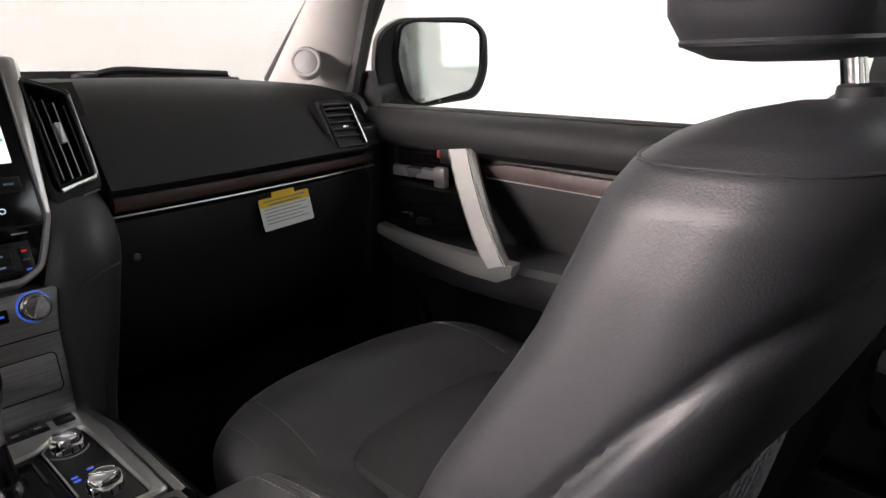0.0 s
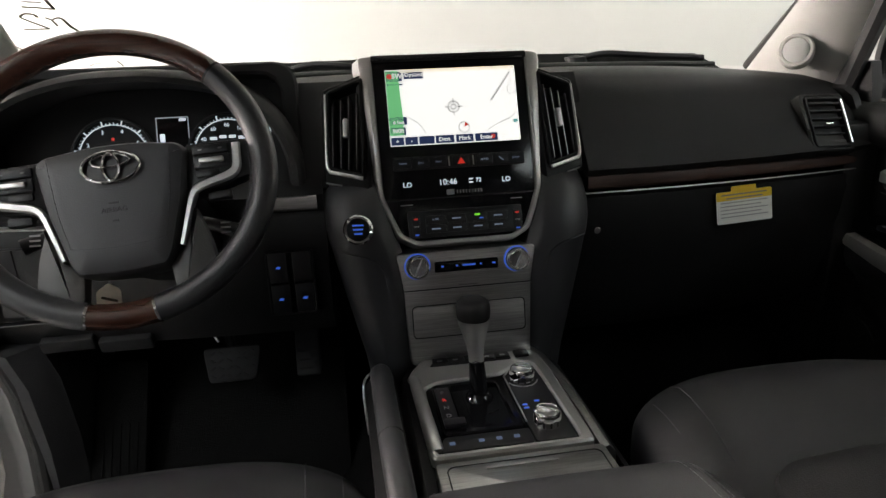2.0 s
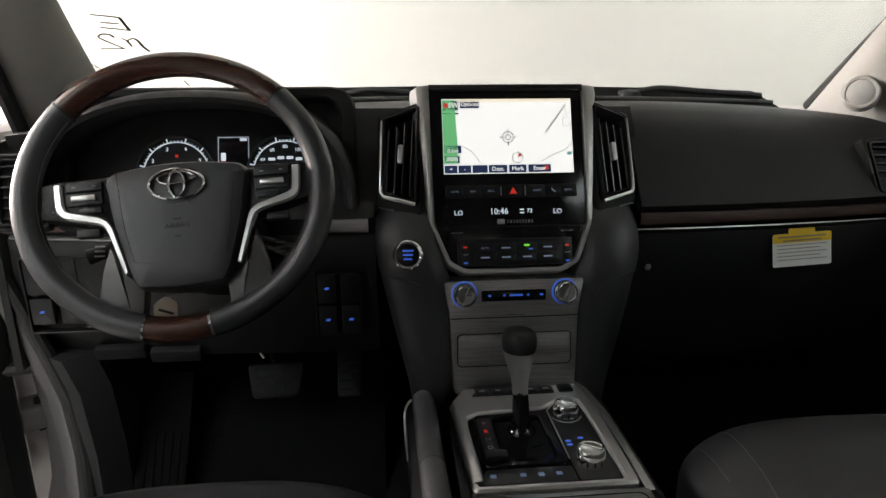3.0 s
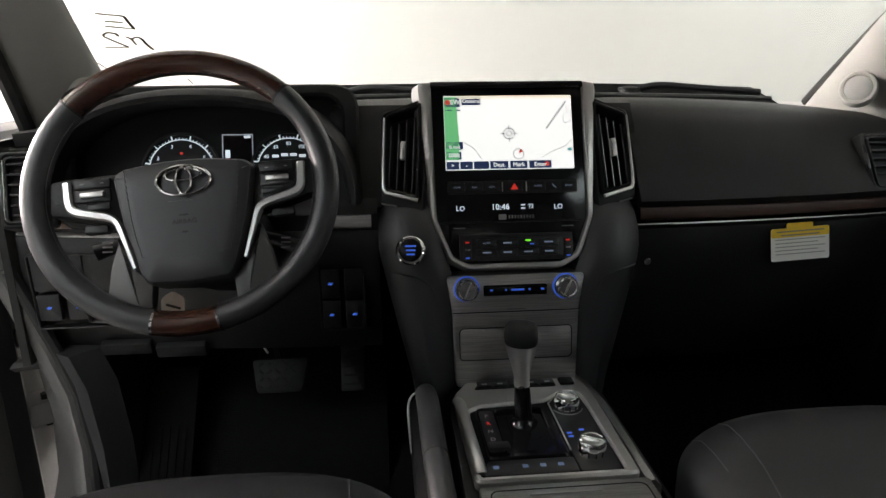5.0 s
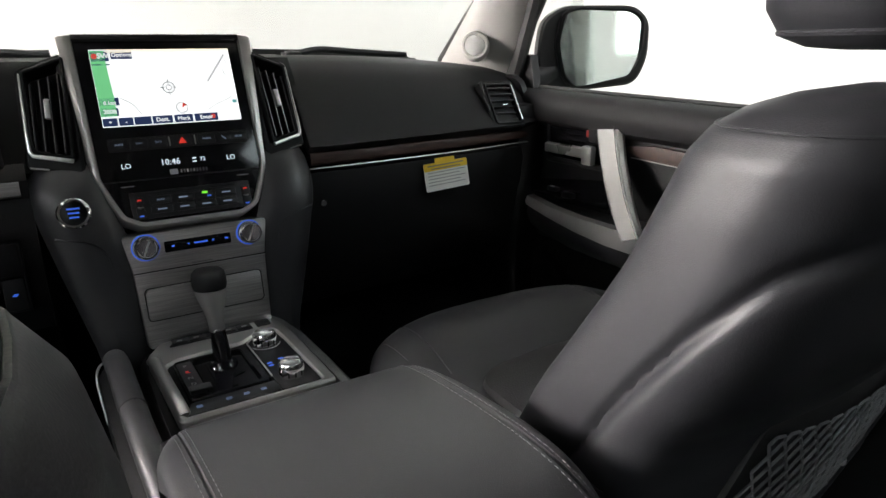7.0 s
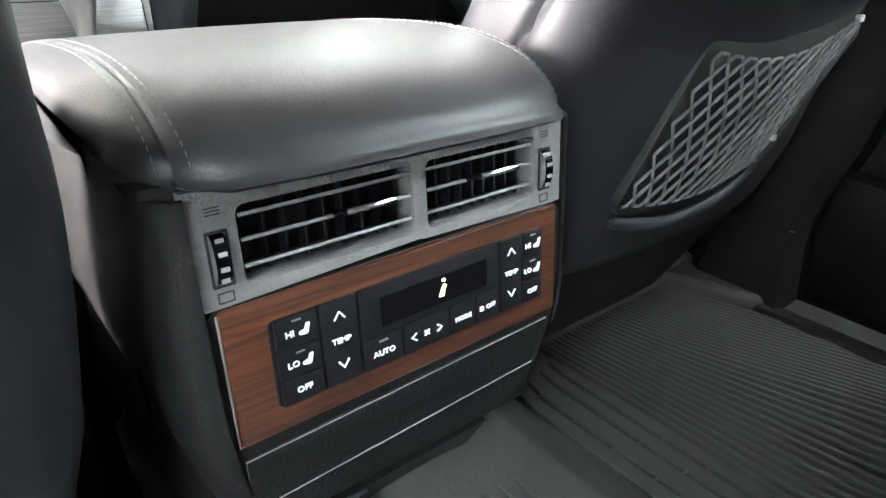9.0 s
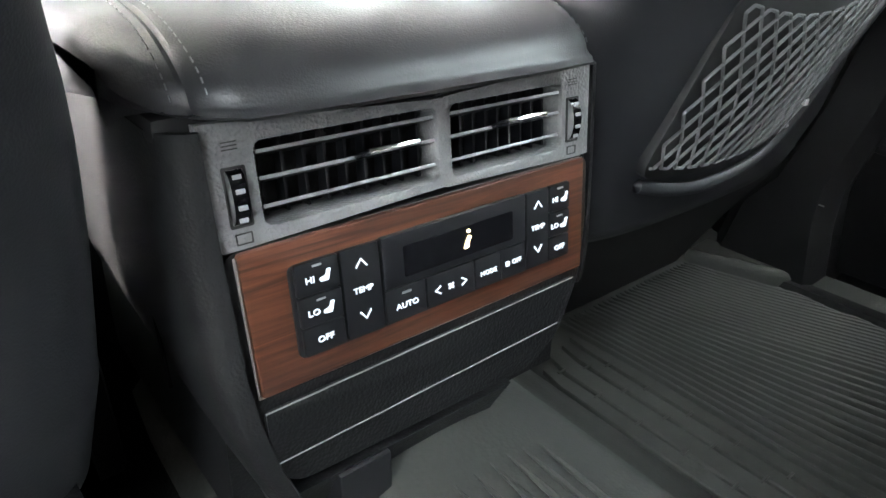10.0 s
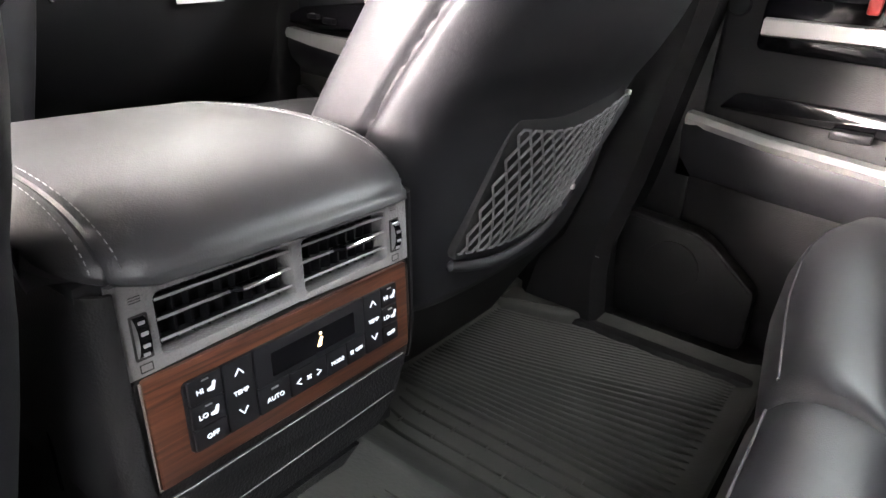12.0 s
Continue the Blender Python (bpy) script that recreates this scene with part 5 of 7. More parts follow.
part("silver_frame", ring(frame_o, frame_i, -0.02, 0.006, CT, bev=0.003), SATIN_METAL, con, "satin silver frame of the shift panel")
part("panel", plate(frame_i, -0.02, 0.001, CT), GLOSS, con)
part("grip_bar", tube(curve([(-0.097, 0.822, 0.497), (-0.0965, 0.79, 0.5065), (-0.0945, 0.72, 0.5075), (-0.0915, 0.668, 0.504), (-0.0895, 0.645, 0.497)], 5), 0.0085, 12, flat=0.8), SATIN_METAL, con, "rounded polished metal edge beside the shift gate")
# metal borders running along the console's edges
for sg in (1,):
    part("metal_border", loft([[(sg * x, y, z) for x, z in ((0.104 + d, 0.497), (0.113 + d, 0.499), (0.121 + d, 0.490), (0.123 + d, 0.475), (0.104 + d, 0.475))] for y, d in ((0.615, 0.0), (0.70, 0.002), (0.80, 0.001), (0.86, -0.006), (0.885, -0.016))]), BRUSHED, con, "brushed metal side border")
hk = part("heater_key_base", plate(rounded([(-0.070, 0.846), (0.055, 0.846), (0.055, 0.868), (-0.058, 0.868)], 0.004), 0.005, 0.0075, CT, 0.001), BUTTON, con, "strip of black seat heater keys")
for i in range(5):
    u = -0.053 + 0.024 * i
    k = part("key", plate(rrect(u - 0.0105, 0.849, u + 0.0105, 0.866, 0.002), 0.007, 0.0095, CT, 0.001), BUTTON, hk)
    part("key_mark", plate(rrect(u - 0.004, 0.854, u + 0.004, 0.858, 0.001), 0.0095, 0.0099, CT), PRINT, k)
part("key", plate(rrect(0.062, 0.848, 0.084, 0.868, 0.003), 0.004, 0.010, CT, 0.002), BUTTON, con, "square black rocker key")
# dial field
df = part("dial_panel", plate(rounded([(0.032, 0.640), (0.084, 0.640), (0.083, 0.79), (0.080, 0.825), (0.057, 0.826), (0.032, 0.806)], 0.006), 0.0, 0.004, CT, 0.001), BUTTON, con, "black dial panel")
part("outline", tube([CT @ Vector((u, v, 0.0045)) for u, v in ((0.031, 0.684), (0.031, 0.80), (0.040, 0.812))], 0.0013, 6), SILVER, df)


def dial(u, v):
    m = CT @ shift(u, v, 0.004)
    d = part("dial", turned([(0.0, 0.0), (0.0178, 0.0), (0.0178, 0.009), (0.0170, 0.016), (0.0155, 0.0185), (0.014, 0.018), (0.0, 0.017)], m, 36), CHROME, con, "polished metal drive mode dial")
    part("top", turned([(0.0, 0.016), (0.0138, 0.0172), (0.0134, 0.0190), (0.0, 0.0193)], m, 24), BRUSHED, d)
    part("grip", box((-0.0138, -0.0022, 0.016), (0.0138, 0.0022, 0.0220), 0.0012, m=m @ Matrix.Rotation(radians(-35), 4, "Z")), CHROME, d)
    for i in range(12):
        a = radians(30 * i)
        part("notch", box((0.0172, -0.0010, 0.002), (0.0180, 0.0010, 0.009), m=m @ Matrix.Rotation(a, 4, "Z")), BLACK, d)


dial(0.0545, 0.788)
dial(0.0555, 0.676)
part("dial_arc", tube([CT @ Vector((0.0545 + 0.022 * math.cos(a), 0.788 + 0.022 * math.sin(a), 0.0045)) for a in np.linspace(radians(200), radians(340), 10)], 0.0009, 5), PRINT, df)
for u, v in ((0.040, 0.722), (0.058, 0.728), (0.040, 0.714)):
    part("lit_mark", plate(rrect(u - 0.0035, v - 0.0018, u + 0.0035, v + 0.0018, 0.001), 0.004, 0.0045, CT), B_GLOW, df)
# rear key row
rk = part("drive_key_base", plate(rounded([(-0.087, 0.638), (0.030, 0.638), (0.030, 0.668), (-0.078, 0.668)], 0.005), 0.0, 0.006, CT, 0.002), BUTTON, con, "row of black drive keys")
for i, u in enumerate((-0.070, -0.034, -0.012, 0.010)):
    part("lit_mark", plate(rrect(u - 0.0035, 0.650, u + 0.0035, 0.656, 0.001), 0.006, 0.0065, CT), glow("soft_white_backlight", (0.35, 0.5, 0.9), 0.22), rk)
part("chrome_line", tube([CT @ Vector((u, 0.636, 0.004)) for u in (-0.088, 0.085)], 0.0013, 6), SILVER, rk)
# gate, lever
gate = part("shift_gate", ring(rrect(-0.076, 0.672, 0.028, 0.795, 0.008), rrect(-0.050, 0.682, 0.016, 0.786, 0.006), -0.004, 0.006, CT, bev=0.002), GLOSS, con, "black shift gate")
part("slot", plate(rounded([(-0.036, 0.690), (-0.012, 0.690), (-0.012, 0.715), (0.006, 0.722), (0.006, 0.778), (-0.036, 0.778)], 0.004), 0.0005, 0.002, CT), GLOSS, gate)
ind = part("gear_indicator", plate(rrect(-0.073, 0.684, -0.053, 0.782, 0.003), 0.004, 0.008, CT, 0.001), BUTTON, gate, "gear letter strip")
for i, s_ in enumerate("PRND"):
    writing("gear_letter", s_, 0.010, CT @ shift(-0.064, 0.767 - 0.019 * i, 0.0085), R_GLOW if s_ == "R" else PRINT, ind)
part("side_tab", box((-0.074, 0.684, 0.008), (-0.046, 0.699, 0.013), 0.002, m=CT), BUTTON, gate)
lever = part("gear_lever", tube([(-0.014, 0.757, 0.485), (-0.0148, 0.772, 0.555)], [0.0085, 0.0085], 16), CHROME, con, "chrome and leather gear lever")
part("boot", tube([(-0.014, 0.759, 0.497), (-0.0146, 0.769, 0.545)], [0.0135, 0.0106], 16), GLOSS, lever, "black lever boot")
part("collar", turned([(0.0, 0), (0.022, 0.0), (0.018, 0.010), (0.012, 0.016), (0.0, 0.016)], top_frame((-0.014, 0.757, 0.490)), 20), GLOSS, lever)
KM = top_frame((-0.0150, 0.772, 0.541), -6)


def oval(rows):
    return loft([[KM @ Vector((c + a * math.cos(t), b * math.sin(t), w)) for t in np.linspace(0, 2 * math.pi, 28, endpoint=False)] for a, b, w, c in rows])


part("handle", oval(((0.0105, 0.0105, 0.0, 0.001), (0.0105, 0.011, 0.014, 0.0005), (0.0125, 0.014, 0.028, 0.0), (0.0165, 0.019, 0.043, -0.0005), (0.0205, 0.024, 0.057, -0.001), (0.0215, 0.026, 0.064, -0.001))), SATIN_METAL, lever, "satin metal grip of the lever")
part("cap", oval(((0.0215, 0.026, 0.0645, -0.001), (0.0228, 0.028, 0.070, -0.001), (0.0230, 0.028, 0.080, -0.001), (0.0215, 0.026, 0.0875, -0.001), (0.0180, 0.022, 0.0910, -0.001), (0.0090, 0.011, 0.0925, -0.001))), DASH, lever, "black leather knob top")
# metal lid ahead of the armrest
cl = part("cup_lid", plate(rounded([(-0.098, 0.490), (0.110, 0.490), (0.108, 0.622), (-0.096, 0.622)], 0.006), -0.01, 0.004, CT, 0.003), BRUSHED, con, "brushed metal cup holder lid")
part("lid_groove", ring(rrect(-0.085, 0.495, 0.10, 0.612, 0.01), rrect(-0.0835, 0.4965, 0.0985, 0.6105, 0.009), 0.003, 0.0045, CT), BLACK, cl)
part("finger_line", plate(rrect(-0.040, 0.600, 0.045, 0.6025, 0.001), 0.004, 0.0055, CT), SILVER, cl)
# padded grab handle on the driver's side
gh = part("grab_pad", tube(curve([(-0.136, 0.852, 0.475), (-0.143, 0.825, 0.510), (-0.143, 0.78, 0.519), (-0.143, 0.70, 0.519), (-0.142, 0.62, 0.517), (-0.140, 0.56, 0.512), (-0.136, 0.50, 0.49)], 5), 0.0155, 14), LEATHER, con, "leather padded knee rail")
part("seam_ring", tube([(-0.142 + 0.0157 * math.cos(t), 0.655, 0.518 + 0.0157 * math.sin(t)) for t in np.linspace(0, 2 * math.pi, 20, endpoint=False)], 0.0008, 5, closed=True), mat("pad_seam_thread", (0.05, 0.05, 0.05), 0.8), gh)
part("silver_hoop", tube(curve([(-0.166, 0.80, 0.43), (-0.169, 0.83, 0.485), (-0.160, 0.845, 0.50), (-0.150, 0.85, 0.495)], 5), 0.0018, 8), BRUSHED, con, "thin metal edge of the side pocket")
part("side_pocket", loft([[(-x, y, z) for x, z in ((0.122, 0.30), (0.150, 0.33), (0.166, 0.42), (0.166, 0.475), (0.150, 0.495), (0.122, 0.49))] for y in (0.44, 0.60, 0.80, 0.86)]), PLASTIC, con, "black side of the console")
part("side_pocket", loft([[(x, y, z) for x, z in ((0.122, 0.30), (0.132, 0.33), (0.138, 0.42), (0.134, 0.475), (0.122, 0.485))] for y in (0.44, 0.60, 0.80, 0.86)]), PLASTIC, con, "black side of the console")

# ---- armrest lid ----
arm = thing("armrest", "black leather center armrest lid with pale stitching", "armrest", (0, 0.31, 0.55))
prof = [(p.x, p.y) for p in curve([(0.468, 0.535, 0), (0.475, 0.560, 0), (0.467, 0.583, 0), (0.438, 0.600, 0), (0.36, 0.612, 0), (0.27, 0.619, 0), (0.21, 0.618, 0), (0.168, 0.611, 0), (0.141, 0.599, 0), (0.130, 0.586, 0), (0.140, 0.578, 0), (0.30, 0.558, 0)], 4, True)]
AX = -0.0075
def tuck(x, y):
    """How far the rear corners and the front corners are drawn in."""
    return 0.050 * max(0, (abs(x) - 0.095) / 0.045) ** 1.6 * max(0, (0.30 - y) / 0.17) - 0.03 * max(0, (abs(x) - 0.105) / 0.035) ** 2 * max(0, (y - 0.37) / 0.10)


def pad_station(x, d):
    return [(x + AX, y + tuck(x, y), z) for y, z in inset(prof, d)]


side = [(0.1165 + 0.024 * math.sin(radians(a)), 0.0005 + 0.016 * (1 - math.cos(radians(a)))) for a in (5, 20, 35, 50, 65, 80, 90)]
stations = [(-x, d) for x, d in reversed(side)] + [(-0.1165, 0.0022), (-0.1148, 0.0004), (-0.10, 0.0), (-0.06, -0.0006), (0.0, -0.0010), (0.06, -0.0006), (0.10, 0.0), (0.1148, 0.0004), (0.1165, 0.0022)] + side
rows = [pad_station(x, d) for x, d in stations]
part("pad", loft(rows), LEATHER, arm)
stit = bmesh.new()
for sg in (-1, 1):
    for off in (-0.0055, 0.0055):
        x = sg * 0.1165 + off
        line = [(px, py - 0.0005 * (py < 0.2), pz + 0.0005) for px, py, pz in pad_station(x, 0.0002 if abs(x) < 0.1165 else 0.0011)[8:38]]
        pts = []
        for a, b in zip(line, line[1:]):
            for i in range(3):
                pts.append(Vector(a).lerp(Vector(b), i / 3))
        run = 0.0
        cur = [pts[0]]
        for a, b in zip(pts, pts[1:]):
            run += (b - a).length
            cur.append(b)
            if run > 0.0045:
                tube([cur[0], cur[0].lerp(cur[-1], 0.54)], 0.00036, 4, bm=stit)
                run, cur = 0.0, [b]
tagged(part("stitching", stit, STITCH, arm, "pale double stitching"), kind="stuff")
# black block closes the gap under the pad, standing in for its shade
part("underpad_block", box((-0.1385, 0.156, 0.567), (0.1245, 0.47, 0.580), 0.004), BLACK, arm)


# ---- rear face of the console ----
def rim_plate(outer, inner, m):
    """A flat surround whose opening is rounded at its lip; each inner point is joined to the nearest outer ray."""
    cu, cv = sum(p[0] for p in inner) / len(inner), sum(p[1] for p in inner) / len(inner)
    lo_u, hi_u, lo_v, hi_v = min(p[0] for p in outer), max(p[0] for p in outer), min(p[1] for p in outer), max(p[1] for p in outer)
    far = []
    for u, v in inner:
        du, dv = u - cu, v - cv
        k = min(((hi_u if du > 0 else lo_u) - cu) / du if abs(du) > 1e-9 else 1e9, ((hi_v if dv > 0 else lo_v) - cv) / dv if abs(dv) > 1e-9 else 1e9)
        far.append((cu + du * k, cv + dv * k))
    lay = [(far, -0.03), (far, 0.0), (inset(inner, -0.0016), 0.0), (inset(inner, -0.0005), -0.0005), (inner, -0.0018), (inner, -0.036)]
    return loft([[m @ Vector((u, v, w)) for u, v in p] for p, w in lay], across=True)


RF = face_frame((0, 0.1435, 0.519), 6) @ Matrix.Diagonal((0.981, 0.887, 1, 1)) @ Matrix.Translation((-0.0023, -0.509, 0))
rp = part("rear_panel", plate(rounded([(-0.122, 0.378), (-0.104, 0.357), (0.070, 0.3545), (0.098, 0.372), (0.118, 0.414), (0.124, 0.458), (0.123, 0.5098), (-0.123, 0.5098)], 0.010), -0.03, 0.0, RF, 0.001), PLASTIC, con, "black lower rear panel of the console")
MIDDLE = 0.0068
for sg in (-1, 1):
    u0, u1 = (-0.0990, 0.0020) if sg < 0 else (0.0116, 0.0985)
    o = rounded([(MIDDLE, 0.510), (sg * 0.123, 0.510), (sg * 0.1225, 0.574), (MIDDLE, 0.574)][:: sg], 0.0006)
    i_ = rounded([(sg_u, v) for sg_u, v in ((u0, 0.5185), (u1, 0.5185), (u1, 0.5622), (u0, 0.5622))], 0.005)
    vp = part("vent_surround", rim_plate(o, i_, RF), CONSOLE_GRAIN, con, "grained plastic vent surround")
    vent = part("air_vent", plate(rrect(u0 + 0.0005, 0.519, u1 - 0.0005, 0.5617, 0.005), -0.044, -0.036, RF), SEAL, con, "rear air vent with thin slats")
    for z in (0.5268, 0.5415, 0.5552):
        F2 = RF @ shift(0, z, -0.006) @ Matrix.Rotation(radians(-20), 4, "X")
        part("slat", box((u0 + 0.0005, -0.0011, -0.018), (u1 - 0.0005, 0.0011, 0.004), 0.0008, m=F2), BUTTON, vent)
        part("slat_edge", box((u0 + 0.0008, -0.0009, 0.0036), (u1 - 0.0008, 0.0011, 0.0046), 0.0003, m=F2), bpy.data.materials.get("slat_lip") or mat("slat_lip", (0.20, 0.20, 0.205), 0.3), vent)
    for k in range(9):
        u = u0 + 0.0055 + (u1 - u0 - 0.011) * k / 8
        part("fin", box((u - 0.0007, 0.520, -0.036), (u + 0.0007, 0.560, -0.011), m=RF), BUTTON, vent)
    u = -0.033 if sg < 0 else 0.0575
    F2 = RF @ shift(0, 0.5425, -0.004) @ Matrix.Rotation(radians(-20), 4, "X")
    part("tab", box((u - 0.0155, -0.0016, -0.002), (u + 0.0155, 0.0022, 0.017), 0.0014, m=F2), GLOSS, vent, "gloss black vent tab")
    part("tab_edge", box((u - 0.0150, -0.0014, 0.0155), (u + 0.0150, 0.0020, 0.0176), 0.0008, m=F2), CHROME, vent)
    # thumb wheels
    u = -0.1102 if sg < 0 else 0.1075
    tw = part("thumb_wheel", loft([[RF @ Vector((u + a * 0.0036, 0.537 + 0.014 * math.sin(t), -0.001 + 0.006 * math.cos(t))) for t in np.linspace(-1.45, 1.45, 12)] for a in (-1, -0.8, 0.8, 1)], closed=False, caps=False), GLOSS, con, "small vent thumb wheel")
    part("slot", ring(rrect(u - 0.0055, 0.5215, u + 0.0055, 0.5525, 0.001), rrect(u - 0.0042, 0.523, u + 0.0042, 0.551, 0.001), -0.002, 0.0006, RF), SEAL, tw)
    for k in range(4):
        t = -0.9 + 0.6 * k
        part("mark", box((u - 0.0020, 0.537 + 0.014 * math.sin(t) - 0.0011, 0.0045 * math.cos(t) + 0.0005), (u + 0.0020, 0.537 + 0.014 * math.sin(t) + 0.0011, 0.006 * math.cos(t)), m=RF), PRINT, tw, "white wheel mark")
    part("wheel_symbol", ring(rrect(u - 0.004, 0.5125, u + 0.004, 0.5185, 0.0003), rrect(u - 0.0034, 0.5131, u + 0.0034, 0.5179, 0.0003), 0.0, 0.0004, RF), SEAL, tw)
    for dv in (0, 0.0018, 0.0036):
        part("wheel_symbol", box((u - 0.0035, 0.5605 + dv, 0.0), (u + 0.0035, 0.5610 + dv, 0.0004), m=RF), SEAL, tw)
    # rounded corner and glossy side
    corner = [[(sg * x * float(np.interp(z, *(([0.345, 0.382, 0.397, 0.435, 0.47], [0.50, 0.66, 0.80, 0.955, 1.0]) if sg > 0 else ([0.345, 0.40, 0.44, 0.47], [0.78, 0.92, 0.985, 1.0])))), y, z) for x, y in ((0.1218, 0.1437 - 0.105 * (0.519 - z)), (0.1262, 0.1448 - 0.105 * (0.519 - z)), (0.1305, 0.1485 - 0.10 * (0.519 - z)), (0.1335, 0.155 - 0.08 * (0.519 - z)), (0.1350, 0.166), (0.1355, 0.20), (0.1355, 0.30), (0.1355, 0.44))] for z in ((0.43, 0.44, 0.46, 0.52, 0.574) if sg > 0 else (0.345, 0.37, 0.40, 0.43, 0.46, 0.52, 0.574))]
    part("side_panel", sheet(corner, 0.004), PLASTIC if sg > 0 else mat("side_plastic", (0.008, 0.008, 0.0085), 0.6, spec=0.2, grain=0.3, scale=600), con, "black side panel of the console")
    part("side_crease", tube([(sg * 0.1365, 0.235 - 0.05 * (0.52 - z), z) for z in np.linspace(0.40, 0.53, 6)], 0.0012, 5), GLOSS, con)
# wood plate
wd = part("wood_plate", plate(rounded([(-0.1165, 0.424), (0.1165, 0.424), (0.1165, 0.509), (-0.1165, 0.509)], 0.003), 0.0, 0.0032, RF, 0.001), WOOD_RED, con, "red walnut trim plate")
# pale line paints the highlight along the wood plate's rim
part("edge_glint", tube([RF @ Vector(p) for p in ((-0.1172, 0.507, 0.001), (-0.1172, 0.4238, 0.001), (0.0, 0.4232, 0.001), (0.1172, 0.4238, 0.001), (0.1172, 0.507, 0.001))], 0.0007, 6), mat("edge_shine", (0.22, 0.21, 0.20), 0.3), wd, "thin pale line painting the edge highlight")
# control block
cb = part("control_panel", plate(rrect(-0.0945, 0.4395, 0.1005, 0.4955, 0.004), 0.003, 0.0052, RF, 0.001), BUTTON, con, "black rear climate control panel")


def key(u0, v0, u1, v1, h=0.0075):
    return part("key", plate(rrect(u0, v0, u1, v1, 0.0012), 0.005, h, RF, 0.0007), BUTTON, cb)


def legend(k, s_, u, v, size=0.0053, h=0.0078):
    writing("legend", s_, size, RF @ shift(u, v, h), L_GLOW, k)


def chevron(k, u, v, up, h=0.0078):
    s_ = 1 if up else -1
    part("arrow", tube([RF @ Vector((u + a, v + s_ * b, h)) for a, b in ((-0.0032, -0.0020), (0.0, 0.0028), (0.0032, -0.0020))], 0.00055, 4), L_GLOW, k)


def side_arrow(k, u, v, s_, h=0.0078):
    part("arrow", tube([RF @ Vector((u + s_ * a, v + b, h)) for a, b in ((-0.0018, 0.0026), (0.0018, 0.0), (-0.0018, -0.0026))], 0.00055, 4), L_GLOW, k)


def seat_mark(k, u, v, h=0.0076):
    part("seat_symbol", plate(rounded([(-0.0028, -0.0028), (0.0018, -0.0032), (0.0024, -0.001), (0.0036, 0.0034), (0.0014, 0.0036), (0.0004, 0.0002), (-0.0030, -0.0008)], 0.0006), 0, 0.0004, RF @ shift(u, v, h)), L_GLOW, k, "lit seat symbol")


def heat_keys(u0, u1):
    for v0, v1, s_ in ((0.4775, 0.4965, "HI"), (0.4590, 0.4765, "LO"), (0.4415, 0.4580, "OFF")):
        k = key(u0, v0, u1, v1)
        um, vm = (u0 + u1) / 2, (v0 + v1) / 2
        if s_ == "OFF":
            legend(k, s_, um, vm)
        else:
            legend(k, s_, um - 0.0045, vm - 0.001)
            seat_mark(k, um + 0.0035, vm - 0.0005)
            part("lamp", plate(rrect(um - 0.0025, v1 - 0.0034, um + 0.0025, v1 - 0.0022, 0.0003), 0.0075, 0.0078, RF), PRINT, k)


def temp_key(u0, u1):
    k = key(u0, 0.4415, u1, 0.4965)
    um = (u0 + u1) / 2
    chevron(k, um, 0.4865, True)
    legend(k, "TEMP", um, 0.4705, 0.0049)
    chevron(k, um, 0.4550, False)


heat_keys(-0.0925, -0.0690)
temp_key(-0.0678, -0.0455)
disp = part("display_block", plate(rrect(-0.0440, 0.4640, 0.0590, 0.4970, 0.001), 0.005, 0.0078, RF, 0.0006), BUTTON, cb, "black display block")
part("lcd", plate(rrect(-0.0310, 0.4690, 0.0480, 0.4885, 0.001), 0.0076, 0.0082, RF), GLOSS, disp, "dark display window")
part("air_symbol", plate(rounded([(-0.003, -0.0045), (0.001, -0.0045), (0.0015, -0.0005), (0.0032, 0.0025), (0.0010, 0.0040), (-0.0008, 0.001)], 0.0006), 0, 0.0004, RF @ shift(0.0125, 0.4785, 0.0083)), A_GLOW, disp, "amber lit airflow symbol")
part("air_symbol", plate(circle(0.0013, 12), 0, 0.0004, RF @ shift(0.0135, 0.4850, 0.0083)), A_GLOW, disp)
k = key(-0.0440, 0.4415, -0.0175, 0.4630)
legend(k, "AUTO", -0.0305, 0.4510)
part("lamp", plate(rrect(-0.0335, 0.4585, -0.0275, 0.4600, 0.0003), 0.0075, 0.0078, RF), PRINT, k)
k = key(-0.0165, 0.4415, 0.0175, 0.4630)
side_arrow(k, -0.0095, 0.4520, -1)
side_arrow(k, 0.0095, 0.4520, 1)
for a in range(4):
    part("fan_symbol", plate(circle(0.0012, 8, 0.0014, 0.0, 0.0008), 0, 0.0004, RF @ shift(0.0, 0.4520, 0.0076, 45 + 90 * a)), L_GLOW, k)
k = key(0.0185, 0.4415, 0.0385, 0.4630)
legend(k, "MODE", 0.0285, 0.4515, 0.0046)
k = key(0.0393, 0.4415, 0.0590, 0.4630)
legend(k, "OFF", 0.0515, 0.4520, 0.0046)
part("fan_symbol", plate(rrect(-0.0016, -0.0018, 0.0016, 0.0018, 0.0006), 0, 0.0004, RF @ shift(0.0438, 0.4520, 0.0076)), L_GLOW, k)
temp_key(0.0605, 0.0795)
heat_keys(0.0805, 0.0988)
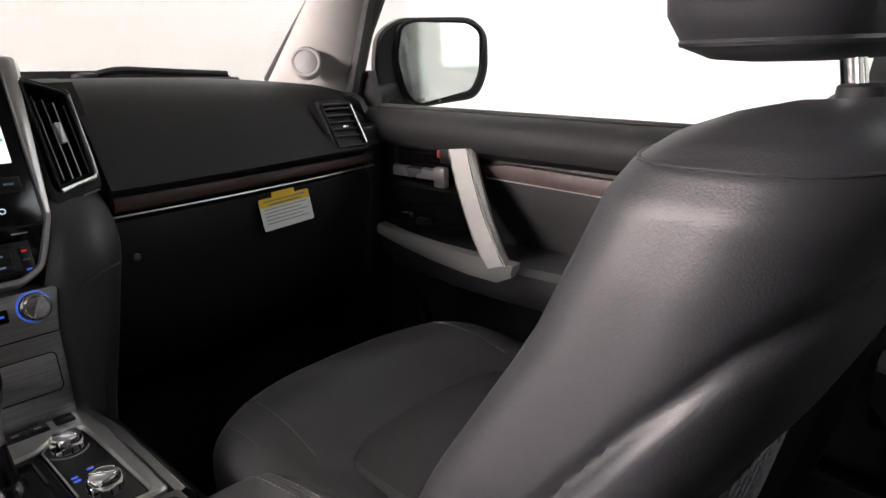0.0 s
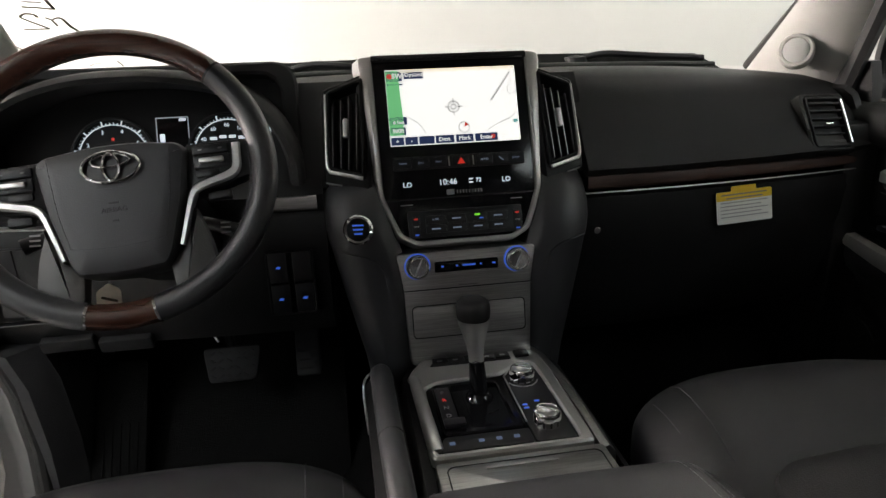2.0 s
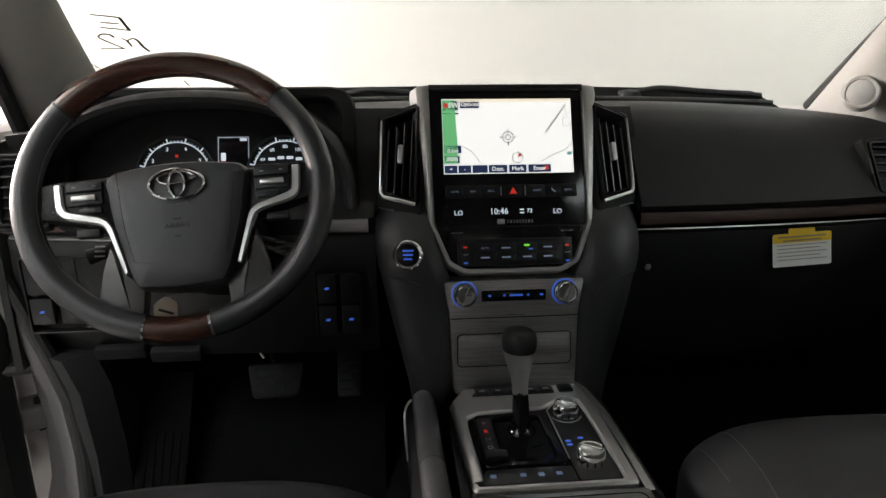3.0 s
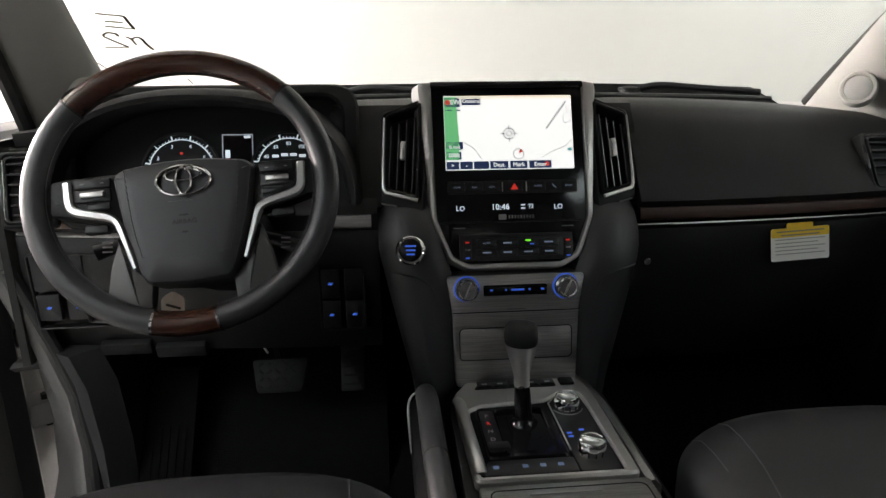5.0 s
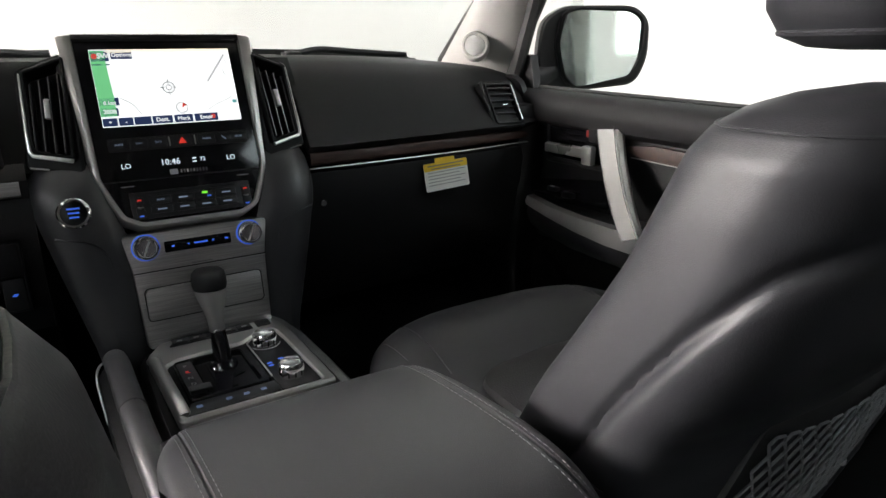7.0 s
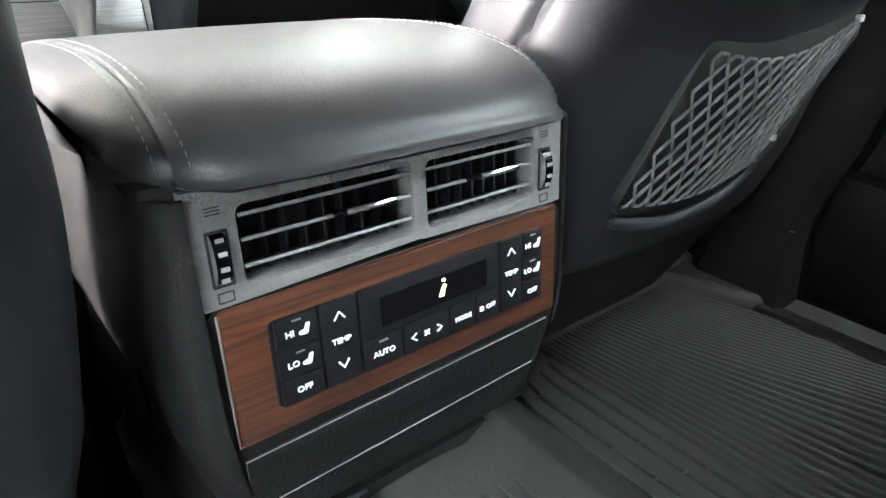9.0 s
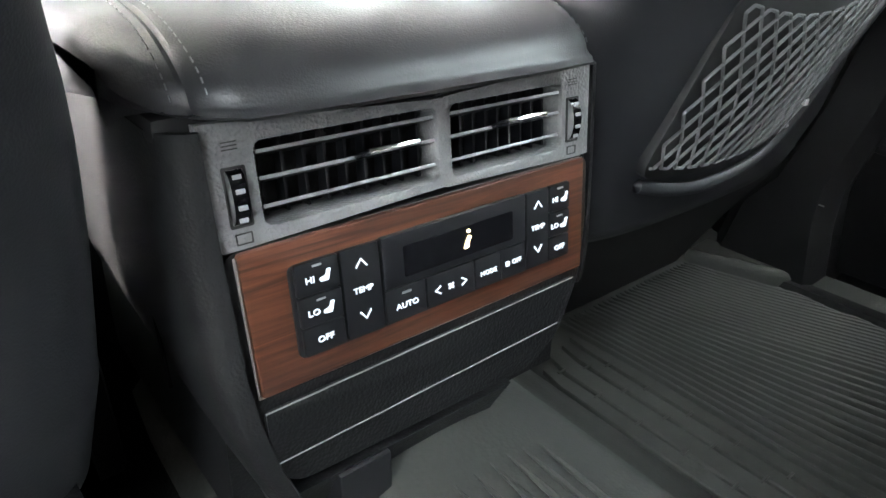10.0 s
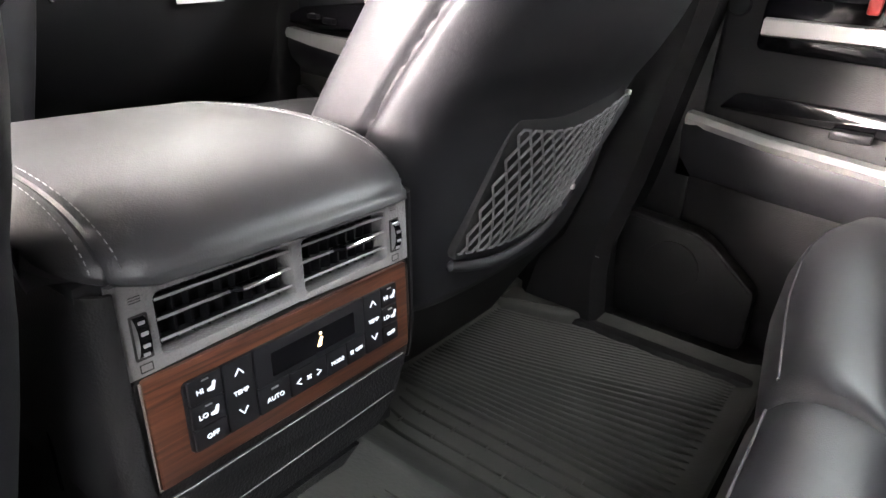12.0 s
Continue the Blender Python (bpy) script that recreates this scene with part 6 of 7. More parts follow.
# drawer below
dw = part("drawer", plate(rounded([(-0.1175, 0.3780), (0.096, 0.3830), (0.112, 0.4170), (-0.1165, 0.4140)], 0.004), 0.0, 0.0022, RF, 0.001), PLASTIC, con, "plain black drawer front")
part("drawer_edge", tube([RF @ Vector(p) for p in ((0.110, 0.4165, 0.0022), (-0.1160, 0.4136, 0.0022), (-0.1170, 0.3785, 0.0022), (0.095, 0.3835, 0.0022))], 0.0005, 6), INK, dw)
part("foot", box((-0.08, 0.130, 0.335), (-0.045, 0.165, 0.372), 0.002), BLACK, con)
part("toe", loft([[(-k, 0.1285 + d, z), (0.45 * k, 0.1285 + d, z), (0.70 * k, 0.30, z), (-k, 0.30, z)] for k, d, z in ((0.118, 0.004, 0.374), (0.112, 0.016, 0.35), (0.10, 0.03, 0.32))]), PLASTIC, con)

# ---- rubber mat ----
def ground_z(x, y):
    return float(np.interp(abs(x), [p[0] for p in hump[len(hump) // 2:]] + [0.26, 0.7], [p[1] for p in hump[len(hump) // 2:]] + [FLOOR - 0.008, FLOOR - 0.008]))


matt = thing("floor_mat", "black ribbed rubber floor mat over the rear floor", "floor mat", (0.4, 0.12, FLOOR))
grid = []
for y in np.linspace(-0.09, 0.36, 30):
    row = []
    for x in np.linspace(-0.14, 0.690, 80):
        z = ground_z(x, y) + 0.007
        lip = max(0, (y - 0.325) / 0.035) ** 1.5 * 0.030 + max(0, (x - 0.660) / 0.030) ** 1.5 * 0.028 + max(0, (-0.065 - y) / 0.025) ** 1.5 * 0.02
        z += min(lip, 0.035)
        z -= 0.007 * max(0, 1 - ((x - 0.185) / 0.035) ** 2) * (1 if y < 0.32 else 0)
        row.append((x, y, z))
    grid.append(row)
part("sheet", sheet(grid, 0.005), RUBBER, matt, "moulded black rubber sheet")
part("corner_step", loft([[(x, y, z) for x, y in inset(rounded([(0.616, 0.340), (0.622, 0.322), (0.642, 0.236), (0.674, 0.195), (0.686, 0.205), (0.686, 0.345)], 0.008), d)] for z, d in ((FLOOR - 0.004, 0.0), (FLOOR + 0.013, 0.001), (FLOOR + 0.019, 0.004), (FLOOR + 0.021, 0.008))]), RUBBER, matt, "raised corner of the mat")
# flat bands with grooves between, then the ribbed field
for x0, x1, y0 in ((0.2475, 0.2660, 0.276), (0.2700, 0.2955, 0.290), (0.2995, 0.3180, 0.296), (0.3220, 0.3340, 0.302)):
    rows = []
    for y in np.linspace(y0, -0.055, 12):
        k = 0.35 if y == y0 else 1.0
        xm, h = (x0 + x1) / 2, (x1 - x0) / 2 * k
        rows.append([(xm + a * h, y, FLOOR + w) for a, w in ((-1, -0.003), (-1, 0.0028), (-0.86, 0.0044), (0.86, 0.0044), (1, 0.0028), (1, -0.003))])
    part("band", loft(rows), RUBBER, matt)
for i in range(5):
    y = 0.262 - 0.052 * i
    for g, (xa, xb) in enumerate(((0.262, 0.275), (0.291, 0.304), (0.314, 0.326))):
        part("tie", box((xa, y - 0.012 * g - 0.0012, FLOOR + 0.003), (xb, y - 0.012 * g + 0.0012, FLOOR + 0.0055), 0.0006), RUBBER, matt)
for i in range(40):
    x0 = 0.3410 + 0.0090 * i
    slope = float(np.interp(x0, [0.33, 0.40, 0.47, 0.62], [0.0, 0.045, 0.10, 0.10]))
    pts = []
    for s_ in np.linspace(0, 1, 22):
        y = 0.335 - 0.392 * s_
        x = x0 + slope * (s_ * s_ * (3 - 2 * s_) * 0.5 + 0.5 * s_) * 1.15 + 0.003 * math.sin(5 * s_ + 0.12 * i)
        if x < 0.660 and not (x > 0.616 and y > 0.21):
            pts.append((x, y, FLOOR + 0.0026))
    if len(pts) > 3:
        part("rib", tube(pts, [0.0005] + [0.0025] * (len(pts) - 2) + [0.0005], 8, flat=1.9), RUBBER, matt)
for i in range(8):
    x = 0.051 - 0.0142 * i
    pts = [(x - 0.003 * s_, 0.101 - 0.16 * s_, ground_z(x - 0.003 * s_, 0) + 0.0088) for s_ in np.linspace(0, 1, 6)]
    part("rib", tube(pts, [0.0006] + [0.0026] * 4 + [0.0006], 8), RUBBER, matt)
m2 = thing("floor_mat", "dark carpet mat in the driver footwell", "floor mat", (-0.46, 0.85, FLOOR))
part("sheet", plate(rounded([(-0.66, 0.60), (-0.26, 0.60), (-0.26, 1.00), (-0.66, 1.00)], 0.03), FLOOR - 0.012, FLOOR + 0.004, Matrix.Identity(4), 0.003), CARPET, m2)
m3 = thing("floor_mat", "dark carpet mat in the passenger footwell", "floor mat", (0.46, 0.85, FLOOR))
part("sheet", plate(rounded([(0.26, 0.60), (0.66, 0.60), (0.66, 1.00), (0.26, 1.00)], 0.03), FLOOR - 0.012, FLOOR + 0.004, Matrix.Identity(4), 0.003), CARPET, m3)

# ---- steering wheel ----
wheel = thing("steering_wheel", "black leather and walnut steering wheel with silver spokes", "steering wheel", (-0.42, 0.78, 0.80))
WF = face_frame((-0.4275, 0.757, 0.830), 25)
RX, RY, TR = 0.1655, 0.1565, 0.0150


def rim(a0, a1, r, n=40):
    return tube([WF @ Vector((RX * math.cos(radians(a)), RY * math.sin(radians(a)), 0.0)) for a in np.linspace(a0, a1, n)], r, 16)


part("rim", rim(141, 260, TR), LEATHER, wheel, "leather rim section")
part("rim", rim(-75, 47, TR), LEATHER, wheel, "leather rim section")
part("wood_rim", rim(47, 141, TR - 0.0003), wood("rim_walnut", (0.032, 0.011, 0.0065), (0.050, 0.0175, 0.0105), 0.22, (5, 90, 90)), wheel, "polished dark walnut rim section")
part("wood_rim", rim(260, 285, TR - 0.0003, 14), bpy.data.materials["rim_walnut"], wheel, "polished dark walnut rim section")
for a in (47, 141, 260, 285):
    part("joint_ring", rim(a - 0.5, a + 0.5, TR + 0.0004, 3), CHROME if a > 200 else BLACK, wheel)
st = bmesh.new()
for a in np.arange(-74, 40, 1.6):
    p0, p1 = (WF @ Vector(((RX - TR - 0.0003) * math.cos(radians(b)), (RY - TR - 0.0003) * math.sin(radians(b)), 0.006)) for b in (a, a + 0.9))
    tube([p0, p1], 0.0006, 4, bm=st)
for a in np.arange(144, 256, 1.6):
    p0, p1 = (WF @ Vector(((RX - TR - 0.0003) * math.cos(radians(b)), (RY - TR - 0.0003) * math.sin(radians(b)), 0.006)) for b in (a, a + 0.9))
    tube([p0, p1], 0.0006, 4, bm=st)
tagged(part("stitching", st, mat("rim_thread", (0.09, 0.09, 0.10), 0.8), wheel), kind="stuff")
WR = WF @ shift(0.005, 0.0, 0, 4.5)
half = [(0.028, 0.0325), (0.070, 0.027), (0.080, 0.018), (0.071, -0.038), (0.0548, -0.095), (0.047, -0.110)]
pad_o = rounded([(0.0, -0.1135)] + [(-u, v) for u, v in half[::-1]] + [(0.0, 0.0335)] + half, 0.010)
pd = part("airbag_pad", plate(pad_o if sum(a[0] * b[1] - b[0] * a[1] for a, b in zip(pad_o, pad_o[1:])) > 0 else pad_o[::-1], -0.03, 0.020, WR, 0.012, crown=0.0015), LEATHER, wheel, "padded black airbag cover")
em = WR @ shift(0.002, 0.0038, 0.0235)
part("emblem", ring(circle(0.0315, 40, ry=0.0185), circle(0.0283, 40, ry=0.0155), -0.002, 0.003, em, bev=0.0012), CHROME, pd, "plain chrome oval emblem")
part("emblem_loop", ring(circle(0.0098, 28, ry=0.0160), circle(0.0072, 28, ry=0.0132), -0.002, 0.0028, em, bev=0.001), CHROME, pd)
part("emblem_loop", ring(circle(0.0215, 32, cy=0.0068, ry=0.0080), circle(0.0188, 32, cy=0.0068, ry=0.0055), -0.002, 0.0026, em, bev=0.001), CHROME, pd)
writing("embossed_text", "AIRBAG", 0.0078, WR @ shift(0.0, -0.0430, 0.0213), BLACK, pd, "embossed black lettering", 0.0006)
for w_, v in ((0.010, -0.0355), (0.006, -0.055)):
    part("embossed_bar", plate(rrect(-w_ / 2, v - 0.0012, w_ / 2, v + 0.0012, 0.0006), 0.0195, 0.0222, WR), BUTTON, pd)
sp = bmesh.new()
seam_line = curve([(0.064, 0.024, 0), (0.058, -0.035, 0), (0.050, -0.072, 0), (0.044, -0.080, 0), (0.0, -0.0835, 0), (-0.044, -0.080, 0), (-0.050, -0.072, 0), (-0.058, -0.035, 0), (-0.064, 0.024, 0)], 9)
for i in range(0, len(seam_line) - 1):
    tube([WR @ Vector((q.x, q.y, 0.0206)) for q in (seam_line[i], seam_line[i].lerp(seam_line[i + 1], 0.55))], 0.0006, 4, bm=sp)
tagged(part("stitching", sp, mat("pad_thread", (0.05, 0.05, 0.055), 0.8), pd, "stitched seam of the pad"), kind="stuff")
for sg in (-1, 1):
    def fold(pts):
        q = [(sg * a, b) for a, b in pts]
        return q if sum(a[0] * b[1] - b[0] * a[1] for a, b in zip(q, q[1:] + q[:1])) > 0 else q[::-1]


    s_o = rounded(fold([(0.076, 0.025), (0.136, 0.024), (0.152, 0.022), (0.153, -0.018), (0.132, -0.022), (0.088, -0.034), (0.072, -0.036)]), 0.005)
    spoke = part("spoke", plate(s_o, -0.022, 0.004, WR, 0.004), PLASTIC, wheel, "black spoke with buttons")
    mid = curve([(sg * 0.1325, 0.0185, 0.0048), (sg * 0.1318, 0.004, 0.0047), (sg * 0.1300, -0.0095, 0.0050), (sg * 0.1230, -0.0165, 0.0052), (sg * 0.104, -0.0220, 0.0047), (sg * 0.0870, -0.0268, 0.0046), (sg * 0.0785, -0.0350, 0.0040), (sg * 0.0715, -0.0550, 0.0034), (sg * 0.0612, -0.0885, 0.0026)], 4)
    band = []
    for i, q in enumerate(mid):
        d = (mid[min(i + 1, len(mid) - 1)] - mid[max(i - 1, 0)])
        n = Vector((-d.y, d.x, 0)).normalized() * q.z
        c = Vector((q.x, q.y, 0))
        band.append([WR @ (c + n * a + Vector((0, 0, w))) for a, w in ((-1, -0.004), (-1, 0.0065), (-0.6, 0.0088), (0.6, 0.0092), (1, 0.0068), (1, -0.004))])
    part("silver_trim", loft(band), SILVER, spoke, "satin silver spoke trim")
    part("button", plate(rrect(sg * 0.104 - 0.020, 0.0095, sg * 0.104 + 0.020, 0.0205, 0.002), 0.002, 0.0075, WR, 0.0015), BUTTON, spoke)
    part("button", plate(rrect(sg * 0.104 - 0.020, -0.0065, sg * 0.104 + 0.020, 0.0085, 0.002), 0.002, 0.0065, WR, 0.0015), BUTTON, spoke)
    part("toggle", plate(rrect(sg * 0.104 - 0.0135, -0.0015, sg * 0.104 + 0.0135, 0.0050, 0.002), 0.006, 0.0105, WR, 0.0018), SILVER, spoke, "small silver toggle")
    part("button", plate(rrect(sg * 0.098 - 0.013, -0.0165, sg * 0.098 + 0.013, -0.0085, 0.002), 0.002, 0.0065, WR, 0.0015), BUTTON, spoke)
    part("button", plate(rrect(sg * 0.106 - 0.013, -0.0410, sg * 0.106 + 0.013, -0.0310, 0.002), -0.014, -0.004, WR, 0.0015), BUTTON, spoke)
    for du in (-0.011, 0.011):
        part("mark", plate(rrect(sg * 0.104 + du - 0.002, 0.0142, sg * 0.104 + du + 0.002, 0.0156, 0.0004), 0.0075, 0.0079, WR), INK, spoke)
    lo = rounded(fold([(0.078, -0.044), (0.064, -0.088), (0.044, -0.105), (0.047, -0.136), (0.062, -0.142), (0.096, -0.116), (0.0905, -0.083)]), 0.006)
    part("lower_spoke", plate(lo, -0.016, 0.002, WR, 0.005), mat("spoke_grey", (0.055, 0.054, 0.052), 0.42, grain=0.2, scale=700), wheel, "dark grey lower spoke")
part("hub", turned([(0.0, -0.09), (0.055, -0.09), (0.060, -0.05), (0.075, -0.03), (0.075, -0.015), (0.0, -0.015)], WF @ shift(0, -0.03), 28), BLACK, wheel)
col = thing("steering_column", "black plastic steering column shroud", "steering column", (-0.42, 0.9, 0.72))
part("shroud", loft([[WF @ Vector((a * math.copysign(abs(math.cos(t)) ** 0.7, math.cos(t)), -0.035 + b * math.copysign(abs(math.sin(t)) ** 0.7, math.sin(t)), w)) for t in np.linspace(0, 2 * math.pi, 28, endpoint=False)] for a, b, w in ((0.050, 0.05, -0.085), (0.062, 0.060, -0.10), (0.068, 0.062, -0.16), (0.07, 0.06, -0.26))]), PLASTIC, col)
for sg in (-1, 1):
    stalk = part("stalk", tube([WF @ Vector((sg * 0.05, -0.035, -0.085)), WF @ Vector((sg * 0.095, -0.05, -0.075)), WF @ Vector((sg * 0.125, -0.062, -0.068))], [0.007, 0.008, 0.010], 12), BUTTON, col, "black control stalk")
    for i in range(3):
        part("mark", plate(rrect(-0.006, -0.001, 0.006, 0.001, 0.0003), 0.0102, 0.0108, WF @ shift(sg * 0.108, -0.050 - 0.006 * i, -0.071)), PRINT, stalk)
tag = thing("key_tag", "cream paper key tag hanging below the steering wheel", "tag", (-0.45, 0.74, 0.68))
TF = face_frame((-0.456, 0.750, 0.684), 12, 20)
part("card", plate(rounded([(-0.014, -0.017), (0.013, -0.020), (0.016, 0.012), (0.004, 0.022), (-0.010, 0.014)], 0.004), -0.0006, 0.0006, TF), CREAM, tag)
part("mark", plate(rrect(-0.008, 0.002, 0.010, 0.005, 0.001), 0.0006, 0.001, TF @ shift(0, 0, 0, -25)), PEN, tag)
part("string", tube([TF @ Vector(p) for p in ((0.004, 0.018, 0), (0.008, 0.03, -0.01), (0.012, 0.045, -0.03))], 0.0006, 4), STITCH, tag)

# ---- pedals and footrest ----
brake = thing("brake_pedal", "black rubber brake pedal with raised tread", "pedal", (-0.385, 1.06, 0.44))
BF = face_frame((-0.386, 1.05, 0.438), 24)
part("pad", plate(rounded([(-0.050, 0.030), (-0.042, -0.030), (0.038, -0.030), (0.048, 0.030)], 0.010), -0.012, 0.0, BF, 0.003), BLACK, brake)
for r in range(4):
    for c in range(6):
        part("tread", plate(rrect(-0.0048, -0.0018, 0.0048, 0.0018, 0.0008), 0, 0.002, BF @ shift(-0.034 + 0.0135 * c, -0.020 + 0.0135 * r, 0, 35 if (r + c) % 2 else -35)), BLACK, brake)
part("arm", tube([BF @ Vector((0.0, 0.02, -0.01)), BF @ Vector((-0.02, 0.08, -0.04)), BF @ Vector((-0.02, 0.20, -0.10))], 0.008, 8), BLACK, brake)
part("spring_pin", tube([BF @ Vector((-0.022, 0.040, 0.0)), BF @ Vector((-0.030, 0.052, 0.0))], 0.002, 8), SILVER, brake)
acc = thing("accelerator_pedal", "black rubber accelerator pedal", "pedal", (-0.27, 1.1, 0.40))
AF = face_frame((-0.262, 1.10, 0.425), 28)
part("pad", plate(rrect(-0.022, -0.045, 0.022, 0.045, 0.006), -0.01, 0.0, AF, 0.003), BLACK, acc)
for i in range(5):
    part("tread", plate(rrect(-0.016, -0.002, 0.016, 0.002, 0.001), 0, 0.002, AF @ shift(0, -0.032 + 0.016 * i)), BLACK, acc)
part("arm", tube([AF @ Vector((0, 0.04, -0.005)), AF @ Vector((0, 0.14, -0.05))], 0.007, 8), BLACK, acc)
fr = thing("footrest", "ribbed black footrest beside the pedals", "footrest", (-0.60, 1.08, FLOOR))
RFF = face_frame((-0.595, 1.07, 0.335), 38)
part("board", plate(rrect(-0.045, -0.11, 0.045, 0.11, 0.01), -0.02, 0.0, RFF, 0.003), CARPET, fr)
for i in range(5):
    part("rib", plate(rrect(-0.0028, -0.095, 0.0028, 0.0, 0.002), 0, 0.0025, RFF @ shift(-0.028 + 0.014 * i, 0)), CARPET, fr)


# ---- passenger door ----
door = thing("car_door", "closed front door with black trim and silver grab handle", "car door", (0.79, 0.6, 0.20))
DF = side_frame((0.775, 0, 0), 0, 1)
part("inner_panel", plate(rounded([(0.10, 0.215), (1.13, 0.215), (1.13, 0.78), (1.075, 0.826), (0.10, 0.812)], 0.02), -0.055, 0.0, DF, 0.01), PLASTIC, door, "black grained door panel")
part("outer_skin", sheet([[(0.835 + 0.03 * math.sin(math.pi * min(1, max(0, (z + 0.2) / 1.1))), y, z) for y in np.linspace(0.12, 1.20, 8)] for z in np.linspace(-0.2, 0.800, 10)], 0.006), BODY, door, "silver painted outer skin")
part("belt_strip", tube([(0.852, y, 0.806) for y in np.linspace(0.10, 1.10, 6)], 0.006, 8), CHROME, door, "chrome belt line strip")
top = []
for y in np.linspace(1.095, 0.10, 14):
    s_ = min(1, max(0, (1.095 - y) / 0.05))
    zt = 0.829 - 0.017 * (1.095 - y)
    top.append([(x, y, z) for x, z in ((0.80, zt - 0.03), (0.80, zt), (0.775, zt + 0.001), (0.755, zt - 0.004), (0.741 + 0.015 * (1 - s_), zt - 0.018), (0.738 + 0.018 * (1 - s_), zt - 0.04), (0.745 + 0.012 * (1 - s_), zt - 0.062), (0.772, zt - 0.075))])
part("upper_pad", loft(top), DASH, door, "soft black upper door pad")
part("window_strip", tube([(0.792, y, 0.832 - 0.017 * (1.09 - y)) for y in np.linspace(1.06, 0.12, 8)], 0.005, 6), SEAL, door)
win = part("window_glass", sheet([[(x, y, z) for y in np.linspace(0.14, 1.04 - k, 6)] for x, z, k in ((0.812, 0.82, 0.0), (0.79, 1.0, 0.09), (0.74, 1.13, 0.2), (0.68, 1.24, 0.3))], 0.003), GLASS, door, "clear side window glass")
win.visible_shadow = False
part("window_frame", tube(curve([(0.772, 1.118, 0.825), (0.753, 1.040, 0.965), (0.727, 0.962, 1.07), (0.690, 0.83, 1.19), (0.67, 0.62, 1.245), (0.68, 0.13, 1.265)], 6), 0.016, 8), SEAL, door, "black window frame")
# sail panel at the window's front corner
part("sail_panel", sheet([[(0.775, 1.135, 0.80), (0.772, 1.04, 0.815)], [(0.778, 1.12, 0.86), (0.776, 1.05, 0.858)], [(0.776, 1.09, 0.90), (0.774, 1.06, 0.90)]], 0.02), PLASTIC, door, "black triangular sail panel")
# wood strip
rows = []
for y in np.linspace(0.745, 0.14, 12):
    h = 0.013 * min(1, (0.765 - y) / 0.05)
    z = 0.732 - 0.03 * (0.745 - y)
    rows.append([(x, y, zz) for x, zz in ((0.775, z - h), (0.7565, z - h), (0.7553, z), (0.7575, z + h), (0.775, z + h))])
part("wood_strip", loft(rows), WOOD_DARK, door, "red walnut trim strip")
part("chrome_line", tube([(0.757, y, 0.7180 - 0.03 * (0.745 - y)) for y in np.linspace(0.735, 0.14, 8)], 0.0010, 6), SILVER, door)
# armrest body
rows = []
for y, x, zt in ((1.075, 0.752, 0.595), (1.03, 0.738, 0.592), (0.90, 0.708, 0.590), (0.78, 0.684, 0.592), (0.66, 0.664, 0.600), (0.52, 0.656, 0.606), (0.38, 0.658, 0.606), (0.31, 0.69, 0.604), (0.28, 0.74, 0.603)):
    rows.append([(a, y, z) for a, z in ((0.778, zt), (x + 0.012, zt), (x, zt - 0.010), (x - 0.002, zt - 0.030), (x + 0.008, zt - 0.055), (x + 0.03, zt - 0.075), (0.778, zt - 0.10))])
ar = part("armrest", loft(rows), LEATHER, door, "padded black door armrest")
# silver handle: forward arm and raking strut
rows = []
for y, x, zt, zb in ((1.070, 0.750, 0.600, 0.592), (1.03, 0.735, 0.598, 0.582), (0.90, 0.704, 0.595, 0.574), (0.80, 0.684, 0.596, 0.570), (0.70, 0.666, 0.602, 0.570), (0.63, 0.655, 0.606, 0.574), (0.597, 0.651, 0.606, 0.590)):
    rows.append([(a, y, z) for a, z in ((x + 0.02, zt + 0.003), (x, zt + 0.002), (x - 0.005, (zt + zb) / 2), (x - 0.003, zb), (x + 0.02, zb))])
sh = part("silver_handle", loft(rows), SILVER, door, "satin silver armrest edge")
def strut_ring(c, wd, th, ax):
    return [c + wd * a * ax + th * b * Vector((-0.75, -0.2, 0.35)).normalized() for a, b in ((-1, -1), (1, -1), (1.02, 0.3), (0.8, 1), (-0.8, 1), (-1.02, 0.3))]


path = curve([(0.762, 0.800, 0.775), (0.748, 0.783, 0.756), (0.722, 0.748, 0.715), (0.692, 0.700, 0.662), (0.668, 0.655, 0.620), (0.656, 0.628, 0.598)], 4)
rows = [strut_ring(p, 0.034 - 0.012 * (i / (len(path) - 1)) ** 0.6, 0.010, Vector((-0.10, 0.88, -0.30)).normalized()) for i, p in enumerate(path)]
part("grab_handle", loft(rows), SILVER, door, "satin silver raking grab handle")
part("strut_shine", tube([p + Vector((-0.012, -0.022, 0.008)) for p in path[2:]], 0.0016, 6), CHROME, door)
# lever recess and lever
part("lever_recess", plate(rounded([(0.812, 0.690), (0.968, 0.690), (0.972, 0.772), (0.812, 0.776)], 0.012), 0.0, 0.004, side_frame((0.768, 0, 0), 0, 1), 0.002), GLOSS, door, "dark lever recess")
part("recess_rim", ring(rounded([(0.800, 0.678), (0.980, 0.678), (0.984, 0.783), (0.800, 0.787)], 0.014), rounded([(0.812, 0.690), (0.968, 0.690), (0.972, 0.772), (0.812, 0.776)], 0.012), 0.0, 0.010, side_frame((0.768, 0, 0), 0, 1), bev=0.003), PLASTIC, door)
lv = part("door_lever", loft([[(x, y, z) for x, z in ((0.752, 0.700), (0.744, 0.703), (0.744, 0.720), (0.752, 0.723))] for y in (0.965, 0.93, 0.88, 0.835)]), SILVER, door, "satin silver door lever")
part("lever_tip", box((0.738, 0.822, 0.690), (0.754, 0.850, 0.728), 0.004), SILVER, lv)
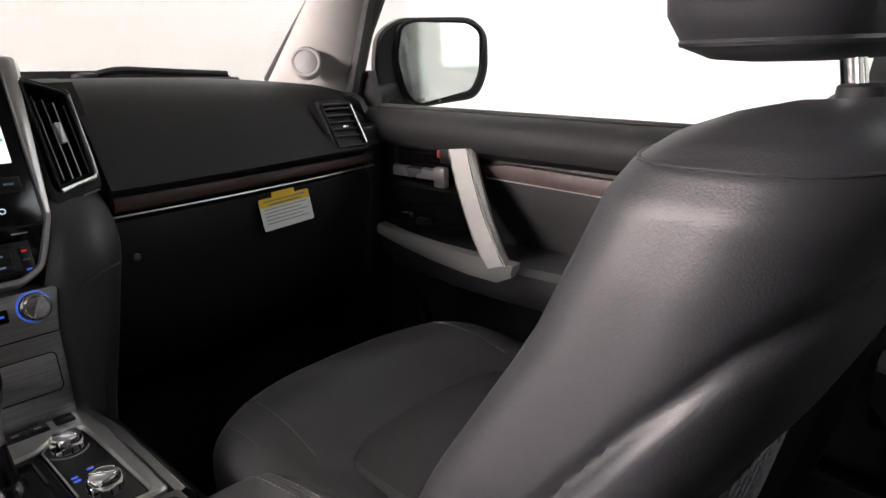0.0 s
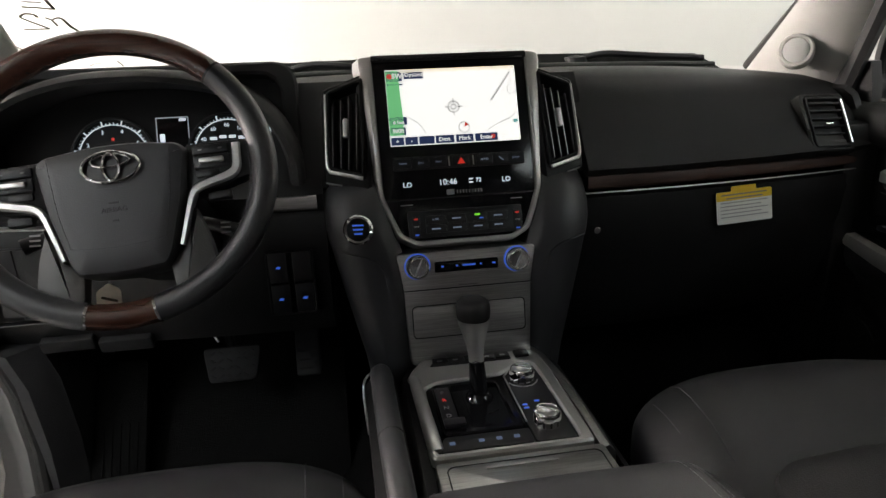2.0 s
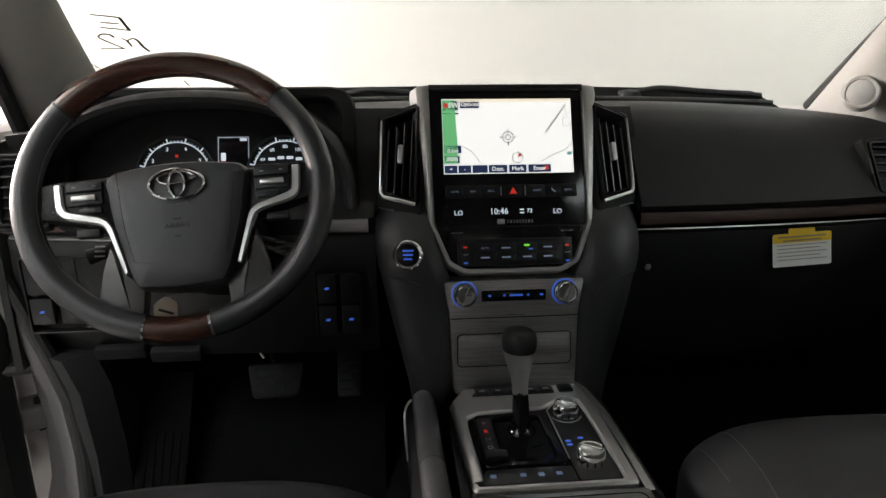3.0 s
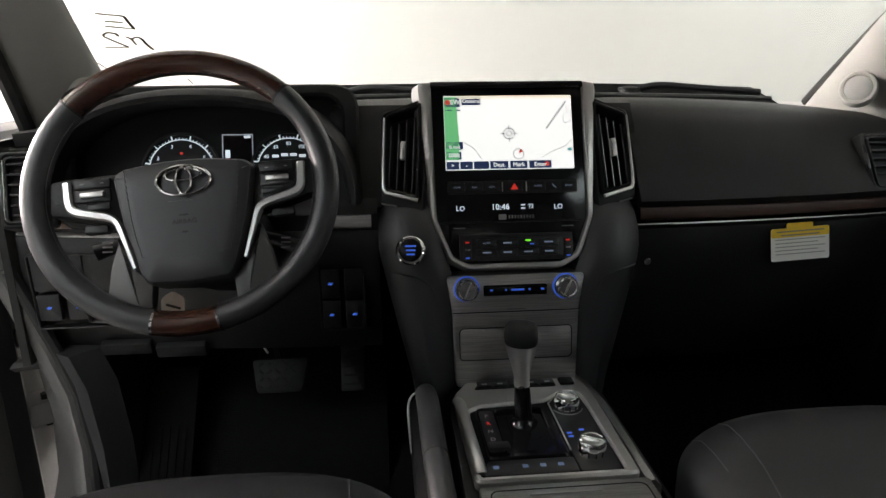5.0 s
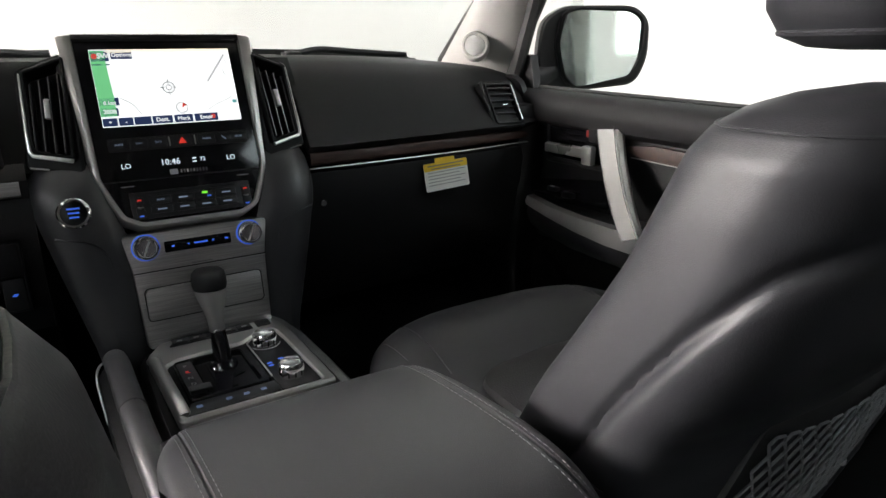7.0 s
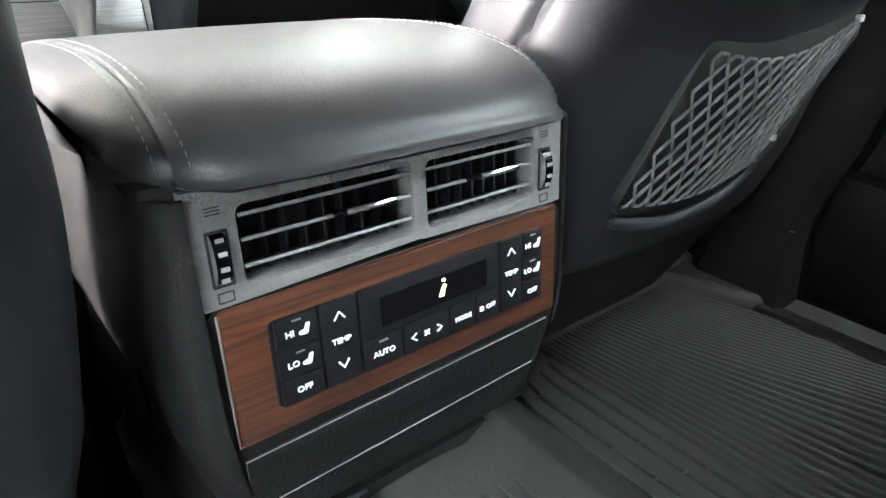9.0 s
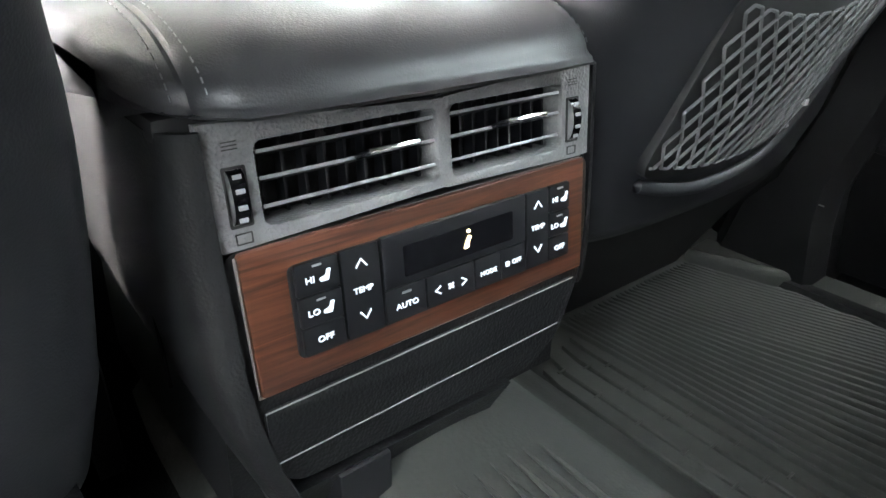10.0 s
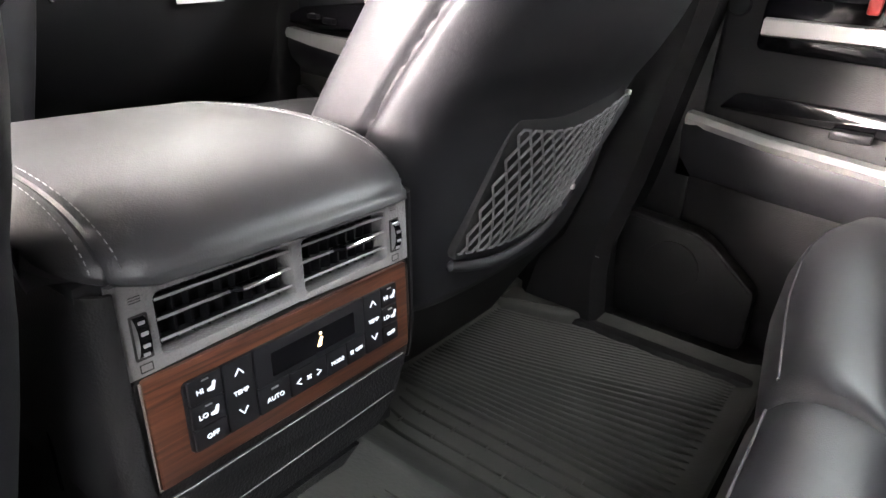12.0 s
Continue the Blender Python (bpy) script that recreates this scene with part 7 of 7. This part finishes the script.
part("lock_tab", box((0.750, 0.842, 0.744), (0.764, 0.850, 0.758), 0.002), RED_PAINT, door, "red lock tab")
part("lock_knob", box((0.746, 0.815, 0.735), (0.764, 0.840, 0.765), 0.004), BUTTON, door)
# switches
sw = part("switch_panel", plate(rounded([(0.765, 0.612), (0.775, 0.668), (0.96, 0.645), (1.035, 0.612), (0.90, 0.602)], 0.008), 0.0, 0.004, side_frame((0.742, 0, 0), 0, 1), 0.002), GLOSS, door, "gloss black switch panel")
part("switch", box((0.726, 0.905, 0.624), (0.740, 0.935, 0.634), 0.003), BUTTON, sw)
part("switch", box((0.722, 0.855, 0.618), (0.738, 0.885, 0.630), 0.003), BUTTON, sw)
part("switch_mark", box((0.7245, 0.912, 0.6345), (0.730, 0.92, 0.636)), SILVER, sw)
# lower pocket and speaker
part("speaker_pod", plate(rounded([(0.885, 0.33), (1.04, 0.31), (1.04, 0.46), (0.985, 0.478), (0.90, 0.43)], 0.03), 0.0, 0.02, side_frame((0.772, 0, 0), 0, 1), 0.008), PLASTIC, door, "black speaker cover")
part("speaker_mesh", plate(circle(0.055, 28, 0.965, 0.39), 0.02, 0.024, side_frame((0.772, 0, 0), 0, 1), 0.002), BLACK, door)
part("map_pocket", loft([[(x, y, z) for x, z in ((0.778, 0.25), (0.72, 0.26), (0.715, 0.40), (0.73, 0.405), (0.778, 0.40))] for y in (0.20, 0.50, 0.80, 0.87)]), PLASTIC, door)

# ---- door mirror ----
mir = thing("door_mirror", "black door mirror with clear glass", "mirror", (0.83, 1.08, 0.83))
MN = Matrix.Translation((0.97, 1.04, 0.90)) @ Matrix(((0.878, 0, -0.479, 0), (-0.479, 0, -0.878, 0), (0, 1, 0, 0), (0, 0, 0, 1)))
hous = rounded([(-0.150, 0.010), (-0.140, 0.075), (-0.092, 0.106), (0.074, 0.106), (0.112, 0.074), (0.114, -0.010), (0.088, -0.070), (-0.071, -0.086), (-0.125, -0.078), (-0.148, -0.045)][::-1], 0.028, 5)
lay = [(inset(hous, 0.006), 0.002), (hous, -0.004), (inset(hous, -0.002), -0.03), (inset(hous, 0.008), -0.075), (inset(hous, 0.04), -0.105)]
part("housing", loft([[MN @ Vector((u, v, w)) for u, v in p] for p, w in lay]), PLASTIC, mir, "black mirror housing")
gl = rounded([(-0.103, 0.021), (-0.091, 0.086), (-0.061, 0.096), (0.064, 0.092), (0.092, 0.074), (0.087, -0.009), (0.066, -0.050), (-0.059, -0.075), (-0.086, -0.052)][::-1], 0.014, 4)
part("bezel", ring(inset(gl, -0.008), inset(gl, -0.0005), -0.002, 0.012, MN, bev=0.003), BLACK, mir)
part("mirror_glass", plate(gl, 0.0, 0.004, MN @ shift(0, 0, 0.0085) @ Matrix.Rotation(radians(4.0), 4, "Y") @ Matrix.Rotation(radians(-1.8), 4, "X")), MIRROR, mir, "clear mirror glass", smooth=0)
part("arm", tube(curve([(0.79, 1.13, 0.835), (0.84, 1.125, 0.845), (0.90, 1.11, 0.862)], 5), 0.030, 12), PLASTIC, mir, "black mirror arm")

# ---- rear door ----
rd = thing("car_door", "closed rear door with black trim and silver strips", "car door", (0.79, -0.4, 0.20))
part("inner_panel", plate(rounded([(-1.0, 0.215), (0.105, 0.215), (0.105, 0.80), (0.06, 0.815), (-1.0, 0.80)], 0.015), -0.05, 0.0, side_frame((0.762, 0, 0), 0, 1), 0.008), PLASTIC, rd, "black grained door panel")
part("outer_skin", sheet([[(0.835 + 0.03 * math.sin(math.pi * min(1, max(0, (z + 0.2) / 1.1))), y, z) for y in np.linspace(-1.1, 0.115, 8)] for z in np.linspace(-0.2, 0.825, 10)], 0.006), BODY, rd, "silver painted outer skin")
part("belt_strip", tube([(0.852, y, 0.832) for y in np.linspace(-1.1, 0.095, 6)], 0.006, 8), CHROME, rd, "chrome belt line strip")
rw = part("window_glass", sheet([[(x, y, z) for y in np.linspace(-0.97, 0.06, 6)] for x, z in ((0.812, 0.82), (0.79, 1.0), (0.74, 1.13), (0.68, 1.24))], 0.003), GLASS, rd, "clear side window glass")
rw.visible_shadow = False
part("window_frame", tube([(0.795, 0.095, 0.82), (0.775, 0.085, 1.0), (0.70, 0.07, 1.2), (0.68, 0.06, 1.25)], 0.02, 8), SEAL, rd)
rows = []
for y, x, zt in ((0.125, 0.752, 0.556), (0.10, 0.735, 0.555), (0.0, 0.715, 0.545), (-0.15, 0.70, 0.535), (-0.40, 0.69, 0.525), (-0.95, 0.70, 0.52)):
    rows.append([(a, y, z) for a, z in ((0.764, zt + 0.002), (x, zt), (x - 0.004, zt - 0.02), (x + 0.012, zt - 0.06), (0.764, zt - 0.09))])
part("armrest", loft(rows), LEATHER, rd, "padded black armrest")
rows = []
for y, x, zt in ((0.122, 0.748, 0.567), (0.09, 0.733, 0.566), (0.0, 0.712, 0.556), (-0.15, 0.697, 0.545), (-0.40, 0.688, 0.535)):
    rows.append([(a, y, z) for a, z in ((x + 0.025, zt), (x, zt - 0.001), (x - 0.006, zt - 0.009), (x - 0.001, zt - 0.018), (x + 0.025, zt - 0.018))])
part("silver_strip", loft(rows), SILVER, rd, "satin silver armrest edge")
part("switch_tray", plate(rounded([(-0.40, 0.560), (0.085, 0.578), (0.06, 0.605), (-0.40, 0.60)], 0.01), 0.0, 0.006, side_frame((0.764, 0, 0), 0, 1), 0.003), GLOSS, rd, "gloss black switch tray")
part("switch", box((0.735, -0.12, 0.565), (0.755, -0.07, 0.578), 0.003), BUTTON, rd)
part("lever_recess", plate(rounded([(-0.26, 0.655), (0.052, 0.665), (0.052, 0.735), (-0.26, 0.735)], 0.012), 0.0, 0.005, side_frame((0.764, 0, 0), 0, 1), 0.002), GLOSS, rd, "dark lever recess")
lv = part("door_lever", loft([[(x, y, z) for x, z in ((0.75, 0.684), (0.736, 0.687), (0.736, 0.706), (0.75, 0.709))] for y in (0.045, 0.0, -0.06, -0.13)]), SILVER, rd, "satin silver door lever")
part("lock_tab", box((0.735, -0.085, 0.722), (0.755, -0.07, 0.745), 0.003), RED_PAINT, rd, "red lock tab")
part("lock_knob", box((0.733, -0.145, 0.712), (0.755, -0.09, 0.742), 0.004), SILVER, rd)
part("courtesy_knob", turned([(0.0, 0), (0.016, 0), (0.014, 0.008), (0.0, 0.009)], side_frame((0.762, 0.085, 0.722), 0, 1), 20), BLACK, rd)
pod = rounded([(0.190, 0.22), (0.185, 0.38), (0.172, 0.405), (0.06, 0.397), (0.035, 0.385), (-0.04, 0.325), (-0.04, 0.22)], 0.018)
part("speaker_pod", plate(list(reversed(pod)), 0.0, 0.022, side_frame((0.745, 0, 0), 0, 1), 0.008), PLASTIC, rd, "black speaker cover with raised rim")
part("pod_rim", tube([(0.721, u, v) for u, v in ((0.172, 0.400), (0.06, 0.392), (0.035, 0.380), (-0.035, 0.323))], 0.004, 8), PLASTIC, rd)
part("speaker_mesh", plate(circle(0.045, 28, 0.09, 0.325), 0.0, 0.003, side_frame((0.7225, 0, 0), 0, 1), 0.001), PLASTIC, rd)

# ---- driver's door opening and open door ----
jamb = thing("door_jamb", "silver painted body jamb beside the driver footwell", "door jamb", (-0.78, 1.0, 0.2), kind="structure")
rows = []
for z, x, y in ((0.66, -0.800, 1.02), (0.60, -0.778, 1.02), (0.52, -0.750, 1.02), (0.44, -0.728, 1.02), (0.34, -0.718, 1.015), (0.24, -0.716, 1.0), (0.17, -0.722, 0.96)):
    rows.append([(x - 0.10, y + 0.10, z), (x - 0.035, y + 0.01, z), (x - 0.018, y - 0.010, z), (x, y - 0.014, z), (x + 0.012, y - 0.006, z), (x + 0.014, y + 0.10, z)])
part("painted_edge", loft(rows), BODY, jamb)
part("seal", tube([(x + 0.017, y - 0.010, z) for z, x, y in ((0.66, -0.800, 1.02), (0.60, -0.778, 1.02), (0.52, -0.750, 1.02), (0.44, -0.728, 1.02), (0.34, -0.718, 1.015), (0.24, -0.716, 1.0), (0.17, -0.722, 0.96))], 0.010, 8), SEAL, jamb, "black rubber door seal")
part("kick_panel", loft([[(x, y, z) for x, y in ((-0.700 - d, 1.0), (-0.675 - d, 0.985), (-0.640 - d, 1.02), (-0.632 - d, 1.28), (-0.74, 1.28))] for z, d in ((0.20, 0.0), (0.35, 0.0), (0.46, 0.01), (0.52, 0.03))]), KICK, jamb, "black kick panel")

od = thing("car_door", "driver door standing open with dark trim", "car door", (-0.86, 1.08, 0.2))
OM = Matrix.Translation((-0.85, 1.05, 0)) @ Matrix.Rotation(radians(-52), 4, "Z")
def open_box(name, a, b, material, parent, bev=0.01, label=""):
    return part(name, box(a, b, bev, m=OM), material, parent, label)


open_box("inner_panel", (-0.04, -1.0, -0.10), (0.0, 0.03, 0.82), PLASTIC, od, 0.012, "black door panel")
open_box("outer_skin", (-0.10, -1.03, -0.18), (-0.045, 0.02, 0.82), BODY, od, 0.012, "silver painted skin")
open_box("armrest", (0.0, -0.95, 0.53), (0.09, -0.2, 0.60), LEATHER, od, 0.02)
open_box("edge_flange", (-0.085, -0.055, 0.0), (0.0, 0.0, 0.80), BODY, od, 0.006, "silver painted door edge")
for z in (0.34, 0.60):
    hg = part("hinge", box((-0.075, -0.01, z), (-0.01, 0.075, z + 0.045), 0.006, m=OM), BODY, od, "painted door hinge")
    part("pin", tube([OM @ Vector((-0.03, 0.06, z - 0.008)), OM @ Vector((-0.03, 0.06, z + 0.055))], 0.007, 10), BLACK, hg)
part("check_strap", tube([OM @ Vector((-0.04, -0.05, 0.47)), Vector((-0.80, 1.08, 0.47))], 0.012, 8), SEAL, od, "black door check strap")
part("cable_boot", tube(curve([OM @ Vector((-0.04, -0.02, 0.53)), Vector((-0.87, 1.10, 0.50)), Vector((-0.80, 1.09, 0.53))], 6), 0.016, 10), SEAL, od)

# added block that keeps the bright booth from showing behind the hinges
solid("hinge_gap_block", box((-0.96, 1.075, -0.20), (-0.87, 1.62, 0.86), 0.02), BODY, "plain painted block added to close the bright gap behind the hinges", "fender", "structure")
# right footwell side
solid("kick_panel", box((0.70, 1.0, FLOOR), (0.77, 1.30, 0.80), 0.01), PLASTIC, "black kick panel beside the passenger footwell", "trim", "structure")
# ---- pen marks on the windshield ----
pen = thing("pen_writing", "brown hand drawn pen strokes on the windshield", "writing", tuple(on_screen(-0.55, 0.35)))


def pen_stroke(pts, r=0.0030):
    line = curve([(a, b, 0) for a, b in pts], 5)
    part("stroke", tube([on_screen(p.x, p.y) + Vector((0, -0.004, -0.005)) for p in line], r, 5, flat=0.35), PEN, pen)


# the letters run backwards, being written from outside
pen_stroke([(-0.649, 0.381), (-0.631, 0.377), (-0.610, 0.373)])
pen_stroke([(-0.610, 0.373), (-0.607, 0.350), (-0.604, 0.329)])
pen_stroke([(-0.641, 0.355), (-0.627, 0.353), (-0.615, 0.351)])
pen_stroke([(-0.645, 0.338), (-0.624, 0.334), (-0.604, 0.329)])
pen_stroke([(-0.655, 0.307), (-0.647, 0.316), (-0.635, 0.312), (-0.634, 0.304)])
pen_stroke([(-0.656, 0.304), (-0.645, 0.288), (-0.626, 0.265)])
pen_stroke([(-0.662, 0.263), (-0.643, 0.264), (-0.626, 0.264)])
pen_stroke([(-0.623, 0.301), (-0.616, 0.293), (-0.613, 0.274)])
pen_stroke([(-0.616, 0.293), (-0.606, 0.301), (-0.600, 0.295)])
pen_stroke([(-0.600, 0.295), (-0.596, 0.273), (-0.589, 0.255)])
pen_stroke([(-0.710, 0.212), (-0.689, 0.207), (-0.674, 0.175)])
pen_stroke([(-0.710, 0.210), (-0.701, 0.177), (-0.694, 0.142)])
pen_stroke([(-0.658, 0.175), (-0.653, 0.190), (-0.642, 0.198), (-0.631, 0.195)])
pen_stroke([(-0.602, 0.124), (-0.588, 0.133), (-0.576, 0.126)], 0.0017)
pen_stroke([(-0.555, 0.140), (-0.552, 0.128), (-0.549, 0.118)], 0.0017)
